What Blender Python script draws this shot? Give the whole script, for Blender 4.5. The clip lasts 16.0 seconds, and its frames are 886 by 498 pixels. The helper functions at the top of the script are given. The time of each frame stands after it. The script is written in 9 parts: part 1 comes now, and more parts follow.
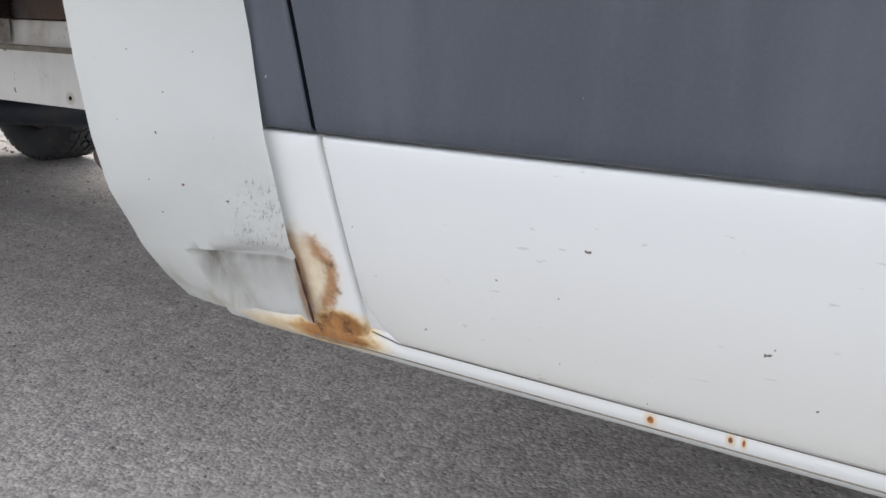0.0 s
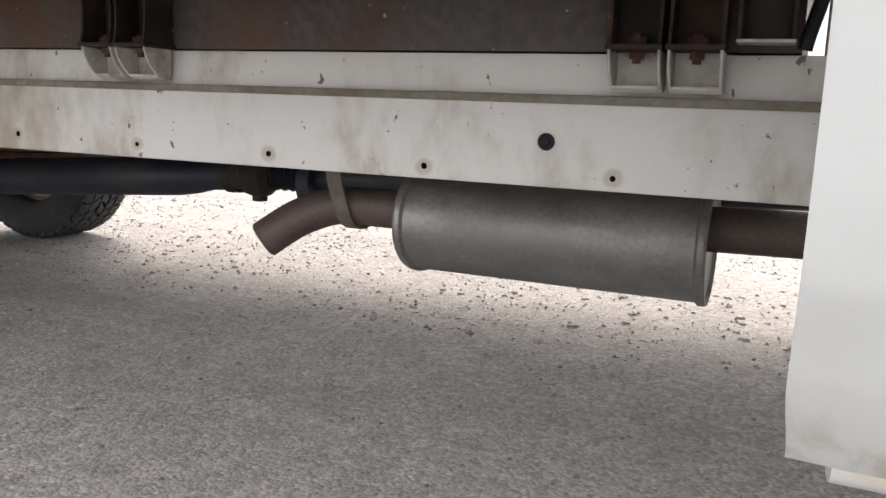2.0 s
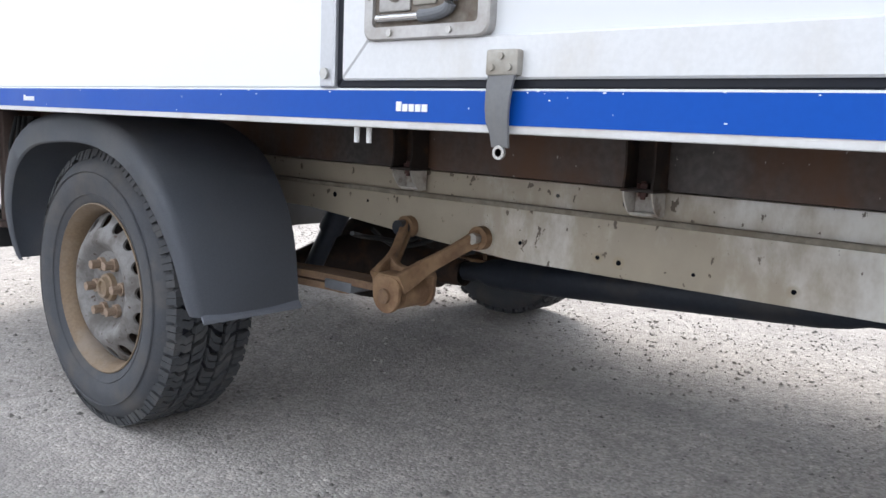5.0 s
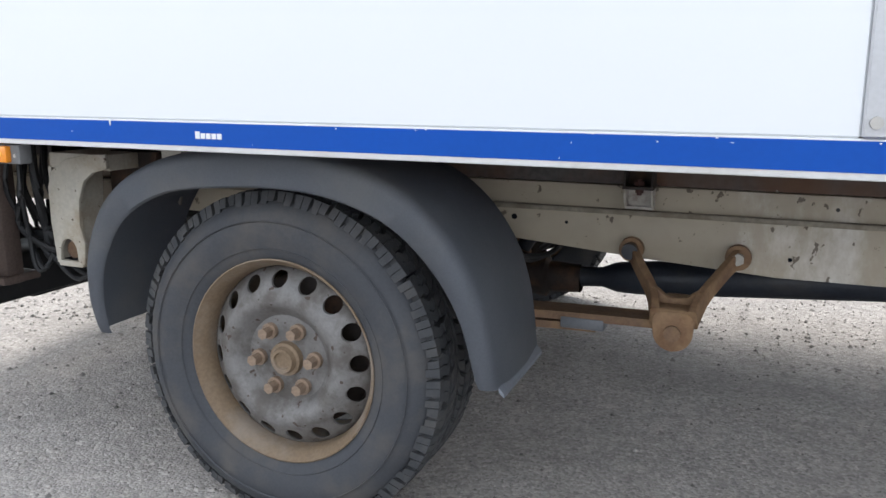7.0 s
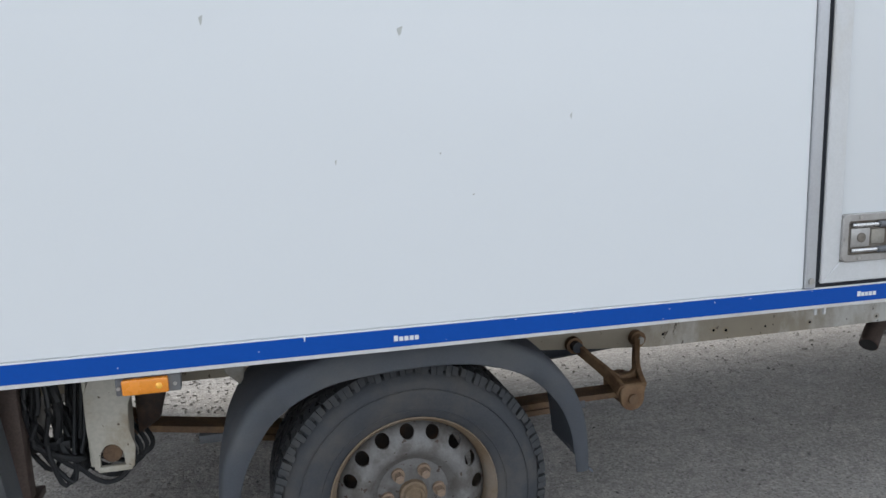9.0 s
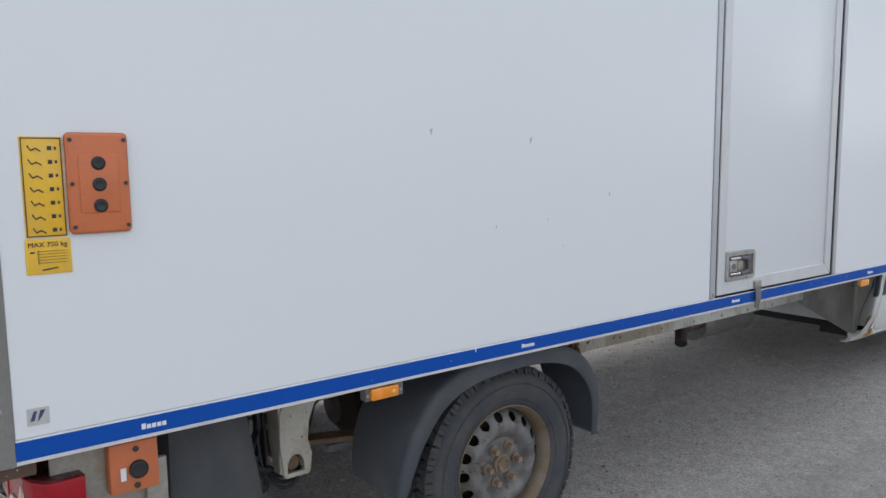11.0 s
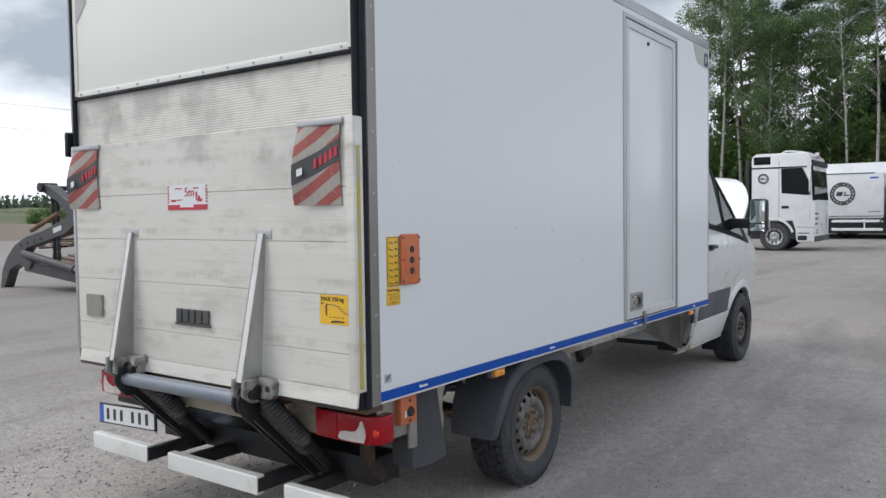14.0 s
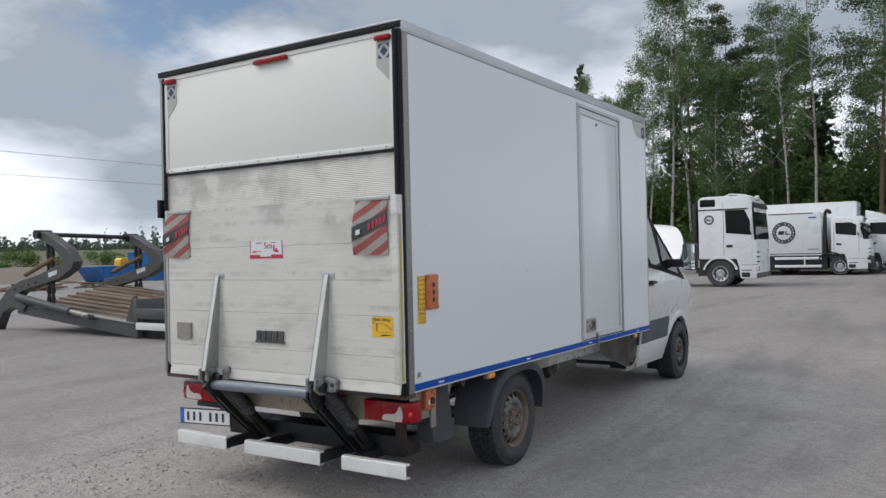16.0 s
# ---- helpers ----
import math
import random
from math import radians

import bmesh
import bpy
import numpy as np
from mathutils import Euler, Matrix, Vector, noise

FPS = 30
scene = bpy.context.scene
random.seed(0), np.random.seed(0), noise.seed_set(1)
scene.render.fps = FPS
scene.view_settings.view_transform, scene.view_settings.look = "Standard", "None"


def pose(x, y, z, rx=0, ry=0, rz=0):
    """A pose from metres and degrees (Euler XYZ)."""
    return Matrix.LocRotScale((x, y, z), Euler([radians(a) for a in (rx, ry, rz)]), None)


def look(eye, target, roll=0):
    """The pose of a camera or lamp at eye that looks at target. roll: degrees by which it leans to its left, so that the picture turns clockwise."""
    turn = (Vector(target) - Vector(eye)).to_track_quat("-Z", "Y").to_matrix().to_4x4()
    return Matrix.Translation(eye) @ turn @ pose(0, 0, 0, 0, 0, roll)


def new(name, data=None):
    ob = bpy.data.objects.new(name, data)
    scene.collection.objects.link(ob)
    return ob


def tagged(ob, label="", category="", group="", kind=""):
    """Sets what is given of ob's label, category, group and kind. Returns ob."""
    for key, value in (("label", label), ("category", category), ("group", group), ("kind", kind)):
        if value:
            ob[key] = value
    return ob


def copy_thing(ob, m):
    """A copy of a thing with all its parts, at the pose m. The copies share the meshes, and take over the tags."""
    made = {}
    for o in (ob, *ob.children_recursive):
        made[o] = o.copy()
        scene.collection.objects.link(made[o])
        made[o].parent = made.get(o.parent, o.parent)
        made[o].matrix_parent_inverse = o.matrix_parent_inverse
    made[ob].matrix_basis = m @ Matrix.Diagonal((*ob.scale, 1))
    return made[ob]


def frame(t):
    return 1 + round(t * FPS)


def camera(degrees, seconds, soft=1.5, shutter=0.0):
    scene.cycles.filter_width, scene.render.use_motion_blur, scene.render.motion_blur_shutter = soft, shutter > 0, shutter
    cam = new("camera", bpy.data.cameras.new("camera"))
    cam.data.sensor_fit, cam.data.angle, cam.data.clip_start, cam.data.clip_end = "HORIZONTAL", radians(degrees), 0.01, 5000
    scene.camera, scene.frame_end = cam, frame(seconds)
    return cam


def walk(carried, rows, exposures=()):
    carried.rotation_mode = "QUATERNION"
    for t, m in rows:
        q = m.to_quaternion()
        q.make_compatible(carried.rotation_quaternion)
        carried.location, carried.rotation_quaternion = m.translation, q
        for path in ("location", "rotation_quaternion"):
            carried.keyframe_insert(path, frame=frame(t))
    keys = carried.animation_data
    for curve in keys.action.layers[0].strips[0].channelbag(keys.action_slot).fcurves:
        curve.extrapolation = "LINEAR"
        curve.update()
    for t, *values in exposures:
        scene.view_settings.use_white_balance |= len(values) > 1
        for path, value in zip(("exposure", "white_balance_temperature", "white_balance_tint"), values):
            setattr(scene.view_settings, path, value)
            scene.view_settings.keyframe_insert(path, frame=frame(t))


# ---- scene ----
cam = camera(59.0, 16.0)
PATH = [
    (0, (3.44, -0.427, 0.658), (2.493, 1.259, 0.147), 2.2),
    (0.5, (3.256, -0.471, 0.656), (2.35, 1.253, 0.202), 2.5),
    (1, (3.071, -0.478, 0.674), (2.193, 1.271, 0.261), 2.1),
    (1.5, (2.851, -0.424, 0.665), (2.026, 1.359, 0.289), 1.8),
    (2, (2.695, -0.381, 0.586), (1.923, 1.433, 0.247), 1.8),
    (2.5, (2.616, -0.336, 0.535), (1.83, 1.477, 0.229), 2.1),
    (3, (2.524, -0.392, 0.553), (1.634, 1.376, 0.267), 2.4),
    (3.5, (2.44, -0.486, 0.579), (1.381, 1.191, 0.317), 2.7),
    (4, (2.294, -0.603, 0.679), (1.1, 0.981, 0.426), 2.9),
    (4.5, (2.067, -0.68, 0.731), (0.794, 0.839, 0.466), 2.6),
    (5, (1.851, -0.762, 0.763), (0.574, 0.75, 0.476), 2.4),
    (5.2, (1.768, -0.795, 0.758), (0.506, 0.727, 0.457), 2.3),
    (7.3, (0.696, -1.178, 0.92), (0.118, 0.693, 0.515), -0.7),
    (7.5, (0.594, -1.224, 0.953), (0.132, 0.679, 0.544), -1.1),
    (8, (0.297, -1.327, 1.132), (0.155, 0.626, 0.729), -1.7),
    (8.5, (0.005, -1.517, 1.252), (0.191, 0.435, 0.859), -2.0),
    (9, (-0.331, -1.607, 1.304), (0.132, 0.304, 0.937), -2.0),
    (9.2, (-0.466, -1.645, 1.33), (0.095, 0.241, 0.97), -1.9),
    (11.3, (-1.946, -1.745, 1.43), (-0.646, -0.244, 1.194), -0.5),
    (11.5, (-2.094, -1.708, 1.435), (-0.746, -0.249, 1.208), -0.4),
    (12, (-2.485, -1.69, 1.441), (-1.032, -0.331, 1.241), -0.7),
    (12.5, (-2.84, -1.69, 1.456), (-1.317, -0.406, 1.275), -1.0),
    (13, (-3.164, -1.674, 1.464), (-1.598, -0.441, 1.304), -1.0),
    (13.5, (-3.543, -1.819, 1.527), (-1.948, -0.619, 1.396), -0.9),
    (14, (-3.83, -2.016, 1.552), (-2.21, -0.847, 1.46), -0.8),
    (14.5, (-4.175, -2.203, 1.56), (-2.534, -1.062, 1.511), -0.9),
    (15, (-4.541, -2.368, 1.593), (-2.881, -1.252, 1.582), -1.2),
    (15.5, (-4.812, -2.524, 1.598), (-3.139, -1.429, 1.608), -1.4),
    (16, (-5.152, -2.584, 1.594), (-3.471, -1.501, 1.603), -1.3),
]
walk(cam, [(t, look(eye, target, roll)) for t, eye, target, roll in PATH],
     exposures=[(0, 1.45, 6720, 13), (1, 1.62, 6850, 13), (2, 1.80, 7100, 15), (2.5, 1.92, 7000, 15), (3.5, 2.12, 6800, 15), (4.2, 1.92, 6520, 13), (5, 1.66, 6520, 12), (7.5, 1.42, 6560, 10), (9, 0.92, 6450, 8.5), (12, 0.66, 6450, 11), (14, 0.38, 6470, 11), (16, 0.14, 6450, 11)])

# ---- world, sun ----
world = bpy.data.worlds.new("sky")
scene.world = world
world.use_nodes = True
wn, wl = world.node_tree.nodes, world.node_tree.links
wn.clear()
SUN_AZ, SUN_EL = radians(128), radians(48)      # from the far rear side of the truck
sky = wn.new("ShaderNodeTexSky")
sky.sky_type, sky.sun_disc, sky.sun_elevation, sky.sun_rotation = "NISHITA", False, SUN_EL, radians(90) - SUN_AZ
sky_bg = wn.new("ShaderNodeBackground")
sky_bg.inputs["Strength"].default_value = 0.09
wl.new(sky.outputs["Color"], sky_bg.inputs["Color"])
cloud_bg = wn.new("ShaderNodeBackground")
coord = wn.new("ShaderNodeTexCoord")
flat = wn.new("ShaderNodeMapping")
flat.inputs["Scale"].default_value = (1.0, 1.0, 2.1)
wl.new(coord.outputs["Generated"], flat.inputs["Vector"])
cloud_mask = wn.new("ShaderNodeTexNoise")
cloud_mask.inputs["Scale"].default_value = 2.3
cloud_mask.inputs["Detail"].default_value = 9
cloud_mask.inputs["Roughness"].default_value = 0.6
wl.new(flat.outputs["Vector"], cloud_mask.inputs["Vector"])
mask = wn.new("ShaderNodeMapRange")
mask.interpolation_type = "SMOOTHSTEP"
mask.inputs["From Min"].default_value, mask.inputs["From Max"].default_value = 0.31, 0.45
wl.new(cloud_mask.outputs["Fac"], mask.inputs["Value"])
cloud_tone = wn.new("ShaderNodeTexNoise")
cloud_tone.inputs["Scale"].default_value = 2.7
cloud_tone.inputs["Detail"].default_value = 10
cloud_tone.inputs["Roughness"].default_value = 0.5
wl.new(flat.outputs["Vector"], cloud_tone.inputs["Vector"])
tone = wn.new("ShaderNodeValToRGB")
tone.color_ramp.elements[0].position, tone.color_ramp.elements[0].color = 0.40, (0.30, 0.345, 0.40, 1)
tone.color_ramp.elements[1].position, tone.color_ramp.elements[1].color = 0.61, (0.90, 0.945, 1.02, 1)
wl.new(cloud_tone.outputs["Fac"], tone.inputs["Fac"])
wl.new(tone.outputs["Color"], cloud_bg.inputs["Color"])
cloud_bg.inputs["Strength"].default_value = 1.12
sky_mix, sky_out = wn.new("ShaderNodeMixShader"), wn.new("ShaderNodeOutputWorld")
wl.new(mask.outputs["Result"], sky_mix.inputs["Fac"])
wl.new(sky_bg.outputs["Background"], sky_mix.inputs[1])
wl.new(cloud_bg.outputs["Background"], sky_mix.inputs[2])
wl.new(sky_mix.outputs["Shader"], sky_out.inputs["Surface"])

sun = new("sun", bpy.data.lights.new("sun", "SUN"))
sun.data.energy, sun.data.angle, sun.data.color = 1.25, radians(28), (1.0, 0.95, 0.88)
sun_way = Vector((math.cos(SUN_EL) * math.cos(SUN_AZ), math.cos(SUN_EL) * math.sin(SUN_AZ), math.sin(SUN_EL)))
sun.matrix_world = look(sun_way * 60, (0, 0, 0))


# ---- materials ----
class Nodes:
    """Short hand for a material's node tree."""

    def __init__(self, name):
        self.mat = bpy.data.materials.new(name)
        self.mat.use_nodes = True
        self.n, self.l = self.mat.node_tree.nodes, self.mat.node_tree.links
        self.bsdf = self.n["Principled BSDF"]
        self.coord = self.n.new("ShaderNodeTexCoord").outputs["Object"]

    def put(self, socket, value):
        if hasattr(value, "is_output"):
            self.l.new(value, socket)
        elif isinstance(value, (tuple, list)) and socket.type == "RGBA":
            socket.default_value = (*value[:3], 1)
        else:
            socket.default_value = value

    def noise(self, scale, detail=4.0, rough=0.55, stretch=None, vec=None):
        v = vec or self.coord
        if stretch:
            m = self.n.new("ShaderNodeMapping")
            m.inputs["Scale"].default_value = stretch
            self.l.new(v, m.inputs["Vector"])
            v = m.outputs["Vector"]
        t = self.n.new("ShaderNodeTexNoise")
        t.inputs["Scale"].default_value, t.inputs["Detail"].default_value, t.inputs["Roughness"].default_value = scale, detail, rough
        self.l.new(v, t.inputs["Vector"])
        return t.outputs["Fac"]

    def step(self, value, lo, hi, out0=0.0, out1=1.0):
        m = self.n.new("ShaderNodeMapRange")
        m.interpolation_type = "SMOOTHSTEP"
        self.put(m.inputs["Value"], value)
        m.inputs["From Min"].default_value, m.inputs["From Max"].default_value = lo, hi
        m.inputs["To Min"].default_value, m.inputs["To Max"].default_value = out0, out1
        return m.outputs["Result"]

    def math(self, op, a, b=0.0):
        m = self.n.new("ShaderNodeMath")
        m.operation = op
        self.put(m.inputs[0], a)
        self.put(m.inputs[1], b)
        return m.outputs["Value"]

    def mix(self, fac, a, b, blend="MIX"):
        m = self.n.new("ShaderNodeMix")
        m.data_type, m.blend_type = "RGBA", blend
        self.put(m.inputs["Factor"], fac)
        self.put(m.inputs["A"], a)
        self.put(m.inputs["B"], b)
        return m.outputs["Result"]

    def axes(self):
        s = self.n.new("ShaderNodeSeparateXYZ")
        self.l.new(self.coord, s.inputs["Vector"])
        return s.outputs

    def bump(self, height, strength=0.2, distance=0.002):
        b = self.n.new("ShaderNodeBump")
        b.inputs["Strength"].default_value, b.inputs["Distance"].default_value = strength, distance
        self.l.new(height, b.inputs["Height"])
        self.l.new(b.outputs["Normal"], self.bsdf.inputs["Normal"])

    def done(self, col, rough, metal=0.0, coat=0.0):
        self.put(self.bsdf.inputs["Base Color"], col)
        self.put(self.bsdf.inputs["Roughness"], rough)
        self.put(self.bsdf.inputs["Metallic"], metal)
        self.bsdf.inputs["Coat Weight"].default_value = coat
        self.bsdf.inputs["Coat Roughness"].default_value = 0.12
        return self.mat


def surf(name, col, rough=0.5, metal=0.0, var=0.10, scale=5.0, fine=160.0, fvar=0.06, bump=0.15, bdist=0.001,
         dirt=None, damt=0.0, dscale=4.0, dthr=0.55, spots=None, coat=0.0, stretch=None, rvar=0.12):
    """A painted, cast or moulded surface: tone at two scales, fine relief, patches of dirt and small chips."""
    k = Nodes(name)
    n1, n2 = k.noise(scale, 5, stretch=stretch), k.noise(fine, 3)
    c = k.mix(n1, tuple(v * (1 - var) for v in col), tuple(min(1, v * (1 + var)) for v in col))
    c = k.mix(k.step(n2, 0.3, 0.7), k.mix(1.0, c, (1 - fvar,) * 3, "MULTIPLY"), c)
    r = k.step(n1, 0.3, 0.7, max(0.04, rough - rvar), min(1, rough + rvar))
    if dirt:
        f = k.math("MULTIPLY", k.step(k.noise(dscale, 9, 0.62, stretch), dthr - 0.13, dthr + 0.13), damt)
        c = k.mix(f, c, dirt)
        r = k.math("ADD", r, k.math("MULTIPLY", f, 0.25))
    if spots:
        sc, ss, thr = spots
        c = k.mix(k.step(k.noise(ss, 2, 0.5), thr, thr + 0.02), c, sc)
    if bump:
        k.bump(n2, bump, bdist)
    return k.done(c, r, metal, coat)


M_PANEL = surf("white_panel", (0.695, 0.72, 0.74), 0.34, var=0.012, scale=0.8, fine=40, fvar=0.0, bump=0, coat=0.2, rvar=0.03)
M_REARDOOR = surf("cream_door_panel", (0.78, 0.785, 0.735), 0.38, var=0.02, scale=1.5, fine=60, fvar=0.0, bump=0, rvar=0.04)
M_CAB = surf("cab_white_paint", (0.665, 0.68, 0.675), 0.30, var=0.02, scale=2.5, fine=80, fvar=0.0, bump=0, coat=0.4, rvar=0.04, spots=((0.30, 0.28, 0.25), 105, 0.79))
M_ALU = surf("brushed_aluminium", (0.52, 0.53, 0.54), 0.42, 0.75, var=0.08, scale=4, fine=220, fvar=0.10, bump=0.06, stretch=(1, 1, 0.12))
M_ALUSIDE = surf("anodised_trim", (0.47, 0.48, 0.50), 0.40, 0.6, var=0.05, scale=3, fine=160, fvar=0.06, bump=0.05)
M_DOORTRIM = surf("pale_grey_door_trim", (0.60, 0.61, 0.62), 0.42, 0.15, var=0.05, scale=3, fine=160, fvar=0.05, bump=0.04,
                  dirt=(0.42, 0.36, 0.26), damt=0.35, dscale=6, dthr=0.60, stretch=(1, 1, 0.4))
M_LOWTRIM = surf("white_lower_trim", (0.66, 0.67, 0.67), 0.42, var=0.06, scale=4, fine=140, fvar=0.05, bump=0.05,
                 dirt=(0.38, 0.34, 0.27), damt=0.35, dscale=7, dthr=0.6)
M_BLUE = surf("blue_tape", (0.001, 0.068, 0.37), 0.55, var=0.08, scale=2, fine=120, fvar=0.05, bump=0.05,
              spots=((0.62, 0.64, 0.67), 60, 0.755))
M_BLUE.node_tree.nodes["Principled BSDF"].inputs["Specular IOR Level"].default_value = 0.2
M_WHITE = surf("white_print", (0.72, 0.74, 0.76), 0.5, var=0.03, bump=0)
M_GRIME = surf("grimy_ledge_paint", (0.25, 0.225, 0.18), 0.8, var=0.3, scale=9, fine=80, fvar=0.25, bump=0.4, dirt=(0.14, 0.11, 0.08), damt=0.7, dscale=8)
M_BEAM = surf("rust_stained_steel", (0.092, 0.083, 0.081), 0.62, 0.1, var=0.40, scale=5, fine=60, fvar=0.35, bump=0.4,
              dirt=(0.115, 0.061, 0.037), damt=0.95, dscale=3.4, dthr=0.51, spots=((0.34, 0.32, 0.29), 75, 0.73), stretch=(1, 1, 0.5))
M_RUST = surf("brown_rusty_iron", (0.17, 0.105, 0.065), 0.75, 0.15, var=0.30, scale=14, fine=130, fvar=0.22, bump=0.4, bdist=0.002,
              dirt=(0.30, 0.19, 0.10), damt=0.7, dscale=12, dthr=0.55)
M_CASTING = surf("dusty_brown_casting", (0.180, 0.102, 0.055), 0.7, 0.1, var=0.28, scale=16, fine=120, fvar=0.2, bump=0.4, bdist=0.002,
                 dirt=(0.30, 0.195, 0.11), damt=0.7, dscale=18, dthr=0.54)
M_POST = surf("dull_grey_post", (0.30, 0.295, 0.288), 0.5, 0.45, var=0.14, scale=8, fine=150, fvar=0.12, bump=0.15,
              dirt=(0.20, 0.185, 0.165), damt=0.5, dscale=5, dthr=0.55, stretch=(1, 1, 0.2))
M_HANGER = surf("cream_casting_paint", (0.49, 0.465, 0.40), 0.55, var=0.14, scale=9, fine=120, fvar=0.12, bump=0.3, dirt=(0.26, 0.19, 0.11), damt=0.6, dscale=9, dthr=0.57,
                spots=((0.10, 0.07, 0.05), 70, 0.70))
M_DARKRUST = surf("dark_rusty_gusset", (0.026, 0.018, 0.015), 0.7, 0.2, var=0.3, scale=15, fine=120, fvar=0.25, bump=0.4,
                  dirt=(0.14, 0.072, 0.04), damt=0.5, dscale=14, dthr=0.60)
M_PIPE = surf("rusted_exhaust_steel", (0.125, 0.092, 0.08), 0.62, 0.35, var=0.2, scale=12, fine=160, fvar=0.2, bump=0.3)
M_MUFFLER = surf("dull_aluminised_steel", (0.40, 0.39, 0.375), 0.44, 0.6, var=0.55, scale=7, fine=150, fvar=0.20, bump=0.25,
                 dirt=(0.10, 0.095, 0.09), damt=0.55, dscale=4.5, dthr=0.56, stretch=(0.7, 1, 1))
M_SHAFT = surf("blue_black_shaft_paint", (0.022, 0.028, 0.040), 0.45, 0.2, var=0.2, scale=6, fine=90, fvar=0.2, bump=0.2,
               dirt=(0.10, 0.085, 0.07), damt=0.4, dscale=5, dthr=0.6)
M_BLACK = surf("black_plastic", (0.015, 0.016, 0.018), 0.5, var=0.15, fine=120, fvar=0.1, bump=0.15)
M_RUBBER = surf("black_rubber_seal", (0.013, 0.015, 0.021), 0.6, var=0.2, fine=100, fvar=0.15, bump=0.15)
M_RUBBER.node_tree.nodes["Principled BSDF"].inputs["Specular IOR Level"].default_value = 0.25
M_FENDER = surf("dusty_grey_plastic", (0.152, 0.166, 0.192), 0.6, var=0.14, scale=5, fine=260, fvar=0.08, bump=0.12,
                dirt=(0.25, 0.24, 0.225), damt=0.5, dscale=3.2, dthr=0.56)
M_FLAP = surf("grey_blue_flap_plastic", (0.12, 0.128, 0.14), 0.55, var=0.15, scale=5, fine=200, fvar=0.12, bump=0.2,
              dirt=(0.22, 0.21, 0.19), damt=0.5, dscale=5, dthr=0.58, stretch=(1, 1, 0.3))
M_CLAD = surf("slate_grey_cladding", (0.062, 0.071, 0.090), 0.5, var=0.10, scale=3, fine=300, fvar=0.10, bump=0.12,
              spots=((0.42, 0.43, 0.45), 80, 0.765), dirt=(0.115, 0.127, 0.150), damt=0.34, dscale=11, dthr=0.56, stretch=(1, 1, 0.14))
M_TYRE = surf("worn_tyre_rubber", (0.044, 0.048, 0.056), 0.75, var=0.26, scale=9, fine=180, fvar=0.15, bump=0.25,
              dirt=(0.105, 0.096, 0.086), damt=0.6, dscale=8, dthr=0.55)
M_TREAD = surf("tyre_tread_rubber", (0.046, 0.049, 0.054), 0.8, var=0.18, scale=20, fine=200, fvar=0.15, bump=0.3,
               dirt=(0.115, 0.108, 0.10), damt=0.4, dscale=18, dthr=0.56)
M_DISC = surf("grey_steel_disc", (0.195, 0.19, 0.186), 0.55, 0.3, var=0.30, scale=13, fine=160, fvar=0.15, bump=0.25,
              dirt=(0.090, 0.078, 0.068), damt=0.75, dscale=17, dthr=0.53, spots=((0.07, 0.05, 0.04), 60, 0.68))
M_RIM = surf("tan_rusty_rim", (0.22, 0.157, 0.10), 0.65, 0.2, var=0.2, scale=14, fine=150, fvar=0.2, bump=0.3,
             dirt=(0.28, 0.245, 0.21), damt=0.6, dscale=9, dthr=0.56)
M_NUT = surf("rusty_wheel_bolt", (0.30, 0.22, 0.16), 0.6, 0.4, var=0.25, scale=30, fine=200, fvar=0.2, bump=0.3)
M_STEEL = surf("galvanised_bracket", (0.36, 0.345, 0.31), 0.5, 0.5, var=0.15, scale=9, fine=120, fvar=0.15, bump=0.2,
               dirt=(0.26, 0.20, 0.13), damt=0.5, dscale=9, dthr=0.58)
M_DARKSTEEL = surf("grimy_steel_strap", (0.20, 0.18, 0.155), 0.6, 0.4, var=0.25, scale=14, fine=120, fvar=0.2, bump=0.3,
                   dirt=(0.11, 0.075, 0.05), damt=0.7, dscale=16, dthr=0.52)
M_EAR = surf("stained_mount_paint", (0.50, 0.475, 0.43), 0.6, var=0.15, scale=9, fine=90, fvar=0.15, bump=0.3, dirt=(0.17, 0.12, 0.09), damt=0.8, dscale=26, dthr=0.60)
# Greyer than the fin's front strip: shade on the sides painted in, with stains.
M_FINSIDE = surf("scuffed_shaded_fin", (0.46, 0.455, 0.435), 0.42, 0.35, var=0.16, scale=6, fine=120, fvar=0.12, bump=0.12, dirt=(0.22, 0.21, 0.19), damt=0.6, dscale=5, dthr=0.52, stretch=(1, 1, 0.3))
M_HINGE = surf("greasy_hinge_paint", (0.33, 0.325, 0.31), 0.5, 0.1, var=0.2, scale=10, fine=120, fvar=0.12, bump=0.2, dirt=(0.05, 0.045, 0.04), damt=0.9, dscale=11, dthr=0.52)
M_REDRUST = surf("red_brown_rust", (0.075, 0.030, 0.024), 0.7, 0.1, var=0.25, scale=40, fine=200, fvar=0.2, bump=0.3)
M_TANPOST = surf("tan_bracket_paint", (0.30, 0.225, 0.13), 0.6, var=0.15, scale=15, fine=120, fvar=0.12, bump=0.2)
M_BOLT = surf("zinc_bolt", (0.45, 0.44, 0.42), 0.4, 0.8, var=0.1, scale=30, bump=0.1)
M_ORANGE = surf("faded_orange_plastic", (0.56, 0.155, 0.055), 0.5, var=0.14, scale=12, fine=140, fvar=0.06, bump=0.1,
                dirt=(0.30, 0.13, 0.08), damt=0.35, dscale=9, dthr=0.6)
M_AMBER = surf("amber_lens", (0.80, 0.27, 0.02), 0.22, var=0.10, scale=40, bump=0.1, coat=0.5)
M_AMBERSPOT = surf("amber_boss", (0.95, 0.48, 0.05), 0.15, var=0.05, scale=40, bump=0, coat=0.6)
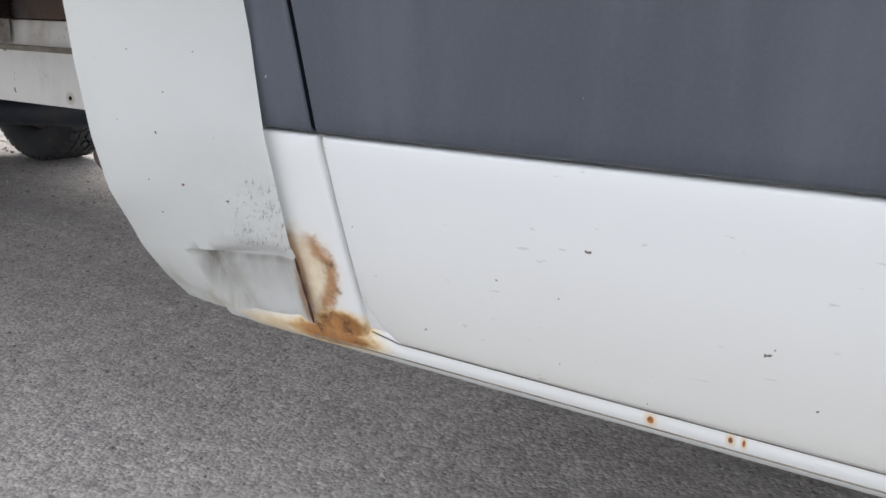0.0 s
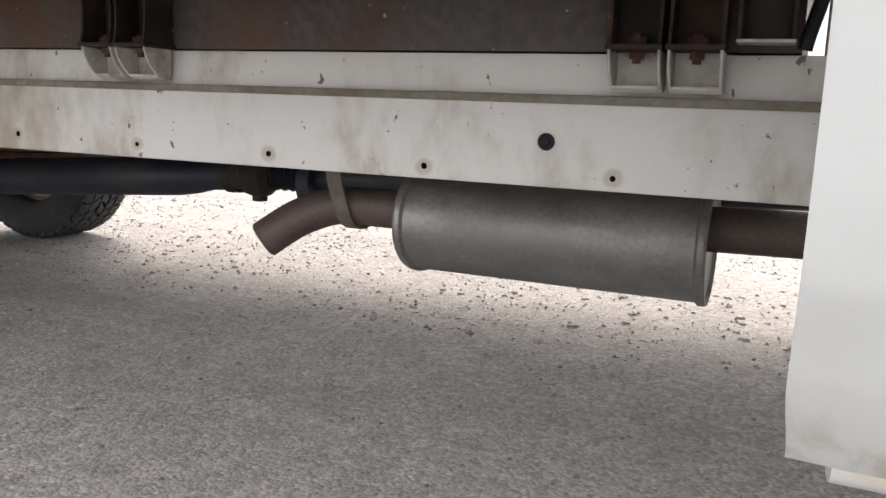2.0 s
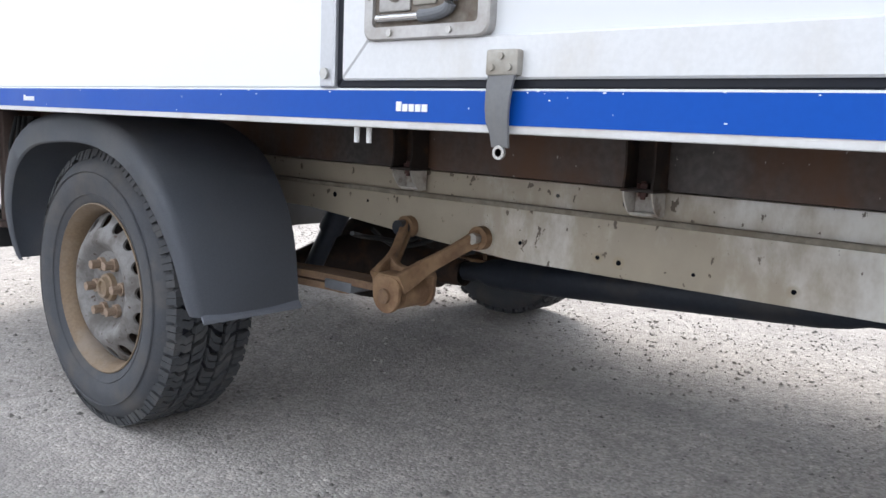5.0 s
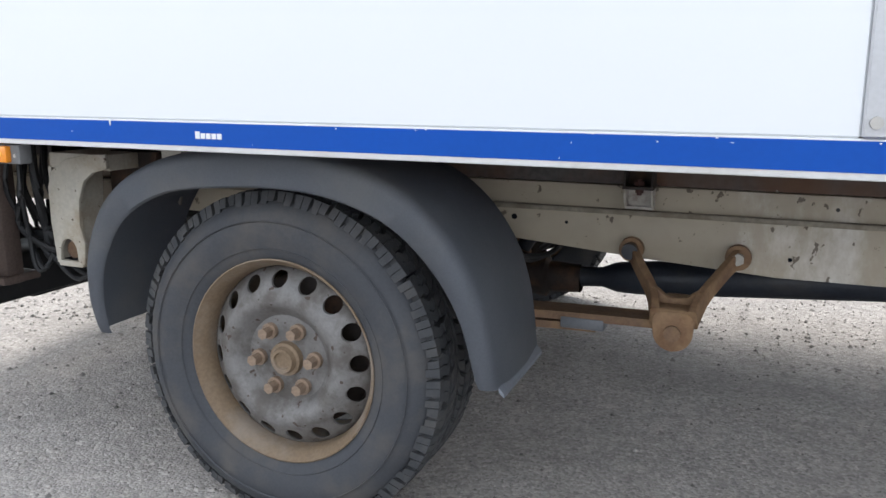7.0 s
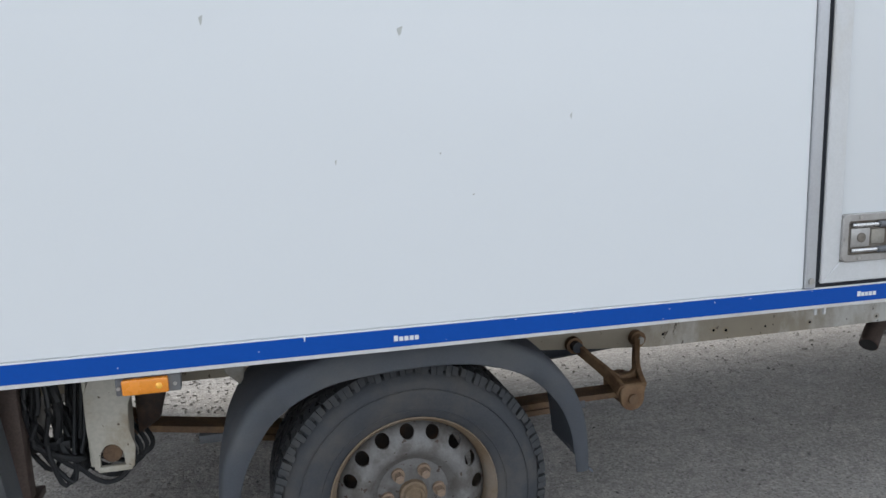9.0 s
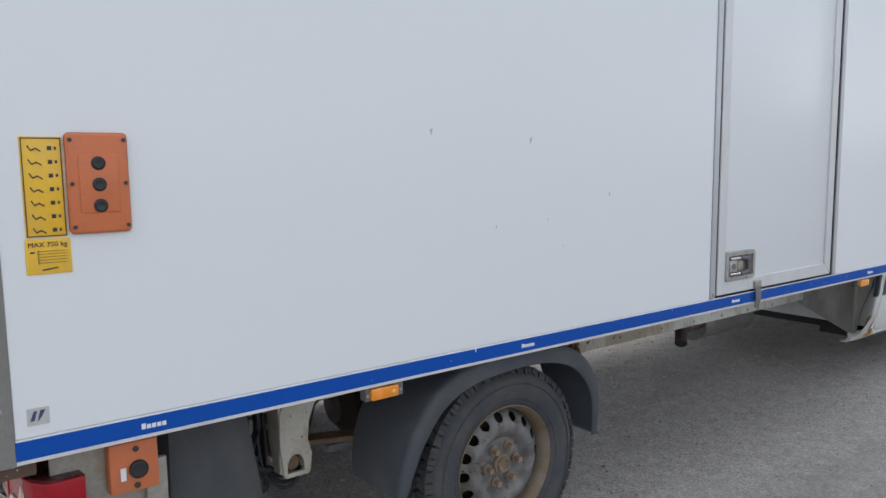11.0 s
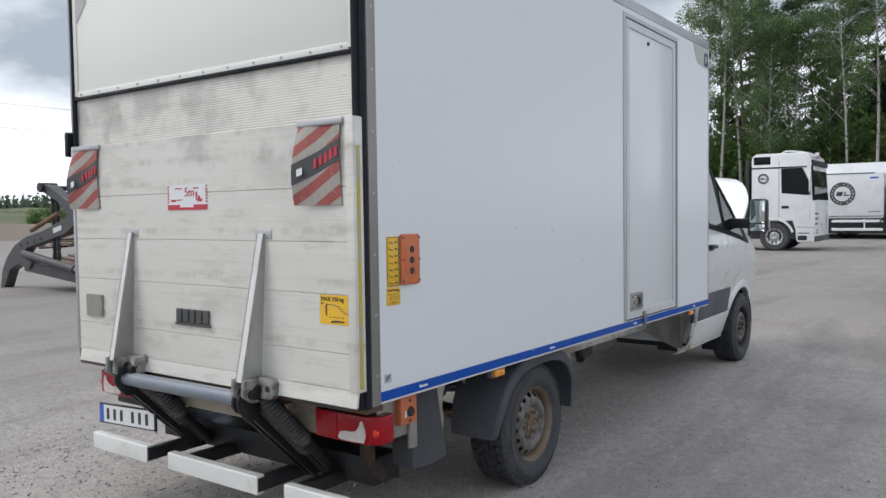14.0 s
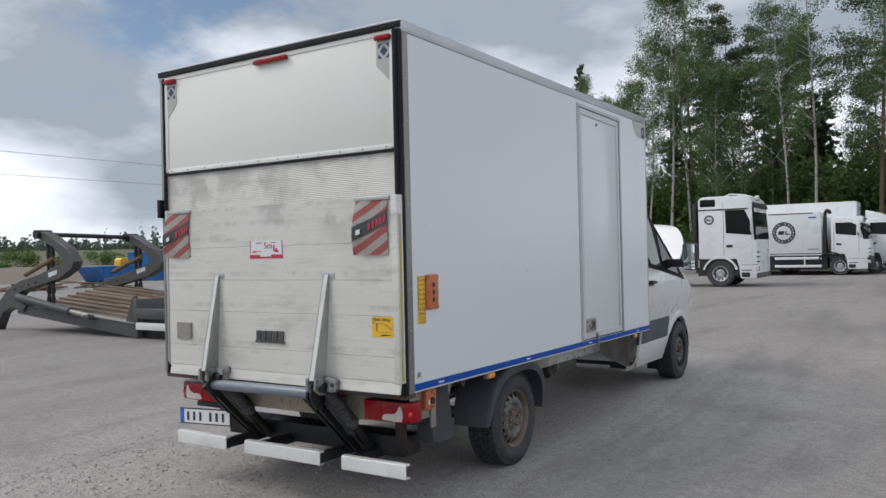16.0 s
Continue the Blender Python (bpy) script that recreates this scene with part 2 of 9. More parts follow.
M_YELLOW = surf("yellow_label", (0.80, 0.47, 0.025), 0.45, var=0.06, scale=9, bump=0.03, dirt=(0.55, 0.40, 0.16), damt=0.3, dscale=12)
M_GAP = surf("unlit_gap", (0.006, 0.007, 0.010), 0.9, var=0.1, bump=0)
M_GAP.node_tree.nodes["Principled BSDF"].inputs["Specular IOR Level"].default_value = 0.0
M_INK = surf("black_print", (0.03, 0.03, 0.03), 0.5, var=0.1, bump=0)
M_REDINK = surf("red_print", (0.50, 0.035, 0.06), 0.5, var=0.1, bump=0)
M_BLUEINK = surf("navy_print", (0.04, 0.045, 0.13), 0.5, var=0.1, bump=0)
M_GREYPRINT = surf("grey_print", (0.46, 0.47, 0.45), 0.5, var=0.05, bump=0)
M_REDLENS = surf("red_tail_lens", (0.31, 0.001, 0.008), 0.30, var=0.35, scale=9, fine=90, fvar=0.12, bump=0.1, coat=0.1)
M_REDLENS.node_tree.nodes["Principled BSDF"].inputs["Specular IOR Level"].default_value = 0.3
M_REDBULB = surf("bright_red_lens", (0.80, 0.035, 0.012), 0.2, var=0.2, scale=40, fine=200, fvar=0.1, bump=0.1, coat=0.3)
M_REDDARK = surf("maroon_lens_top", (0.075, 0.004, 0.008), 0.3, var=0.3, scale=14, fine=120, fvar=0.15, bump=0.1, dirt=(0.12, 0.07, 0.06), damt=0.4, dscale=14)
M_CLEARLENS = surf("dusty_clear_lens", (0.58, 0.53, 0.51), 0.25, var=0.08, scale=20, bump=0.1, coat=0.5)
M_PLATEWHITE = surf("plate_white", (0.72, 0.73, 0.74), 0.4, var=0.04, bump=0.03)
M_PLATEBLUE = surf("plate_blue", (0.03, 0.12, 0.50), 0.4, var=0.05, bump=0)
M_PAINTGREY = surf("pale_bumper_paint", (0.70, 0.71, 0.69), 0.4, 0.1, var=0.06, scale=6, fine=140, fvar=0.05, bump=0.06,
                   dirt=(0.38, 0.35, 0.30), damt=0.3, dscale=8, dthr=0.6)
M_ARM = surf("dark_grey_lift_paint", (0.014, 0.015, 0.017), 0.5, 0.2, var=0.2, scale=8, fine=130, fvar=0.15, bump=0.2,
             dirt=(0.08, 0.07, 0.06), damt=0.3, dscale=8, dthr=0.6)
M_TUBE = surf("steel_blue_tube_paint", (0.20, 0.23, 0.27), 0.42, 0.2, var=0.10, scale=8, fine=120, fvar=0.1, bump=0.1,
              dirt=(0.28, 0.26, 0.24), damt=0.4, dscale=8, dthr=0.6)
M_BELLOWS = surf("dusty_bellows_rubber", (0.040, 0.041, 0.043), 0.6, var=0.2, scale=12, fine=120, fvar=0.2, bump=0.2,
                 dirt=(0.14, 0.13, 0.115), damt=0.5, dscale=10, dthr=0.57)
M_CHROME = surf("stainless_handle", (0.55, 0.55, 0.55), 0.25, 0.95, var=0.08, scale=20, bump=0.05)
M_LATCH = surf("scuffed_latch_steel", (0.42, 0.41, 0.40), 0.42, 0.6, var=0.12, scale=14, fine=150, fvar=0.1, bump=0.1, dirt=(0.22, 0.19, 0.15), damt=0.4, dscale=12)
M_CABLE = surf("grey_cable", (0.20, 0.19, 0.17), 0.6, var=0.2, scale=20)
M_YELLOWTAPE = surf("worn_yellow_tape", (0.50, 0.40, 0.03), 0.5, var=0.15, scale=8, bump=0.1, dirt=(0.40, 0.39, 0.34), damt=0.9, dscale=9, dthr=0.52)


def platform_material():
    """Dirty extruded aluminium planks with scuffs, smears and dark horizontal streaks."""
    k = Nodes("dirty_aluminium_plank")
    base = k.noise(1.6, 6, 0.6)
    streak = k.noise(9, 7, 0.65, (1, 0.35, 2.0))
    lines = k.noise(34, 4, 0.55, (1, 0.02, 3.0))
    scratch = k.noise(60, 3, 0.5, (1, 0.12, 1))
    c = k.mix(base, (0.62, 0.608, 0.562), (0.74, 0.728, 0.682))
    c = k.mix(k.math("MULTIPLY", k.step(lines, 0.50, 0.68), 0.14), c, (0.40, 0.385, 0.33))
    c = k.mix(k.math("MULTIPLY", k.step(streak, 0.52, 0.74), 0.36), c, (0.33, 0.31, 0.265))
    c = k.mix(k.math("MULTIPLY", k.step(k.noise(3.2, 6, 0.6, (1, 0.6, 1)), 0.55, 0.75), 0.40), c, (0.36, 0.35, 0.32))
    c = k.mix(k.math("MULTIPLY", k.step(scratch, 0.60, 0.72), 0.35), c, (0.80, 0.79, 0.75))
    c = k.mix(k.math("MULTIPLY", k.step(k.noise(75, 3, 0.5, (1, 0.6, 1)), 0.70, 0.73), 0.5), c, (0.20, 0.18, 0.15))
    x, y, z = k.axes()
    for z0, up_ in ((0.98, 0.060), (1.21, 0.075), (1.415, 0.07), (1.63, 0.08), (1.76, 0.05), (1.86, 0.05)):
        near = k.step(k.math("ABSOLUTE", k.math("SUBTRACT", z, z0 + up_)), 0.004, 0.026, 1.0, 0.0)
        dash = k.step(k.noise(11, 5, 0.65, (1, 1, 0.3)), 0.44, 0.66)
        c = k.mix(k.math("MULTIPLY", k.math("MULTIPLY", near, dash), 0.42), c, (0.36, 0.34, 0.29))
    rub = k.step(k.noise(2.6, 6, 0.6), 0.50, 0.66)
    c = k.mix(k.math("MULTIPLY", k.math("MULTIPLY", rub, k.step(z, 1.55, 1.90)), 0.55), c, (0.34, 0.335, 0.32))
    k.bump(k.math("ADD", lines, k.noise(90, 3, 0.5, (1, 0.1, 1))), 0.10, 0.001)
    return k.done(c, k.step(streak, 0.3, 0.7, 0.42, 0.62), 0.25)


def blob(k, x, z, cx, cz, rx, rz):
    """Distance from a centre, 1 on an ellipse round it."""
    u = k.math("POWER", k.math("ABSOLUTE", k.math("DIVIDE", k.math("SUBTRACT", x, cx), rx)), 2.0)
    v = k.math("POWER", k.math("ABSOLUTE", k.math("DIVIDE", k.math("SUBTRACT", z, cz), rz)), 2.0)
    return k.math("SQRT", k.math("ADD", u, v))


def rail_material():
    """Cream rail paint: chips, brown road grime thrown by the rear wheel, stained rings round the holes."""
    k = Nodes("chassis_rail_paint")
    x, y, z = k.axes()
    n, fine = k.noise(9, 7, 0.65), k.noise(90, 3)
    c = k.mix(k.noise(3, 4), (0.66, 0.655, 0.62), (0.73, 0.725, 0.695))
    c = k.mix(k.math("MULTIPLY", fine, 0.14), c, (0.45, 0.42, 0.36))
    soft = k.noise(6, 6, 0.65, (1, 1, 0.55))
    grime = k.math("ADD", k.step(x, 0.45, 1.9, 0.40, 0.03), soft)
    c = k.mix(k.math("MULTIPLY", k.step(grime, 0.50, 0.80), 0.85), c, k.mix(n, (0.20, 0.155, 0.10), (0.40, 0.34, 0.245)))
    halo = None
    for hx, hz in ((2.25, 0.516), (1.996, 0.520), (1.742, 0.524), (1.473, 0.530), (2.419, 0.556), (2.506, 0.514), (1.151, 0.535), (1.105, 0.539)):
        d = blob(k, x, z, hx, hz, 0.014, 0.013)
        halo = d if halo is None else k.math("MINIMUM", halo, d)
    ring_ = k.step(k.math("ADD", halo, k.math("MULTIPLY", k.math("SUBTRACT", n, 0.5), 1.2)), 0.55, 1.1, 1.0, 0.0)
    c = k.mix(k.math("MULTIPLY", ring_, 0.5), c, (0.33, 0.27, 0.18))
    chip = k.noise(46, 4, 0.6, (1, 1, 0.7))
    level = k.step(x, 0.9, 2.3, 0.0, 0.045)
    chips = k.step(k.math("SUBTRACT", chip, level), 0.640, 0.660)
    c = k.mix(k.math("MULTIPLY", chips, 0.9), c, k.mix(fine, (0.055, 0.042, 0.032), (0.125, 0.095, 0.07)))
    c = k.mix(k.step(k.noise(110, 2), 0.735, 0.75), c, (0.12, 0.10, 0.08))
    k.bump(k.math("ADD", fine, k.math("MULTIPLY", chips, -1.5)), 0.25, 0.001)
    return k.done(c, k.step(n, 0.3, 0.7, 0.45, 0.75))


def rust_paint_material():
    """White sill paint eaten by rust round the rear lower corner of the cab, with a few rusty chips further on."""
    k = Nodes("rusted_sill_paint")
    x, y, z = k.axes()
    n, f = k.noise(34, 6, 0.65), k.noise(85, 5, 0.65)
    wob = k.math("MULTIPLY", k.math("SUBTRACT", n, 0.5), 0.95)
    upper = k.math("ADD", blob(k, x, z, 2.912, 0.408, 0.038, 0.044), wob)
    low = k.math("ADD", k.math("MINIMUM", blob(k, x, z, 2.946, 0.350, 0.036, 0.018), blob(k, x, z, 2.925, 0.334, 0.062, 0.014)), wob)
    tail = k.math("ADD", blob(k, x, z, 2.875, 0.330, 0.115, 0.016), k.math("MULTIPLY", wob, 0.7))
    edge = k.math("MULTIPLY", k.math("MULTIPLY", k.step(upper, 0.42, 0.85), k.step(upper, 0.92, 1.25, 1.0, 0.0)), k.step(k.math("ADD", x, k.math("MULTIPLY", n, 0.03)), 2.922, 2.944))
    near = k.step(k.math("SUBTRACT", x, k.math("MULTIPLY", k.math("SUBTRACT", 0.408, z), 0.10)), 2.896, 2.914, 1.0, 0.0)
    stain = k.math("MAXIMUM", k.step(upper, 0.7, 1.45, 0.60, 0.0), k.math("MAXIMUM", k.step(low, 0.75, 1.65, 1.0, 0.0), k.step(tail, 0.45, 1.25, 0.70, 0.0)))
    deep = k.math("MAXIMUM", k.math("MULTIPLY", edge, 0.85), k.math("MAXIMUM", k.step(low, 0.60, 1.20, 0.95, 0.0), k.math("MULTIPLY", k.math("MULTIPLY", near, k.step(upper, 0.9, 1.3, 1.0, 0.0)), 0.8)))
    core = k.math("MULTIPLY", deep, k.step(f, 0.50, 0.66))
    chips = None
    for cx, cz, rx, rz in ((3.291, 0.333, 0.004, 0.005), (3.361, 0.334, 0.003, 0.005), (3.372, 0.334, 0.002, 0.005)):
        d = blob(k, x, z, cx, cz, rx, rz)
        chips = d if chips is None else k.math("MINIMUM", chips, d)
    chip = k.step(k.math("ADD", chips, wob), 0.55, 0.9, 1.0, 0.0)
    chip_stain = k.step(k.math("ADD", chips, wob), 0.8, 2.2, 0.55, 0.0)
    c = k.mix(k.noise(4, 5), (0.65, 0.66, 0.65), (0.70, 0.71, 0.70))
    c = k.mix(chip_stain, c, (0.62, 0.42, 0.17))
    c = k.mix(k.math("MULTIPLY", stain, 0.92), c, k.mix(k.step(k.noise(60, 5, 0.6), 0.35, 0.65), (0.70, 0.55, 0.27), (0.60, 0.38, 0.12)))
    c = k.mix(deep, c, k.mix(k.step(n, 0.36, 0.62), (0.24, 0.098, 0.024), (0.39, 0.175, 0.055)))
    c = k.mix(k.math("MULTIPLY", core, 0.8), c, k.mix(k.step(n, 0.40, 0.60), (0.11, 0.045, 0.016), (0.46, 0.24, 0.13)))
    c = k.mix(chip, c, k.mix(k.step(f, 0.35, 0.62), (0.10, 0.034, 0.012), (0.40, 0.145, 0.026)))
    k.bump(k.math("ADD", k.math("MULTIPLY", core, f), k.math("MULTIPLY", edge, 0.5)), 0.6, 0.004)
    return k.done(c, k.math("MAXIMUM", k.math("MULTIPLY", stain, 0.75), 0.32))


def fairing_material():
    """White plastic fairing with fine grey flecks near the lower front edge and brown weeping at the bottom."""
    k = Nodes("scuffed_white_fairing")
    x, y, z = k.axes()
    n = k.noise(22, 7, 0.65)
    zone = k.math("MULTIPLY", k.step(k.math("ADD", x, k.math("MULTIPLY", n, 0.05)), 2.840, 2.905), k.math("MULTIPLY", k.step(z, 0.48, 0.58, 1.0, 0.0), k.step(z, 0.42, 0.44, 0.2, 1.0)))
    reach = k.math("SUBTRACT", 0.665, k.math("MULTIPLY", zone, 0.150))
    flecks = k.math("MULTIPLY", k.step(k.math("SUBTRACT", k.noise(330, 9, 0.78, (1.3, 1, 0.5)), reach), 0.0, 0.05), k.math("MULTIPLY", k.step(zone, 0.02, 0.3), k.step(k.noise(55, 4), 0.36, 0.52)))
    weep = k.math("MULTIPLY", k.step(z, 0.345, 0.425, 1.0, 0.0), k.step(k.noise(30, 4, 0.6, (1, 1, 0.10)), 0.40, 0.66))
    rusty = k.step(k.math("ADD", blob(k, x, z, 2.910, 0.375, 0.016, 0.060), k.math("MULTIPLY", k.math("SUBTRACT", n, 0.5), 1.2)), 0.4, 1.1, 1.0, 0.0)
    specks = k.step(k.noise(110, 2, 0.5), 0.765, 0.78)
    c = k.mix(k.noise(3, 4), (0.84, 0.855, 0.835), (0.88, 0.895, 0.875))
    c = k.mix(k.math("MULTIPLY", weep, 0.48), c, (0.46, 0.39, 0.25))
    c = k.mix(k.math("MULTIPLY", k.math("MULTIPLY", zone, k.step(n, 0.3, 0.7)), 0.22), c, (0.46, 0.46, 0.43))
    # Brown drip dirt under the pocket's lip; the lip's shade is painted in too.
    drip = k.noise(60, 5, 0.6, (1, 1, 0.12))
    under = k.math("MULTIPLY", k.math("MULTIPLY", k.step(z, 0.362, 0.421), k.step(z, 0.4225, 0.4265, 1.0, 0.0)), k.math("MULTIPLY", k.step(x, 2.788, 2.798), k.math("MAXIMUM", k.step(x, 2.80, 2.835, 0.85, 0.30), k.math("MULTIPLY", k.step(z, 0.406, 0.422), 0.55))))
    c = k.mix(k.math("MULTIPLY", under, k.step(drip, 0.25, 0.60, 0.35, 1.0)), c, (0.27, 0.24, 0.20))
    c = k.mix(k.math("MULTIPLY", rusty, 0.75), c, k.mix(n, (0.25, 0.10, 0.025), (0.55, 0.33, 0.12)))
    c = k.mix(k.math("MULTIPLY", flecks, 0.62), c, (0.24, 0.24, 0.22))
    c = k.mix(specks, c, (0.10, 0.09, 0.08))
    for sx, sz, r in ((2.812, 0.505, 0.0013), (2.775, 0.508, 0.0007), (2.81, 0.60, 0.0007), (2.84, 0.64, 0.0006), (2.78, 0.64, 0.0006)):
        c = k.mix(k.step(blob(k, x, z, sx, sz, r, r), 0.8, 1.3, 1.0, 0.0), c, (0.28, 0.11, 0.03))
    return k.done(c, 0.36, 0.0, 0.15)


def door_paint_material():
    """White door paint under a thin beige film of road spray, with stone chips and short smears."""
    k = Nodes("sprayed_door_paint")
    x, y, z = k.axes()
    n = k.noise(2.5, 6, 0.6)
    c = k.mix(k.noise(2, 3), (0.655, 0.67, 0.665), (0.685, 0.70, 0.695))
    film = k.step(k.math("ADD", z, k.math("MULTIPLY", n, -0.16)), 0.25, 0.46, 1.0, 0.0)
    c = k.mix(k.math("MULTIPLY", film, 0.30), c, (0.52, 0.475, 0.38))
    c = k.mix(k.math("MULTIPLY", k.step(k.noise(75, 3, 0.5, (0.4, 1, 1.5)), 0.69, 0.72), 0.4), c, (0.40, 0.37, 0.31))
    c = k.mix(k.step(k.noise(95, 2, 0.5), 0.748, 0.76), c, (0.12, 0.10, 0.08))
    return k.done(c, 0.32, 0.0, 0.35)


def ground_material():
    """Worn, dusty asphalt with exposed stones; grit and pale dust in patches, and light painted in under the truck."""
    k = Nodes("worn_dusty_asphalt")
    grains = k.n.new("ShaderNodeTexVoronoi")
    grains.inputs["Scale"].default_value = 150
    k.l.new(k.coord, grains.inputs["Vector"])
    stones = k.n.new("ShaderNodeTexVoronoi")
    stones.inputs["Scale"].default_value = 84
    k.l.new(k.coord, stones.inputs["Vector"])
    big, mid, fine = k.noise(0.22, 5, 0.6), k.noise(1.7, 6, 0.6), k.noise(240, 3)
    tint = k.n.new("ShaderNodeSeparateColor")
    k.l.new(grains.outputs["Color"], tint.inputs["Color"])
    c = k.mix(k.step(tint.outputs["Red"], 0.0, 1.0), (0.20, 0.186, 0.175), (0.47, 0.44, 0.41))
    c = k.mix(k.step(tint.outputs["Green"], 0.93, 0.96), c, (0.60, 0.565, 0.53))
    c = k.mix(k.step(tint.outputs["Blue"], 0.92, 0.95), c, (0.085, 0.080, 0.075))
    c = k.mix(k.math("MULTIPLY", k.step(big, 0.42, 0.66), 0.45), c, (0.39, 0.358, 0.325))
    c = k.mix(k.math("MULTIPLY", k.step(mid, 0.50, 0.74), 0.45), c, (0.195, 0.182, 0.172))
    track = k.noise(0.35, 5, 0.6, (0.35, 1.6, 1))
    c = k.mix(k.math("MULTIPLY", k.step(track, 0.49, 0.64), 0.58), c, (0.19, 0.178, 0.168))
    c = k.mix(k.math("MULTIPLY", k.step(k.noise(0.6, 6, 0.65), 0.55, 0.72), 0.5), c, (0.37, 0.342, 0.31))
    x, y, z = k.axes()
    # Ellipse under the truck: dust, and light painted in as paler ground, darker beyond.
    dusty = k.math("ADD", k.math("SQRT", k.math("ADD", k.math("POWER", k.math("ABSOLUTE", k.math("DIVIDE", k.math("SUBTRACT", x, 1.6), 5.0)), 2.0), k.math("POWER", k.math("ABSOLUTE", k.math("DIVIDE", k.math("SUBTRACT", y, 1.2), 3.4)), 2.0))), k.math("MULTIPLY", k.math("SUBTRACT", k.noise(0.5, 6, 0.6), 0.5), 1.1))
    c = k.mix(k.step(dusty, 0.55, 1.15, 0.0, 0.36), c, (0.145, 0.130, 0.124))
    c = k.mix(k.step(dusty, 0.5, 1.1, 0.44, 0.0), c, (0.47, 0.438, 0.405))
    scuffs = k.noise(0.9, 7, 0.7, (0.25, 1.3, 1))
    c = k.mix(k.math("MULTIPLY", k.step(scuffs, 0.50, 0.62), 0.28), c, (0.13, 0.12, 0.116))
    c = k.mix(k.math("MULTIPLY", k.step(k.noise(0.45, 7, 0.7, (1.0, 0.4, 1)), 0.55, 0.66), 0.30), c, (0.42, 0.39, 0.36))
    cell = k.n.new("ShaderNodeSeparateColor")
    k.l.new(stones.outputs["Color"], cell.inputs["Color"])
    c = k.mix(1.0, c, k.mix(cell.outputs["Red"], (0.86, 0.86, 0.86), (1.16, 1.16, 1.16)), "MULTIPLY")
    c = k.mix(1.0, c, k.mix(k.step(k.noise(13, 6, 0.7), 0.32, 0.68), (0.88, 0.88, 0.88), (1.10, 1.10, 1.10)), "MULTIPLY")
    c = k.mix(0.14, c, k.mix(fine, (0.20, 0.187, 0.173), (0.33, 0.308, 0.288)))
    pits = k.math("ADD", k.math("MULTIPLY", grains.outputs["Distance"], -0.9), k.math("MULTIPLY", stones.outputs["Distance"], -0.7))
    k.bump(k.math("ADD", pits, k.math("MULTIPLY", mid, 0.6)), 0.65, 0.0045)
    return k.done(c, 0.88)


def leaf_material(name, dark, light):
    k = Nodes(name)
    info = k.n.new("ShaderNodeNewGeometry")
    c = k.mix(info.outputs["Random Per Island"], dark, light)
    c = k.mix(k.step(k.noise(0.5, 3), 0.35, 0.65), k.mix(1.0, c, (0.6, 0.62, 0.6), "MULTIPLY"), c)
    thin = k.n.new("ShaderNodeBsdfTranslucent")
    k.l.new(c, thin.inputs["Color"])
    blend = k.n.new("ShaderNodeMixShader")
    blend.inputs["Fac"].default_value = 0.55
    k.l.new(k.bsdf.outputs["BSDF"], blend.inputs[1])
    k.l.new(thin.outputs["BSDF"], blend.inputs[2])
    k.l.new(blend.outputs["Shader"], k.n["Material Output"].inputs["Surface"])
    return k.done(c, 0.6)


def glass_material(name, col, rough=0.05):
    k = Nodes(name)
    k.bsdf.inputs["Specular IOR Level"].default_value = 0.12
    return k.done(k.mix(k.noise(3, 2), tuple(v * 0.7 for v in col), col), rough)


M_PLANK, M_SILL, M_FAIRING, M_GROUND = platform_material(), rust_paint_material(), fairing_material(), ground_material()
M_RAIL, M_LOWDOOR = rail_material(), door_paint_material()
M_GLASS = glass_material("dark_window_glass", (0.014, 0.017, 0.018))
M_TRIMBLACK = surf("matt_black_trim", (0.010, 0.011, 0.012), 0.6, var=0.15, bump=0.05)
M_TRIMBLACK.node_tree.nodes["Principled BSDF"].inputs["Specular IOR Level"].default_value = 0.15
M_SKIRT = surf("dirty_pale_skirt", (0.46, 0.455, 0.44), 0.6, var=0.15, scale=5, fine=90, fvar=0.1, bump=0.15, dirt=(0.22, 0.19, 0.15), damt=0.6, dscale=4, dthr=0.54, stretch=(1, 1, 0.4))
M_CABGLASS = glass_material("cab_side_glass", (0.060, 0.085, 0.082), 0.03)
M_CABGLASS.node_tree.nodes["Principled BSDF"].inputs["Specular IOR Level"].default_value = 0.4
M_MIRROR = surf("mirror_glass", (0.66, 0.72, 0.70), 0.03, 1.0, var=0.02, fvar=0.0, bump=0, rvar=0.01)
M_BIRCHLEAF = leaf_material("birch_leaves", (0.100, 0.165, 0.066), (0.25, 0.37, 0.155))
M_PINELEAF = leaf_material("pine_needles", (0.095, 0.140, 0.080), (0.21, 0.28, 0.145))
M_SPRUCELEAF = leaf_material("spruce_needles", (0.062, 0.098, 0.058), (0.14, 0.20, 0.105))
# Distance haze is put into these paler leaf colours.
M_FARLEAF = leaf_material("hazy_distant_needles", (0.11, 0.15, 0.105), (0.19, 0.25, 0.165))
M_BUSHLEAF = leaf_material("bush_leaves", (0.085, 0.145, 0.045), (0.20, 0.31, 0.085))
M_GRASS = surf("meadow_grass", (0.088, 0.108, 0.042), 0.8, var=0.3, scale=0.4, fine=6, fvar=0.25, bump=0.6, bdist=0.05,
               dirt=(0.20, 0.18, 0.09), damt=0.6, dscale=0.3)
M_BIRCHBARK = surf("birch_bark", (0.40, 0.38, 0.35), 0.7, var=0.2, scale=3, fine=20, fvar=0.2, bump=0.3, spots=((0.06, 0.05, 0.045), 5, 0.62))
M_PINEBARK = surf("pine_bark", (0.16, 0.105, 0.07), 0.85, var=0.3, scale=4, fine=25, fvar=0.3, bump=0.6, bdist=0.02)
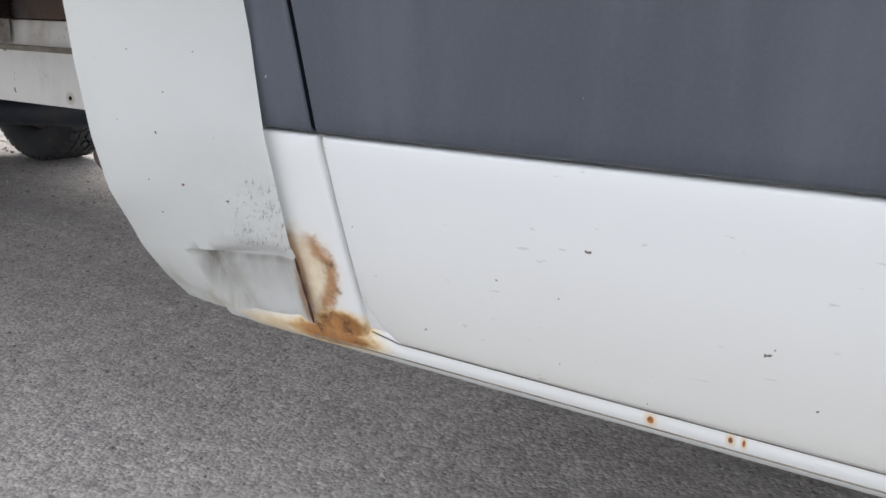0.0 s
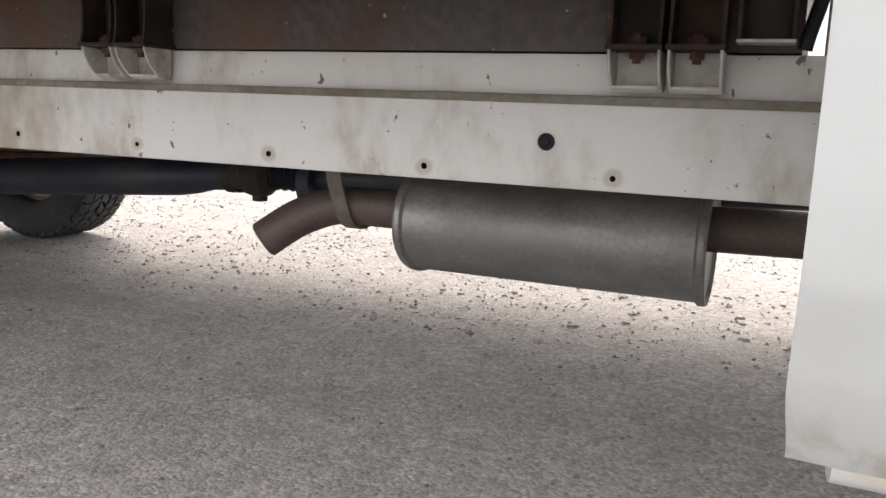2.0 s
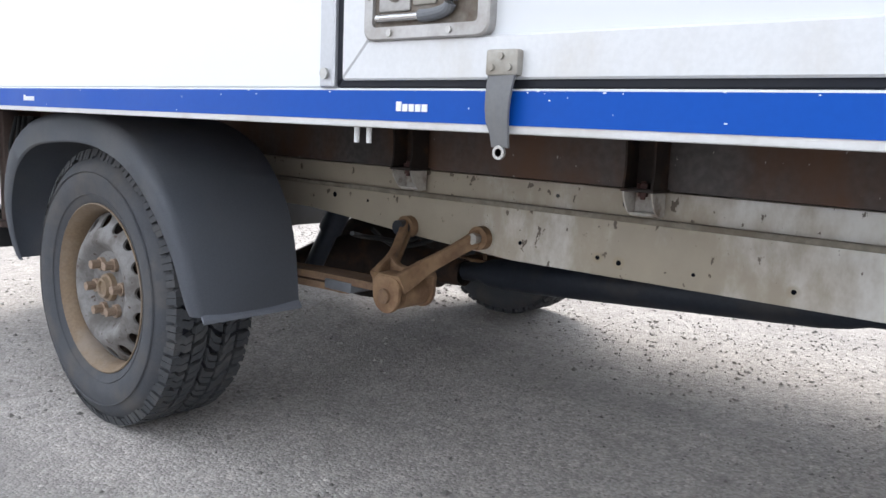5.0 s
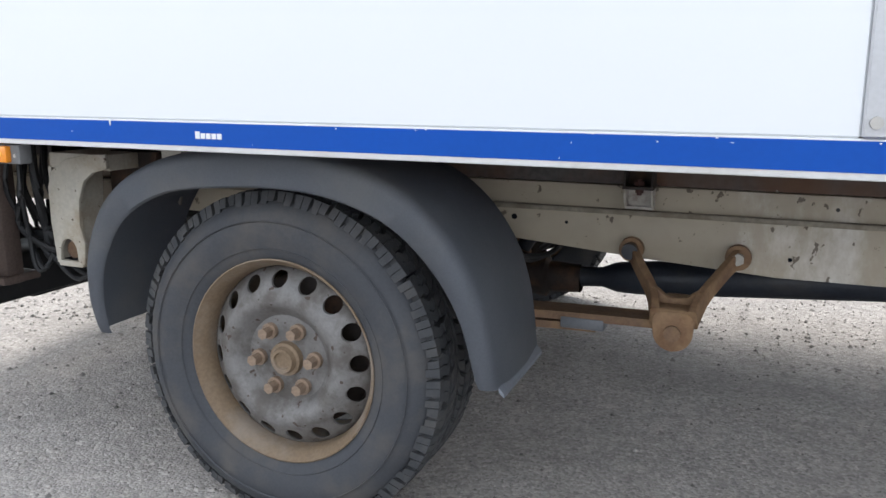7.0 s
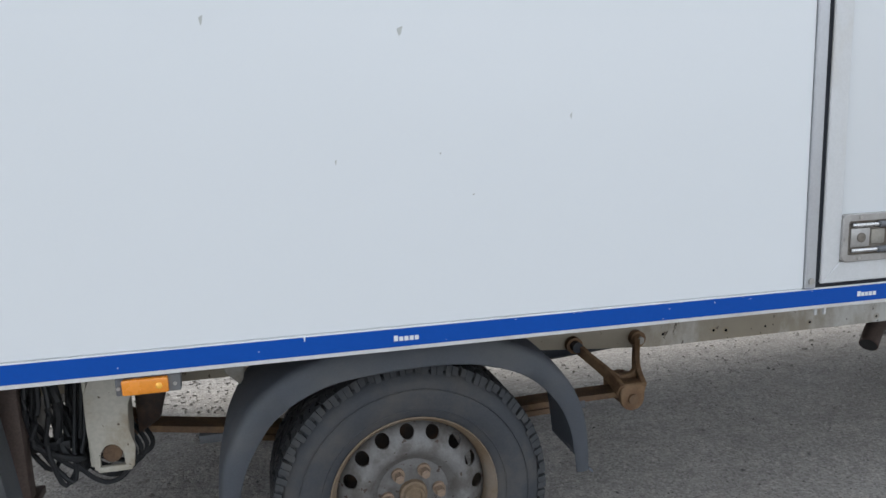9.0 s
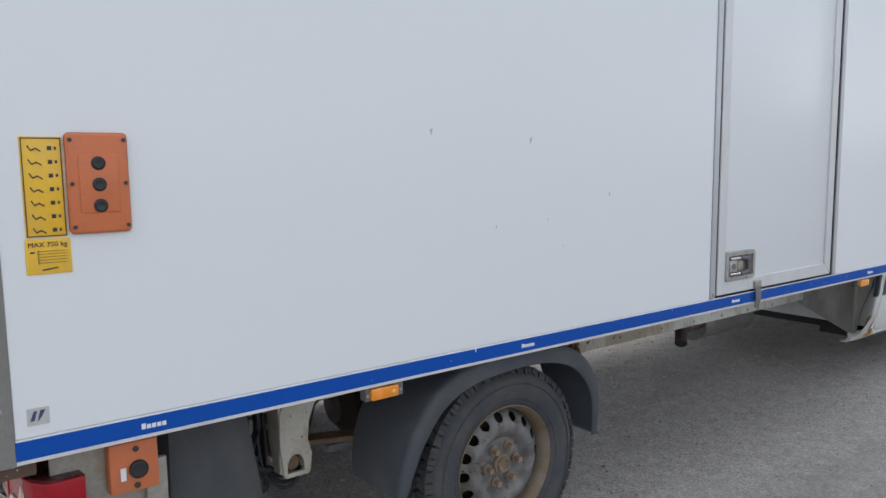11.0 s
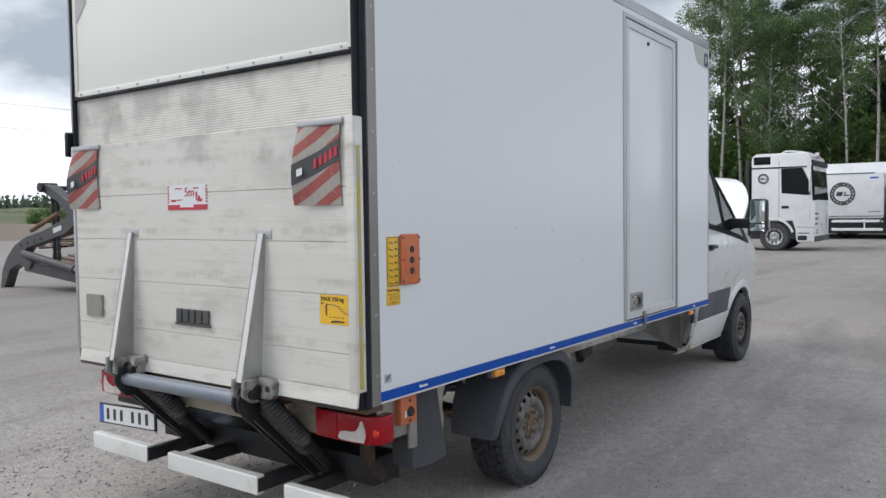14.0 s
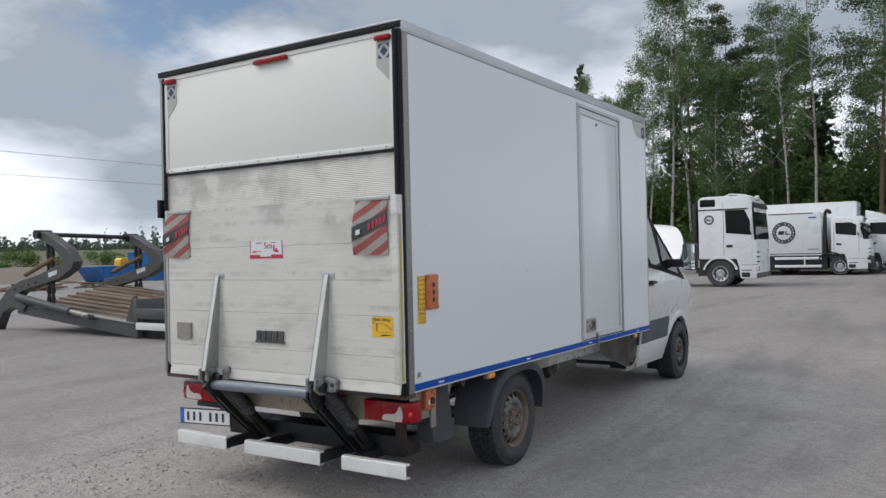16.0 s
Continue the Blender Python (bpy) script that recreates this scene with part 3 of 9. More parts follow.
M_SOIL = surf("gravel_soil", (0.20, 0.165, 0.13), 0.9, var=0.25, scale=0.7, fine=14, fvar=0.2, bump=0.6, bdist=0.03)
M_TRUCKWHITE = surf("truck_white_paint", (0.74, 0.755, 0.77), 0.3, var=0.04, scale=1.2, fine=20, fvar=0.02, bump=0.02, coat=0.3,
                    dirt=(0.52, 0.51, 0.48), damt=0.12, dscale=1.5)
M_CONTAINERBLUE = surf("container_blue", (0.015, 0.14, 0.42), 0.5, var=0.15, scale=2, fine=30, bump=0.1, dirt=(0.10, 0.12, 0.16), damt=0.4, dscale=3)
M_MACHINEGREY = surf("machine_grey_paint", (0.066, 0.068, 0.072), 0.5, 0.1, var=0.15, scale=3, fine=60, fvar=0.12, bump=0.1,
                     dirt=(0.14, 0.125, 0.105), damt=0.45, dscale=3, dthr=0.58)
M_WOODDECK = surf("weathered_deck_board", (0.27, 0.20, 0.145), 0.8, var=0.35, scale=3, fine=50, fvar=0.25, bump=0.4, stretch=(1, 0.15, 1), dirt=(0.12, 0.085, 0.06), damt=0.8, dscale=2.2, dthr=0.52)


def grit_material():
    k = Nodes("loose_grit_stone")
    info = k.n.new("ShaderNodeNewGeometry")
    ramp = k.n.new("ShaderNodeValToRGB")
    ramp.color_ramp.elements[0].color, ramp.color_ramp.elements[1].color = (0.12, 0.112, 0.104, 1), (0.47, 0.44, 0.41, 1)
    k.l.new(info.outputs["Random Per Island"], ramp.inputs["Fac"])
    return k.done(ramp.outputs["Color"], 0.85)


M_GRIT = grit_material()


# ---- mesh helpers ----
RAKE = 0.0088        # the unladen truck stands a little nose-down
W = 2.13             # width of the box body


def B():
    return bmesh.new()


def box(bm, x0, x1, y0, y1, z0, z1, bev=0.0, seg=2):
    m = Matrix.Translation(((x0 + x1) / 2, (y0 + y1) / 2, (z0 + z1) / 2)) @ Matrix.Diagonal((abs(x1 - x0), abs(y1 - y0), abs(z1 - z0), 1))
    r = bmesh.ops.create_cube(bm, size=1, matrix=m)
    if bev:
        edges = list({e for v in r["verts"] for e in v.link_edges})
        bmesh.ops.bevel(bm, geom=edges, offset=bev, segments=seg, affect="EDGES", profile=0.5)
    return bm


def prism(bm, pts, axis, a0, a1, bev=0.0, seg=1):
    """A polygon pushed along an axis. pts: (x, z) for y, (y, z) for x, (x, y) for z."""
    def at(p, a):
        return {"y": (p[0], a, p[1]), "x": (a, p[0], p[1]), "z": (p[0], p[1], a)}[axis]
    lo, hi = [bm.verts.new(at(p, a0)) for p in pts], [bm.verts.new(at(p, a1)) for p in pts]
    n = len(pts)
    faces = [bm.faces.new(lo), bm.faces.new(hi[::-1])]
    faces += [bm.faces.new((lo[i], hi[i], hi[(i + 1) % n], lo[(i + 1) % n])) for i in range(n)]
    bmesh.ops.recalc_face_normals(bm, faces=faces)
    if bev:
        edges = list({e for f in faces for e in f.edges})
        bmesh.ops.bevel(bm, geom=edges, offset=bev, segments=seg, affect="EDGES", profile=0.5)
    return bm


def cyl(bm, p0, p1, r, r1=None, seg=20):
    p0, p1 = Vector(p0), Vector(p1)
    d = p1 - p0
    m = Matrix.Translation((p0 + p1) / 2) @ d.to_track_quat("Z", "Y").to_matrix().to_4x4()
    bmesh.ops.create_cone(bm, cap_ends=True, segments=seg, radius1=r, radius2=r if r1 is None else r1, depth=d.length, matrix=m)
    return bm


def lathe(bm, prof, c=(0, 0, 0), axis="y", seg=48, sy=1.0):
    """A profile of (radius, place along the axis) turned round an axis through c."""
    rings = []
    for r, a in prof:
        ring = []
        for i in range(seg):
            u, v = r * math.cos(2 * math.pi * i / seg), r * sy * math.sin(2 * math.pi * i / seg)
            p = {"y": (u, a, v), "x": (a, v, u), "z": (u, v, a)}[axis]
            ring.append(bm.verts.new((p[0] + c[0], p[1] + c[1], p[2] + c[2])))
        rings.append(ring)
    for a, b in zip(rings, rings[1:]):
        for i in range(seg):
            bm.faces.new((a[i], a[(i + 1) % seg], b[(i + 1) % seg], b[i]))
    for ring, r in ((rings[0], prof[0][0]), (rings[-1], prof[-1][0])):
        if r < 0.012:
            bm.faces.new(ring)
    return bm


def tube(bm, pts, r, seg=8, closed=False):
    """A round tube along points; r is one radius or one for each point."""
    pts = [Vector(p) for p in pts]
    radii = r if isinstance(r, (list, tuple)) else [r] * len(pts)
    rings, up = [], Vector((0.13, 0.21, 0.97))
    for i, p in enumerate(pts):
        d = (pts[min(i + 1, len(pts) - 1)] - pts[max(i - 1, 0)]).normalized()
        a = d.cross(up if abs(d.dot(up)) < 0.95 else Vector((1, 0, 0))).normalized()
        b = d.cross(a)
        rings.append([bm.verts.new(p + radii[i] * (math.cos(2 * math.pi * j / seg) * a + math.sin(2 * math.pi * j / seg) * b)) for j in range(seg)])
    for a, b in zip(rings, rings[1:]):
        for j in range(seg):
            bm.faces.new((a[j], a[(j + 1) % seg], b[(j + 1) % seg], b[j]))
    bm.faces.new(rings[0])
    bm.faces.new(rings[-1][::-1])
    return bm


def grid(bm, rows, thick=None):
    """A sheet from rows of points; thick: a vector by which its back is set off."""
    vs = [[bm.verts.new(p) for p in row] for row in rows]
    faces = []
    for a, b in zip(vs, vs[1:]):
        for i in range(len(a) - 1):
            faces.append(bm.faces.new((a[i], a[i + 1], b[i + 1], b[i])))
    if thick is not None:
        t = Vector(thick)
        bk = [[bm.verts.new(v.co + t) for v in row] for row in vs]
        for a, b in zip(bk, bk[1:]):
            for i in range(len(a) - 1):
                bm.faces.new((a[i], b[i], b[i + 1], a[i + 1]))
        n, m = len(vs), len(vs[0])
        rim = [(0, j) for j in range(m)] + [(i, m - 1) for i in range(1, n)] + [(n - 1, j) for j in range(m - 2, -1, -1)] + [(i, 0) for i in range(n - 2, 0, -1)]
        for (i, j), (i2, j2) in zip(rim, rim[1:] + rim[:1]):
            bm.faces.new((vs[i][j], bk[i][j], bk[i2][j2], vs[i2][j2]))
    return bm


def smooth_line(pts, steps=6):
    """A rounder line through the points."""
    out, n = [], len(pts)
    P = [Vector(p) for p in pts]
    for i in range(n - 1):
        a, b, c, d = P[max(i - 1, 0)], P[i], P[i + 1], P[min(i + 2, n - 1)]
        for k in range(steps):
            t = k / steps
            out.append(0.5 * (2 * b + (c - a) * t + (2 * a - 5 * b + 4 * c - d) * t * t + (3 * b - a - 3 * c + d) * t ** 3))
    return [tuple(p) for p in out] + [tuple(P[-1])]


def letters(bm, text, size, m, depth=0.0008):
    """Built-in font lettering as a thin solid, its baseline starting at the pose m."""
    cu = bpy.data.curves.new("lettering", "FONT")
    cu.body, cu.size, cu.extrude, cu.resolution_u = text, size, depth, 3
    ob = bpy.data.objects.new("lettering", cu)
    scene.collection.objects.link(ob)
    me = bpy.data.meshes.new_from_object(ob.evaluated_get(bpy.context.evaluated_depsgraph_get()))
    me.transform(m)
    bm.from_mesh(me)
    bpy.data.objects.remove(ob)
    bpy.data.curves.remove(cu)
    bpy.data.meshes.remove(me)
    return bm


def cut(bm, cutter):
    """bm less the solid cutter."""
    obs = []
    for b in (bm, cutter):
        bmesh.ops.recalc_face_normals(b, faces=b.faces)
        me = bpy.data.meshes.new("solid")
        b.to_mesh(me)
        b.free()
        obs.append(new("solid", me))
    mod = obs[0].modifiers.new("cut", "BOOLEAN")
    mod.operation, mod.object, mod.solver = "DIFFERENCE", obs[1], "EXACT"
    me = bpy.data.meshes.new_from_object(obs[0].evaluated_get(bpy.context.evaluated_depsgraph_get()))
    out = B()
    out.from_mesh(me)
    for o in obs:
        bpy.data.objects.remove(o)
    return out


def solid(name, bm, material, angle=28, normals=True):
    if normals:
        bmesh.ops.recalc_face_normals(bm, faces=bm.faces)
    me = bpy.data.meshes.new(name)
    bm.to_mesh(me)
    bm.free()
    me.materials.append(material)
    me.polygons.foreach_set("use_smooth", [True] * len(me.polygons))
    me.set_sharp_from_angle(angle=radians(angle))
    return me


def part(name, bm, material, parent, label="", angle=28):
    ob = new(name, solid(name, bm, material, angle))
    ob.parent = parent
    if label:
        ob["label"] = label
    return ob


def tpart(name, bm, material, parent, label="", angle=28):
    """A part of the truck's body, which follows its rake."""
    for v in bm.verts:
        v.co.z -= RAKE * v.co.x
    return part(name, bm, material, parent, label, angle)


def thing(name, label, category, group="", kind="", at=(0, 0, 0)):
    ob = new(name)
    ob.location = at
    ob.empty_display_size = 0.2
    return tagged(ob, label, category, group, kind)


# ---- ground ----
def ease(v, a, b):
    t = min(1, max(0, (v - a) / (b - a)))
    return t * t * (3 - 2 * t)


def yard(x, y):
    """The height of the yard: nearly level, a little higher under the far side of the truck."""
    swell = 0.040 * ease(y, 0.5, 1.7) * (1 - ease(y, 4, 9)) * (1 - ease(abs(x - 0.5), 3, 6))
    return 0.018 + swell + 0.006 * noise.noise((x * 0.35, y * 0.35, 0.0)) * ease(math.hypot(x - 1.5, y), 4, 8)


def ground():
    """One sheet: fine squares near the truck, coarser rings out to the horizon."""
    bm = B()
    n, half = 56, 14.0
    sq = [[bm.verts.new((-half + 2 * half * i / n, -half + 2 * half * j / n, yard(-half + 2 * half * i / n, -half + 2 * half * j / n))) for i in range(n + 1)] for j in range(n + 1)]
    for j in range(n):
        for i in range(n):
            bm.faces.new((sq[j][i], sq[j][i + 1], sq[j + 1][i + 1], sq[j + 1][i]))
    prev = [sq[0][i] for i in range(n)] + [sq[j][n] for j in range(n)] + [sq[n][n - i] for i in range(n)] + [sq[n - j][0] for j in range(n)]
    for f in (1.6, 2.6, 5, 12, 30, 80, 200):
        nxt = [bm.verts.new((v.co.x * f / 1.0 if prev_f == 1 else v.co.x * f / prev_f, v.co.y * f / (1.0 if prev_f == 1 else prev_f), 0.018)) for prev_f in (ground.last,) for v in prev]
        for i in range(len(prev)):
            k = (i + 1) % len(prev)
            bm.faces.new((prev[i], nxt[i], nxt[k], prev[k]))
        prev, ground.last = nxt, f
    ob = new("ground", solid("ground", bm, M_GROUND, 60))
    return tagged(ob, "worn dusty grey asphalt yard with loose grit", "ground", kind="structure")


ground.last = 1
ground()

# ---- the box truck ----
truck = thing("box_truck", "white box truck with blue lower stripe and raised tail lift", "truck")
XR, XF = -1.515, 2.735           # rear and front of the box body
ZB = 0.832                       # top of the blue stripe
ROOF_R, ROOF_F = 2.907, 2.944


def roof_z(x):
    return ROOF_R + (ROOF_F - ROOF_R) * (x - XR) / (XF - XR)


def side_slab(bm, x0, x1, z0, drop, y0, y1, bev=0.003):
    """A piece of the side wall up to a little below the roof line."""
    return prism(bm, [(x0, z0), (x1, z0), (x1, roof_z(x1) - drop), (x0, roof_z(x0) - drop)], "y", y0, y1, bev)


DL, DR, DT = 0.965, 1.985, 2.805     # the side door's outer trim
tpart("side_panel", side_slab(B(), XR + 0.04, DL, ZB, 0.062, 0.0, 0.04), M_PANEL, truck, "plain glossy white rear side panel")
tpart("side_panel", side_slab(B(), DR, XF - 0.02, ZB, 0.062, 0.0, 0.04), M_PANEL, truck, "plain glossy white front side panel")
tpart("side_panel", prism(B(), [(DL, DT + 0.03), (DR, DT + 0.035), (DR, roof_z(DR) - 0.062), (DL, roof_z(DL) - 0.062)], "y", 0.0, 0.04), M_PANEL, truck)
tpart("side_panel", side_slab(B(), XR + 0.04, XF - 0.02, ZB, 0.062, W - 0.04, W), M_PANEL, truck, "plain white far side panel")
tpart("front_wall", prism(B(), [(0.03, ZB), (W - 0.03, ZB), (W - 0.03, ROOF_F - 0.03), (0.03, ROOF_F - 0.03)], "x", XF - 0.05, XF - 0.008, 0.01), M_PANEL, truck)
tpart("front_corner_trim", side_slab(B(), XF - 0.02, XF, ZB - 0.05, 0.005, -0.003, 0.05, 0.004), M_ALUSIDE, truck)
tpart("roof", prism(B(), [(XR, ROOF_R - 0.012), (XF, ROOF_F - 0.012), (XF, ROOF_F + 0.004), (XR, ROOF_R + 0.004)], "y", 0.02, W - 0.02), M_PANEL, truck)
for y0, y1 in ((-0.004, 0.05), (W - 0.05, W + 0.004)):
    tpart("roof_trim", prism(B(), [(XR - 0.02, ROOF_R - 0.062), (XF, ROOF_F - 0.062), (XF, ROOF_F + 0.006), (XR - 0.02, ROOF_R + 0.006)], "y", y0, y1, 0.006, 2),
          M_ALUSIDE, truck, "grey aluminium roof edge rail")
tpart("floor_plate", box(B(), XR + 0.03, XF - 0.02, 0.03, W - 0.03, ZB + 0.003, ZB + 0.014), M_BEAM, truck, "dark stained underside of the box floor")

# blue stripe on its white lower rail
for y0, y1, s in ((-0.002, 0.045, -1), (W - 0.045, W + 0.002, 1)):
    bm = box(B(), XR + 0.035, XF, y0, y1, ZB - 0.053, ZB, 0.003)
    rail = tpart("lower_rail", bm, M_LOWTRIM, truck, "white painted lower side rail")
    yy = (y0 - 0.0015, y0 + 0.002) if s < 0 else (y1 - 0.002, y1 + 0.0015)
    tpart("blue_stripe", box(B(), XR + 0.04, XF - 0.002, *yy, ZB - 0.043, ZB - 0.003), M_BLUE, truck, "blue stripe tape with chipped edges")


def stripe_mark(x, w=0.057, worn=False):
    """The small white maker's mark on the stripe, as plain blocks."""
    bm = B()
    for i in range(5):
        x0 = x + i * w / 5
        box(bm, x0, x0 + w / 5 - 0.0025, -0.0049, -0.0032, ZB - 0.030, ZB - (0.0175 if i == 0 else 0.0205))
    tpart("stripe_mark", bm, M_WHITE, truck, "small white printed maker mark")


for mx in (-1.225, -0.058, 1.120, 2.33):
    stripe_mark(mx)
tpart("chip", prism(B(), [(-0.2495, ZB - 0.002), (-0.2455, ZB - 0.002), (-0.2462, ZB - 0.009), (-0.2478, ZB - 0.012)], "y", -0.0052, -0.0030), M_WHITE, truck)
rng = random.Random(17)
bm = B()
for i in range(46):
    x = rng.uniform(1.28, 2.70) if i > 14 else rng.uniform(-0.2, 1.3)
    z = ZB - (rng.uniform(0.001, 0.006) if rng.random() < 0.55 else rng.uniform(0.008, 0.040))
    a, b = rng.uniform(0.0006, 0.0022), rng.uniform(0.0005, 0.0012)
    n = rng.randint(5, 7)
    prism(bm, [(x + a * math.cos(6.283 * q / n) * rng.uniform(0.6, 1.3), z + b * math.sin(6.283 * q / n) * rng.uniform(0.6, 1.3)) for q in range(n)], "y", -0.0041, -0.0030)
tagged(tpart("paint_chip", bm, M_WHITE, truck, "small white chips in the blue tape"), kind="stuff")

# rear corner post, seals
for y0, s in ((0.0, 1), (W, -1)):
    def yb(a, b):
        return (y0 + s * a, y0 + s * b) if s > 0 else (y0 + s * b, y0 + s * a)
    tpart("corner_post", prism(B(), [(XR - 0.012, ZB - 0.055), (XR + 0.042, ZB - 0.055), (XR + 0.042, ROOF_R - 0.06), (XR - 0.012, ROOF_R - 0.06)], "y",
                               *yb(-0.004, 0.048), 0.005, 2), M_POST, truck, "grey aluminium rear corner post")
    for dx, dy, r in ((-0.024, 0.012, 0.016), (-0.042, 0.030, 0.015), (-0.022, 0.042, 0.017)) if s > 0 else ((-0.016, 0.045, 0.012),):
        tpart("seal", cyl(B(), (XR + dx, y0 + s * dy, ZB - 0.06), (XR + dx, y0 + s * dy, ROOF_R - 0.05), r, seg=12), M_RUBBER, truck, "black rubber seal strip")
    for i in range(9):
        z = 0.9 + i * 0.24
        cyl(bm := B(), (XR + 0.015, y0 - s * 0.0065, z), (XR + 0.015, y0, z), 0.006, seg=10)
        tpart("rivet", bm, M_BOLT, truck)

# side door with trim, latch and strap
def ring(x0, x1, z0, z1, w, y0, y1, bev=0.0025):
    bm = B()
    prism(bm, [(x0, z0), (x0 + w, z0 + w), (x0 + w, z1 - w), (x0, z1)], "y", y0, y1, bev)
    prism(bm, [(x1, z0), (x1, z1), (x1 - w, z1 - w), (x1 - w, z0 + w)], "y", y0, y1, bev)
    prism(bm, [(x0, z0), (x1, z0), (x1 - w, z0 + w), (x0 + w, z0 + w)], "y", y0, y1, bev)
    prism(bm, [(x0, z1), (x0 + w, z1 - w), (x1 - w, z1 - w), (x1, z1)], "y", y0, y1, bev)
    return bm


door = tpart("side_door", box(B(), DL + 0.09, DR - 0.055, 0.004, 0.04, 0.885, DT - 0.045, 0.003), M_PANEL, truck, "tall white side door, closed")
bm = B()
prism(bm, [(DL, ZB), (DL + 0.031, ZB), (DL + 0.031, DT + 0.03), (DL, DT + 0.03)], "y", -0.006, 0.04, 0.003)
prism(bm, [(DR - 0.028, ZB), (DR, ZB), (DR, DT + 0.035), (DR - 0.028, DT + 0.03)], "y", -0.006, 0.04, 0.003)
prism(bm, [(DL + 0.031, DT + 0.002), (DR - 0.028, DT + 0.002), (DR - 0.028, DT + 0.03), (DL + 0.031, DT + 0.03)], "y", -0.006, 0.04, 0.003)
tpart("door_surround", bm, M_ALUSIDE, truck, "grey aluminium door surround")
tpart("door_trim", ring(DL + 0.046, DR - 0.051, 0.8425, DT - 0.005, 0.052, -0.004, 0.03), M_DOORTRIM, door, "pale grey aluminium trim with mitred corners")
tpart("door_seal", ring(DL + 0.029, DR - 0.026, 0.832, DT + 0.004, 0.027, 0.002, 0.02), M_RUBBER, door, "black rubber gap seal")
LX0, LX1, LZ0, LZ1 = 1.060, 1.272, 0.893, 1.012
def round_frame(x0, x1, z0, z1, w, r, y0, y1):
    """A flat frame with rounded outer and inner corners."""
    def loop(x0, x1, z0, z1, r):
        out = []
        for cx, cz, a0 in ((x1 - r, z1 - r, 0), (x0 + r, z1 - r, 90), (x0 + r, z0 + r, 180), (x1 - r, z0 + r, 270)):
            out += [(cx + r * math.cos(radians(a0 + 15 * i)), cz + r * math.sin(radians(a0 + 15 * i))) for i in range(7)]
        return out
    bm = B()
    o, i_ = loop(x0, x1, z0, z1, r), loop(x0 + w, x1 - w, z0 + w, z1 - w, max(0.004, r - w * 0.6))
    rings = [[bm.verts.new((x, y, z)) for x, z in pts] for pts, y in ((o, y1), (o, y0 + 0.002), (loop(x0 + 0.002, x1 - 0.002, z0 + 0.002, z1 - 0.002, r), y0), (i_, y0), (i_, y1))]
    for p, q in zip(rings, rings[1:] + rings[:1]):
        for k in range(len(p)):
            bm.faces.new((p[k], p[(k + 1) % len(p)], q[(k + 1) % len(p)], q[k]))
    return bm


tpart("latch_plate", round_frame(LX0, LX1, LZ0, LZ1, 0.017, 0.016, -0.011, 0.004), M_LATCH, door, "flush steel latch surround")
tpart("latch_recess", box(B(), LX0 + 0.012, LX1 - 0.012, -0.0055, 0.004, LZ0 + 0.012, LZ1 - 0.012), M_DARKSTEEL, door, "grimy latch recess")
tpart("lock_plate", box(B(), LX0 + 0.026, LX0 + 0.082, -0.0090, -0.004, LZ0 + 0.036, LZ1 - 0.036, 0.003), M_LATCH, door, "steel lock plate")
tpart("lock_tongue", box(B(), LX0 + 0.086, LX0 + 0.126, -0.0085, -0.004, LZ0 + 0.042, LZ1 - 0.040, 0.003), M_STEEL, door)
lathe(bm := B(), [(0.012, -0.006), (0.012, -0.0115), (0.010, -0.0125), (0.004, -0.0125), (0.001, -0.0115)], (LX0 + 0.056, 0, (LZ0 + LZ1) / 2), "y", 20)
tpart("lock_barrel", bm, M_DARKSTEEL, door, "round key lock")
for z in (LZ0 + 0.028, LZ1 - 0.028):
    tpart("latch_bail", cyl(B(), (LX0 + 0.026, -0.0105, z), (LX0 + 0.108, -0.0105, z), 0.0052, seg=12), M_CHROME, door, "chrome bail rod")
grip = smooth_line([(LX0 + 0.104, -0.0115, LZ0 + 0.028), (LX0 + 0.130, -0.0125, LZ0 + 0.029), (LX0 + 0.152, -0.0135, LZ0 + 0.036), (LX0 + 0.158, -0.0140, (LZ0 + LZ1) / 2), (LX0 + 0.152, -0.0135, LZ1 - 0.036), (LX0 + 0.130, -0.0125, LZ1 - 0.029), (LX0 + 0.104, -0.0115, LZ1 - 0.028)], 5)
tpart("latch_grip", tube(B(), grip, 0.0078, 12), M_FLAP, door, "dark rubber bail grip")
bm = B()
for x, z in ((LX0 + 0.05, LZ0 + 0.009), (LX1 - 0.06, LZ0 + 0.009), (LX0 + 0.05, LZ1 - 0.009), (LX1 - 0.06, LZ1 - 0.009), (LX0 + 0.009, 0.95), (LX1 - 0.009, 0.95)):
    cyl(bm := B(), (x, -0.014, z), (x, -0.009, z), 0.0045, seg=10)
    tpart("rivet", bm, M_BOLT, door)
cyl(bm := B(), (DL + 0.015, -0.011, 0.852), (DL + 0.015, -0.004, 0.852), 0.008, seg=12)
tpart("screw", bm, M_BOLT, truck)
bm = box(B(), 1.274, 1.320, -0.016, -0.003, 0.846, 0.876, 0.003)
for x, z in ((1.297, 0.868), (1.284, 0.855), (1.309, 0.855)):
    cyl(bm, (x, -0.019, z), (x, -0.014, z), 0.004, seg=8)
tpart("strap_plate", bm, M_STEEL, door, "riveted steel strap plate")
rows = [[(1.276 + 0.0006 * i + (0.004 if i > 4 else 0), -0.012 - 0.006 * math.sin(i * 0.6), 0.850 - 0.0145 * i), (1.316 - 0.0012 * i, -0.014 - 0.006 * math.sin(i * 0.6), 0.850 - 0.0145 * i)] for i in range(7)]
tpart("door_strap", grid(B(), rows, (0, 0.004, 0)), M_FLAP, door, "grey rubber door strap")
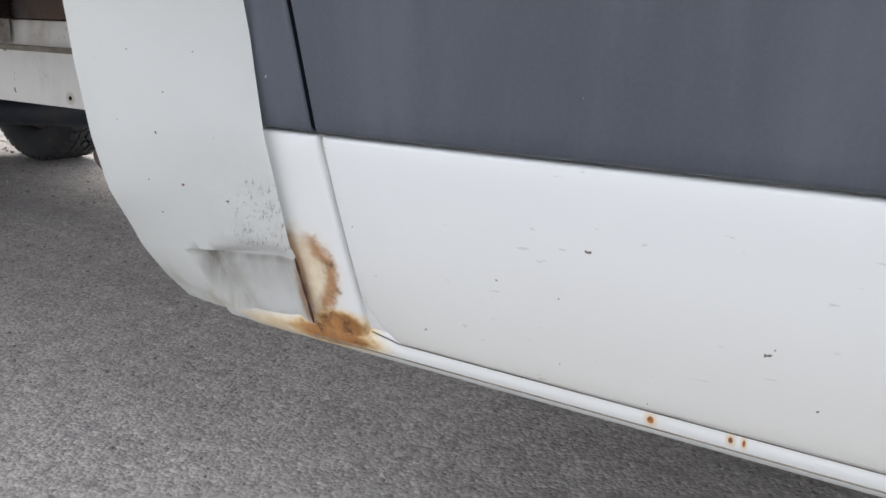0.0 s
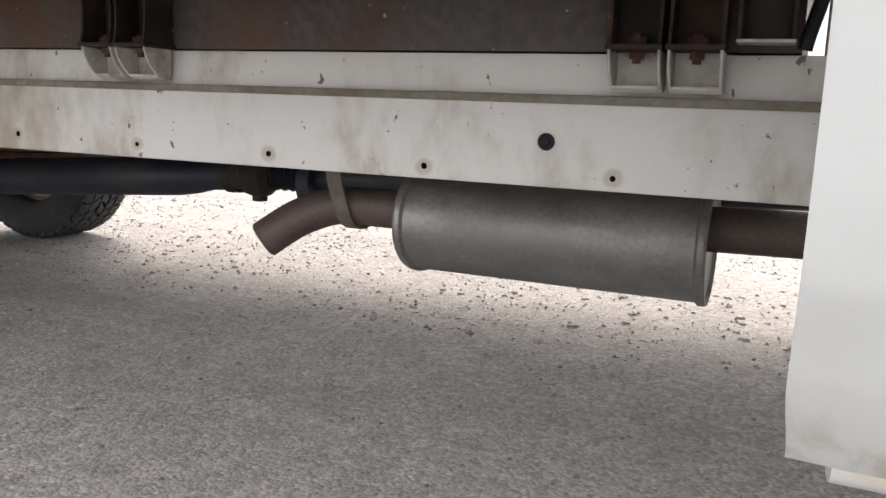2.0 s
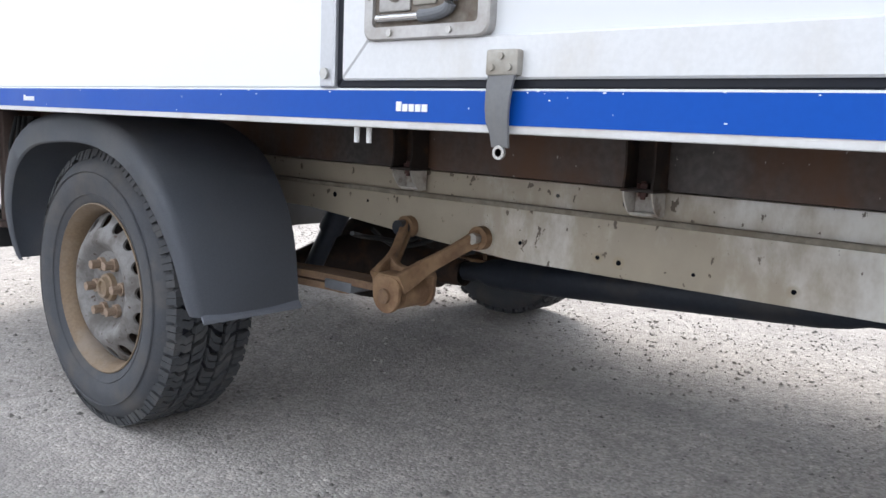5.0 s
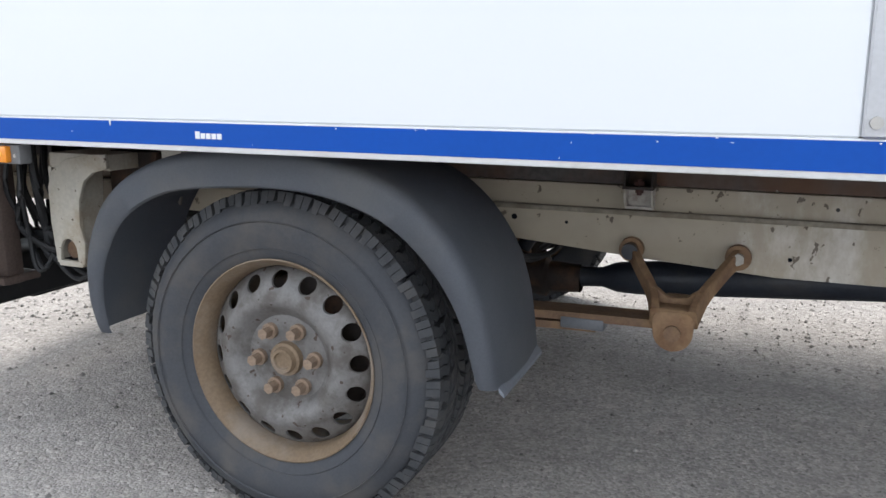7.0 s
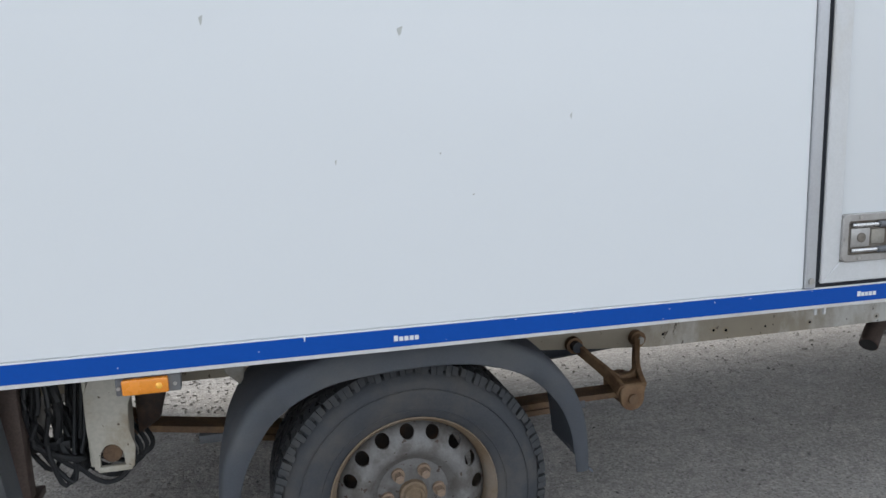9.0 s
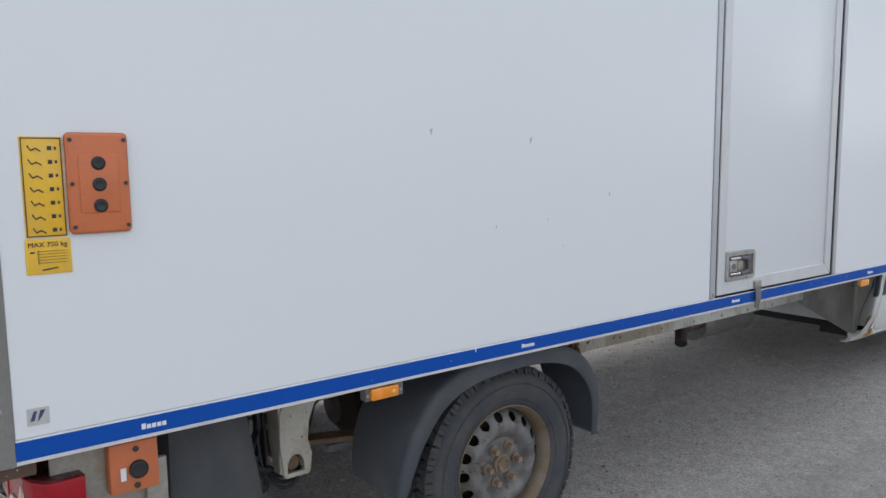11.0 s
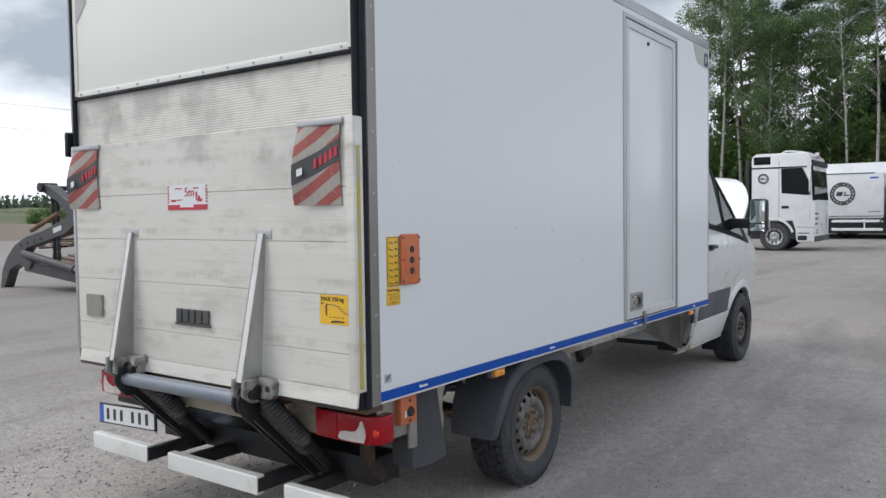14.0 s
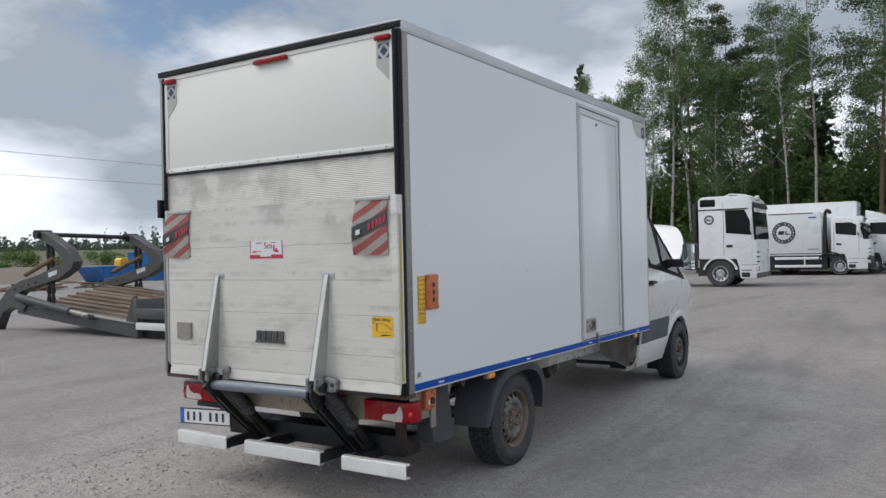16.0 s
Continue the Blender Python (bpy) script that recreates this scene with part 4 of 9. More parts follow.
lathe(bm := B(), [(0.0048, -0.002), (0.0085, -0.002), (0.0085, 0.002), (0.0048, 0.002), (0.0048, -0.002)], (1.299, -0.014, 0.757), "y", 16)
tpart("strap_ring", bm, M_BOLT, door, "small metal ring at the strap end")
cyl(bm := B(), (1.40, -0.006, 2.70), (1.40, 0.006, 2.70), 0.012, seg=14)
tpart("upper_catch", bm, M_BLACK, door)

# dirt marks on the side panel
for x, z, a, b in ((-0.016, 1.449, 0.006, 0.010), (0.355, 1.27, 0.002, 0.007), (-0.16, 1.19, 0.002, 0.006), (0.13, 1.11, 0.003, 0.002), (0.06, 1.20, 0.002, 0.003),
                   (-0.40, 1.47, 0.004, 0.010), (-1.33, 1.75, 0.006, 0.003), (-0.75, 1.93, 0.005, 0.002)):
    tpart("scuff_mark", prism(B(), [(x - a, z + b * 0.5), (x - a * 0.3, z - b), (x + a * 0.4, z - b * 0.4), (x + a, z + b), (x, z + b * 0.8)], "y", -0.0012, 0.001), M_GREYPRINT, truck)

# operating labels and the orange control panel
lab = tpart("operating_label", box(B(), -1.425, -1.347, -0.003, 0.001, 1.244, 1.447, 0.0008), M_YELLOW, truck, "yellow operating label with pictograms")
bm = ring(-1.423, -1.349, 1.246, 1.445, 0.002, -0.0042, -0.0025, 0)
for i in range(7):
    z = 1.432 - i * 0.0275
    prism(bm, [(-1.412, z - 0.004), (-1.405, z - 0.014), (-1.396, z - 0.010), (-1.387, z - 0.016), (-1.387, z - 0.013), (-1.396, z - 0.007), (-1.405, z - 0.011), (-1.410, z - 0.002)], "y", -0.0042, -0.0025)
    box(bm, -1.375, -1.367, -0.0042, -0.0025, z - 0.012, z - 0.004)
    box(bm, -1.362, -1.358, -0.0042, -0.0025, z - 0.011, z - 0.005)
tpart("pictogram", bm, M_INK, lab)
lab = tpart("load_label", box(B(), -1.428, -1.343, -0.003, 0.001, 1.169, 1.241, 0.0008), M_YELLOW, truck, "yellow load label reading MAX 750 kg")
bm = letters(B(), "MAX 750 kg", 0.0145, Matrix.Translation((-1.424, -0.0035, 1.225)) @ pose(0, 0, 0, 90, 0, 0))
for i in range(5):
    box(bm, -1.405, -1.352, -0.0042, -0.0025, 1.192 + i * 0.006, 1.1927 + i * 0.006)
box(bm, -1.406, -1.405, -0.0042, -0.0025, 1.190, 1.218)
box(bm, -1.420, -1.412, -0.0042, -0.0025, 1.213, 1.216)
prism(bm, [(-1.400, 1.176), (-1.370, 1.180), (-1.370, 1.183), (-1.385, 1.181), (-1.400, 1.179)], "y", -0.0042, -0.0025)
tpart("lettering", bm, M_INK, lab)
ctl = tpart("control_panel", box(B(), -1.344, -1.220, -0.016, 0.002, 1.247, 1.456, 0.010, 3), M_ORANGE, truck, "faded orange control panel with three buttons")
tpart("panel_face", box(B(), -1.322, -1.242, -0.0195, -0.012, 1.290, 1.412, 0.004), M_ORANGE, ctl)
for z in (1.305, 1.349, 1.393):
    lathe(bm := B(), [(0.0, -0.022), (0.010, -0.0235), (0.0125, -0.021), (0.0145, -0.0205), (0.0145, -0.015)], (-1.283, 0, z), "y", 20)
    tpart("button", bm, M_BLACK, ctl, "black rubber push button")
for x, z in ((-1.335, 1.262), (-1.229, 1.262), (-1.335, 1.441), (-1.229, 1.441), (-1.335, 1.351), (-1.229, 1.351)):
    cyl(bm := B(), (x, -0.0185, z), (x, -0.014, z), 0.0042, seg=10)
    tpart("screw", bm, M_INK, ctl)
st = tpart("sticker", box(B(), -1.449, -1.407, -0.002, 0.001, 0.858, 0.894), M_GREYPRINT, truck, "small faded printed sticker")
bm = B()
prism(bm, [(-1.444, 0.868), (-1.436, 0.888), (-1.430, 0.888), (-1.436, 0.868)], "y", -0.0032, -0.001)
prism(bm, [(-1.430, 0.866), (-1.424, 0.889), (-1.414, 0.889), (-1.424, 0.872)], "y", -0.0032, -0.001)
tpart("print", bm, M_BLUEINK, st)
bt = ROOF_F - 0.064
lp = tpart("front_badge", prism(B(), [(2.345, bt - 0.003), (2.37, bt - 0.045), (2.415, bt - 0.115), (2.47, bt - 0.150), (XF - 0.022, bt - 0.162), (XF - 0.022, bt)], "y", -0.0025, 0.001), M_GREYPRINT, truck, "grey curved corner badge")
tpart("print", ring(XF - 0.125, XF - 0.035, bt - 0.145, bt - 0.040, 0.026, -0.0045, -0.002, 0), M_BLUEINK, lp)

# side marker lamps
def marker(x, y=0.012):
    base = tpart("marker_lamp", box(B(), x - 0.063, x + 0.063, y, y + 0.03, ZB - 0.095, ZB - 0.056, 0.004), M_FLAP, truck, "grey side marker lamp housing")
    bm = box(B(), x - 0.050, x + 0.040, y - 0.012, y + 0.004, ZB - 0.092, ZB - 0.059, 0.004)
    tpart("lens", bm, M_AMBER, base, "amber lens")
    lathe(bm := B(), [(0.0070, -0.010), (0.0068, -0.0135), (0.0050, -0.0150), (0.003, -0.0158), (0.001, -0.0160)], (x + 0.022, y, ZB - 0.0755), "y", 20)
    tpart("reflector", bm, M_AMBERSPOT, base, "bright amber bulb boss")
    for sx in (-0.057, 0.052):
        cyl(bm := B(), (x + sx, y - 0.003, ZB - 0.078), (x + sx, y + 0.002, ZB - 0.078), 0.004, seg=8)
        tpart("screw", bm, M_BOLT, base)


marker(-0.565)
marker(2.325)

# ---- chassis ----
def rail(y_face, s):
    """A frame rail: a lower channel, proud of the flange above it. s: the way its outer face looks."""
    def ys(a, b):
        return (min(y_face - s * a, y_face - s * b), max(y_face - s * a, y_face - s * b))
    prof = [(-1.36, 0.560), (-0.45, 0.560), (-0.2, 0.570), (0.25, 0.563), (0.62, 0.532), (0.90, 0.5135), (1.5, 0.5165), (2.3, 0.519), (3.5, 0.522), (3.5, 0.632), (0.6, 0.625), (0.2, 0.635), (-1.36, 0.632)]
    lower = tpart("chassis_rail", prism(B(), prof, "y", *ys(0.0, 0.07), 0.003, 2), M_RAIL, truck, "chipped cream-white chassis rail")
    tpart("rail_flange", box(B(), -1.36, 3.4, *ys(0.010, 0.07), 0.634, 0.687, 0.003), M_RAIL, truck, "cream-white upper rail flange")
    # Dark grime here also paints in the shadow line under the flange.
    tpart("rail_lip", box(B(), -1.36, 3.4, *ys(-0.006, 0.02), 0.625, 0.636, 0.002), M_GRIME, truck, "grimy ledge between rail and flange")
    tpart("subframe_beam", box(B(), XR + 0.05, XF - 0.03, *ys(0.012, 0.06), 0.689, ZB + 0.002, 0.002), M_BEAM, truck, "dark rust-stained subframe beam")
    return lower


rail_r = rail(0.590, -1)
rail(W - 0.590, 1)
for x, z, r in ((2.25, 0.536, 0.006), (1.996, 0.538, 0.006), (1.742, 0.539, 0.005), (1.473, 0.543, 0.006), (2.506, 0.536, 0.005), (1.151, 0.545, 0.007),
                (1.105, 0.549, 0.006), (1.30, 0.545, 0.005), (0.339, 0.605, 0.009), (0.921, 0.554, 0.006), (0.46, 0.600, 0.005), (2.75, 0.54, 0.006)):
    cyl(bm := B(), (x, 0.5892, z), (x, 0.594, z), r * 0.75, seg=12)
    tpart("bolt_hole", bm, M_GAP, rail_r)
for x, z, r in ((1.153, 0.658, 0.007), (1.175, 0.663, 0.004), (1.175, 0.652, 0.004), (0.62, 0.66, 0.006), (1.0, 0.66, 0.004)):
    cyl(bm := B(), (x, 0.5985, z), (x, 0.603, z), r, seg=10)
    tpart("bolt_hole", bm, M_INK, rail_r)
lathe(bm := B(), [(0.0, 0.586), (0.005, 0.586), (0.006, 0.588), (0.0105, 0.5875), (0.0112, 0.590)], (2.419, 0, 0.577), "y", 24)
tpart("rubber_plug", bm, M_RUBBER, rail_r, "round black rubber plug")


def mount(x, y, s, w=0.056, double=False):
    """A body mount: a pale ear on the rail and a rusty gusset up to the box floor."""
    for i in range(2 if double else 1):
        c = x + i * 0.067
        def ys(a, b):
            return (min(y + s * a, y + s * b), max(y + s * a, y + s * b))
        bm = B()
        box(bm, c - w / 2, c + w / 2, *ys(0.001, 0.006), 0.642, 0.687)
        rows = [[(c + e * (w / 2 - 0.001), y + s * a, z) for e in (-1, -0.5, 0, 0.5, 1)] for a, z in ((0.005, 0.650), (0.010, 0.6455), (0.018, 0.6435), (0.028, 0.648))]
        grid(bm, rows, (0, 0, -0.003))
        for e in (-1, 1):
            prism(bm, [(y - s * 0.002, 0.642), (y + s * 0.016, 0.641), (y + s * 0.030, 0.647), (y + s * 0.042, 0.659), (y + s * 0.050, 0.672), (y + s * 0.055, 0.687), (y - s * 0.002, 0.687)], "x", c + e * w / 2 - 0.0018, c + e * w / 2 + 0.0018, 0.001)
        ear = tpart("mount_bracket", bm, M_EAR, truck, "pale steel body mount bracket")
        bm = B()
        box(bm, c - w / 2 - 0.004, c + w / 2 + 0.004, *ys(-0.012, 0.058), 0.687, 0.693, 0.001)
        for e in (-1, 1):
            prism(bm, [(y - s * 0.005, 0.692), (y + s * 0.056, 0.692), (y + s * 0.051, 0.715), (y + s * 0.050, 0.745), (y + s * 0.054, 0.785), (y + s * 0.062, 0.832), (y - s * 0.005, 0.832)], "x", c + e * w / 2 - 0.002, c + e * w / 2 + 0.002)
        box(bm, c - w / 2, c + w / 2, *ys(0.002, 0.006), 0.690, 0.831)
        tpart("gusset", bm, M_DARKRUST, ear, "dark rusty gusset plates")
        cyl(bm := B(), (c, y + s * 0.030, 0.673), (c, y + s * 0.030, 0.706), 0.005, seg=8)
        cyl(bm, (c, y + s * 0.030, 0.678), (c, y + s * 0.030, 0.686), 0.009, seg=6)
        cyl(bm, (c, y + s * 0.030, 0.693), (c, y + s * 0.030, 0.702), 0.012, seg=6)
        tpart("bolt", bm, M_REDRUST, ear, "red-brown rusty mount bolt")


for x, d in ((0.62, False), (1.205, False), (1.718, True), (2.530, True), (-0.98, False)):
    mount(x, 0.590, -1, double=d)
    mount(x, W - 0.590, 1, double=d)

# open channel bracket, hose and tan post at the front end of the subframe
bm = B()
for x in (2.640, 2.695):
    box(bm, x - 0.0025, x + 0.0025, 0.545, 0.582, 0.700, 0.831, 0.001)
box(bm, 2.640, 2.695, 0.574, 0.580, 0.700, 0.831, 0.001)
channel = tpart("channel_bracket", bm, M_DARKRUST, truck, "dark open channel bracket under the box floor")
tpart("channel_base", box(B(), 2.6375, 2.6975, 0.545, 0.584, 0.696, 0.6995, 0.001), M_EAR, channel, "pale painted channel base")
tpart("hose", tube(B(), smooth_line([(2.730, 0.594, 0.834), (2.727, 0.594, 0.79), (2.719, 0.594, 0.745), (2.711, 0.595, 0.712), (2.707, 0.596, 0.692)], 5), 0.008, 12), M_BLACK, truck, "black rubber hose")
tpart("post", box(B(), 2.728, 2.742, 0.606, 0.622, 0.684, 0.832, 0.002), M_TANPOST, truck, "tan painted steel post")

# cross members under the box
for x in (-1.2, -0.55, 0.35, 1.45, 2.2):
    tpart("cross_member", box(B(), x - 0.025, x + 0.025, 0.62, W - 0.62, 0.60, 0.66, 0.004), M_SHAFT, truck)

# cable along the box edge
pts = smooth_line([(x, 0.54, z + RAKE * x) for x, z in ((0.45, 0.832), (0.58, 0.827), (0.75, 0.820), (0.93, 0.824), (1.12, 0.813), (1.30, 0.817), (1.41, 0.790), (1.51, 0.791), (1.65, 0.812), (1.74, 0.792), (1.82, 0.786), (1.92, 0.797), (2.00, 0.806), (2.12, 0.788), (2.26, 0.800), (2.40, 0.788), (2.6, 0.80), (2.72, 0.81))], 5)
tpart("wiring", tube(B(), pts, 0.003, 6), M_CABLE, truck, "thin grey cable sagging under the box")
for x in (0.93, 1.30, 1.65, 2.00, 2.26):
    tpart("cable_clip", box(B(), x - 0.006, x + 0.006, 0.532, 0.548, 0.815, 0.835, 0.002), M_BLACK, truck)
cyl(bm := B(), (1.02, 0.02, ZB - 0.075), (1.02, 0.02, ZB - 0.05), 0.004, seg=8)
cyl(bm, (1.045, 0.02, ZB - 0.075), (1.045, 0.02, ZB - 0.05), 0.004, seg=8)
tpart("bolt_end", bm, M_LOWTRIM, truck)

# exhaust: silencer, pipes, hanger
def oval(bm, prof, y, z, ry, rz, seg=40):
    rings = []
    for x, f in prof:
        rings.append([bm.verts.new((x, y + ry * f * math.cos(2 * math.pi * i / seg), z + rz * f * math.sin(2 * math.pi * i / seg))) for i in range(seg)])
    for a, b in zip(rings, rings[1:]):
        for i in range(seg):
            bm.faces.new((a[i], a[(i + 1) % seg], b[(i + 1) % seg], b[i]))
    bm.faces.new(rings[0])
    bm.faces.new(rings[-1][::-1])
    return bm


def lap(x):
    """Stretches the silencer a little along its length."""
    return 2.366 + (x - 2.366) * 1.055


sil_prof = [(2.136, 0.86), (2.136, 0.97), (2.130, 1.03), (2.134, 1.05), (2.142, 1.05), (2.146, 1.0), (2.582, 1.0), (2.586, 1.05), (2.594, 1.05), (2.598, 1.03), (2.592, 0.95), (2.590, 0.8)]
tpart("silencer", oval(B(), [(lap(x), f) for x, f in sil_prof], 0.88, 0.424, 0.118, 0.091), M_MUFFLER, truck, "dull grey stained exhaust silencer")
pipe = smooth_line([(2.15, 0.82, 0.440), (2.02, 0.82, 0.440), (1.975, 0.815, 0.437), (1.94, 0.80, 0.425), (1.91, 0.78, 0.408), (1.868, 0.752, 0.374)], 4)
bm = tube(B(), pipe, 0.0335, 18)
tail = tpart("tail_pipe", bm, M_PIPE, truck, "rusty brown bent tail pipe")
end, before = Vector(pipe[-1]), Vector(pipe[-2])
d = (end - before).normalized()
cyl(bm := B(), end + d * 0.0005, end + d * 0.0025, 0.030, seg=18)
tpart("pipe_mouth", bm, M_INK, tail)
tpart("front_pipe", tube(B(), smooth_line([(2.58, 0.87, 0.448), (2.75, 0.87, 0.452), (3.2, 0.88, 0.46), (3.6, 0.9, 0.47)], 4), 0.035, 16), M_PIPE, truck, "rusty front exhaust pipe")
wrap = [(0.762, 0.515), (0.768, 0.48), (0.776, 0.455), (0.7795, 0.44), (0.783, 0.424), (0.794, 0.409), (0.808, 0.4015), (0.824, 0.400), (0.842, 0.407)]
bm = grid(B(), [[(1.985 + 0.003 * q, a, z), (2.013 + 0.003 * q, a, z)] for q, (a, z) in enumerate(wrap)], (0, 0.006, 0.004))
tpart("pipe_hanger", bm, M_DARKSTEEL, truck, "grey steel pipe hanger strap")

# propeller shaft
YC = W / 2
ax = [(0.30, 0.355), (1.50, 0.432)]
def shaft_pt(x, dz=0.0):
    f = (x - ax[0][0]) / (ax[1][0] - ax[0][0])
    return (x, YC, ax[0][1] + f * (ax[1][1] - ax[0][1]) + dz + RAKE * x)


prop = tpart("propeller_shaft", tube(B(), [shaft_pt(x) for x in (0.40, 0.46, 0.50, 0.56, 1.40, 1.46, 1.50, 1.56)], [0.028, 0.028, 0.042, 0.047, 0.047, 0.042, 0.034, 0.034], 28), M_SHAFT, truck, "blue-black propeller shaft")
bm = B()
cyl(bm, shaft_pt(1.55), shaft_pt(1.585), 0.040, seg=20)
box(bm, 1.575, 1.655, YC - 0.042, YC - 0.022, shaft_pt(1.61)[2] - 0.03, shaft_pt(1.61)[2] + 0.03, 0.012, 2)
box(bm, 1.575, 1.655, YC + 0.022, YC + 0.042, shaft_pt(1.61)[2] - 0.03, shaft_pt(1.61)[2] + 0.03, 0.012, 2)
lathe(bm, [(0.004, 1.583), (0.030, 1.586), (0.045, 1.602), (0.050, 1.628), (0.045, 1.654), (0.030, 1.670), (0.004, 1.674)], (0, YC, shaft_pt(1.63)[2]), "x", 20)
cyl(bm, (1.63, YC, shaft_pt(1.63)[2] - 0.058), (1.63, YC, shaft_pt(1.63)[2] + 0.058), 0.017, seg=14)
tpart("universal_joint", bm, M_DARKRUST, prop, "dusty universal joint")
tpart("shaft_boot", lathe(B(), [(0.026 + 0.010 * (i % 2), 1.67 + i * 0.010) for i in range(9)], (0, YC, shaft_pt(1.7)[2]), "x", 20), M_RUBBER, prop, "ribbed rubber boot")
bm = cyl(B(), (1.765, YC, shaft_pt(1.7)[2] - 0.01), (1.795, YC, shaft_pt(1.7)[2] - 0.01), 0.062, seg=24)
cyl(bm, (1.79, YC, shaft_pt(1.7)[2]), (2.9, YC, shaft_pt(1.7)[2] + 0.05), 0.034, seg=20)
tpart("centre_bearing", bm, M_SHAFT, prop, "dark centre bearing and front shaft")

# rear axle with differential
bm = tube(B(), [(0, 0.30, 0.355), (0, 0.75, 0.355), (0, 0.88, 0.355), (0, 1.25, 0.355), (0, 1.38, 0.355), (0, W - 0.30, 0.355)], [0.045, 0.045, 0.08, 0.08, 0.045, 0.045], 20)
axle = part("rear_axle", bm, M_DARKRUST, truck, "brown rusty rear axle")
lathe(bm := B(), [(0.0, -0.14), (0.07, -0.135), (0.12, -0.09), (0.14, -0.02), (0.135, 0.05), (0.10, 0.12), (0.07, 0.20), (0.055, 0.26), (0.06, 0.30), (0.045, 0.31), (0.04, 0.40)], (0, YC, 0.355), "x", 28)
part("differential", bm, M_DARKRUST, axle, "rusty differential housing")

# leaf springs, shackles, hangers
def spring(y, s):
    pts = smooth_line([(-0.69, y, 0.505), (-0.45, y, 0.470), (0.0, y, 0.415), (0.45, y, 0.430), (0.717, y, 0.435)], 6)
    rows = [[(p[0], y - 0.035, p[2] + 0.0085), (p[0], y + 0.035, p[2] + 0.0085)] for p in pts]
    sp = tpart("leaf_spring", grid(B(), rows, (0, 0, -0.017)), M_RUST, truck, "brown rusty leaf spring")
    rows = [[(p[0], y - 0.033, p[2] - 0.014), (p[0], y + 0.033, p[2] - 0.014)] for p in pts if -0.48 < p[0] < 0.60]
    tpart("second_leaf", grid(B(), rows, (0, 0, -0.016)), M_RUST, sp)
    for x in (-0.47, 0.535):
        z = 0.440 if x > 0 else 0.472
        tpart("spring_pad", box(B(), x - 0.045, x + 0.045, y - 0.038, y + 0.038, z - 0.034, z - 0.010, 0.004), M_FLAP, sp, "grey spring pad")
    for x in (-0.69, 0.717):
        cyl(bm := B(), (x, y - 0.037, 0.505 if x < 0 else 0.430), (x, y + 0.037, 0.505 if x < 0 else 0.430), 0.033, seg=18)
        tpart("spring_eye", bm, M_CASTING, sp)
    bm = box(B(), -0.06, 0.06, y - 0.05, y + 0.05, 0.365, 0.43, 0.006)
    for e in (-0.05, 0.05):
        for f in (-0.042, 0.042):
            cyl(bm, (e, y + f, 0.27), (e, y + f, 0.47), 0.008, seg=8)
    box(bm, -0.07, 0.07, y - 0.055, y + 0.055, 0.28, 0.295, 0.003)
    tpart("axle_clamp", bm, M_RUST, sp)
    return sp


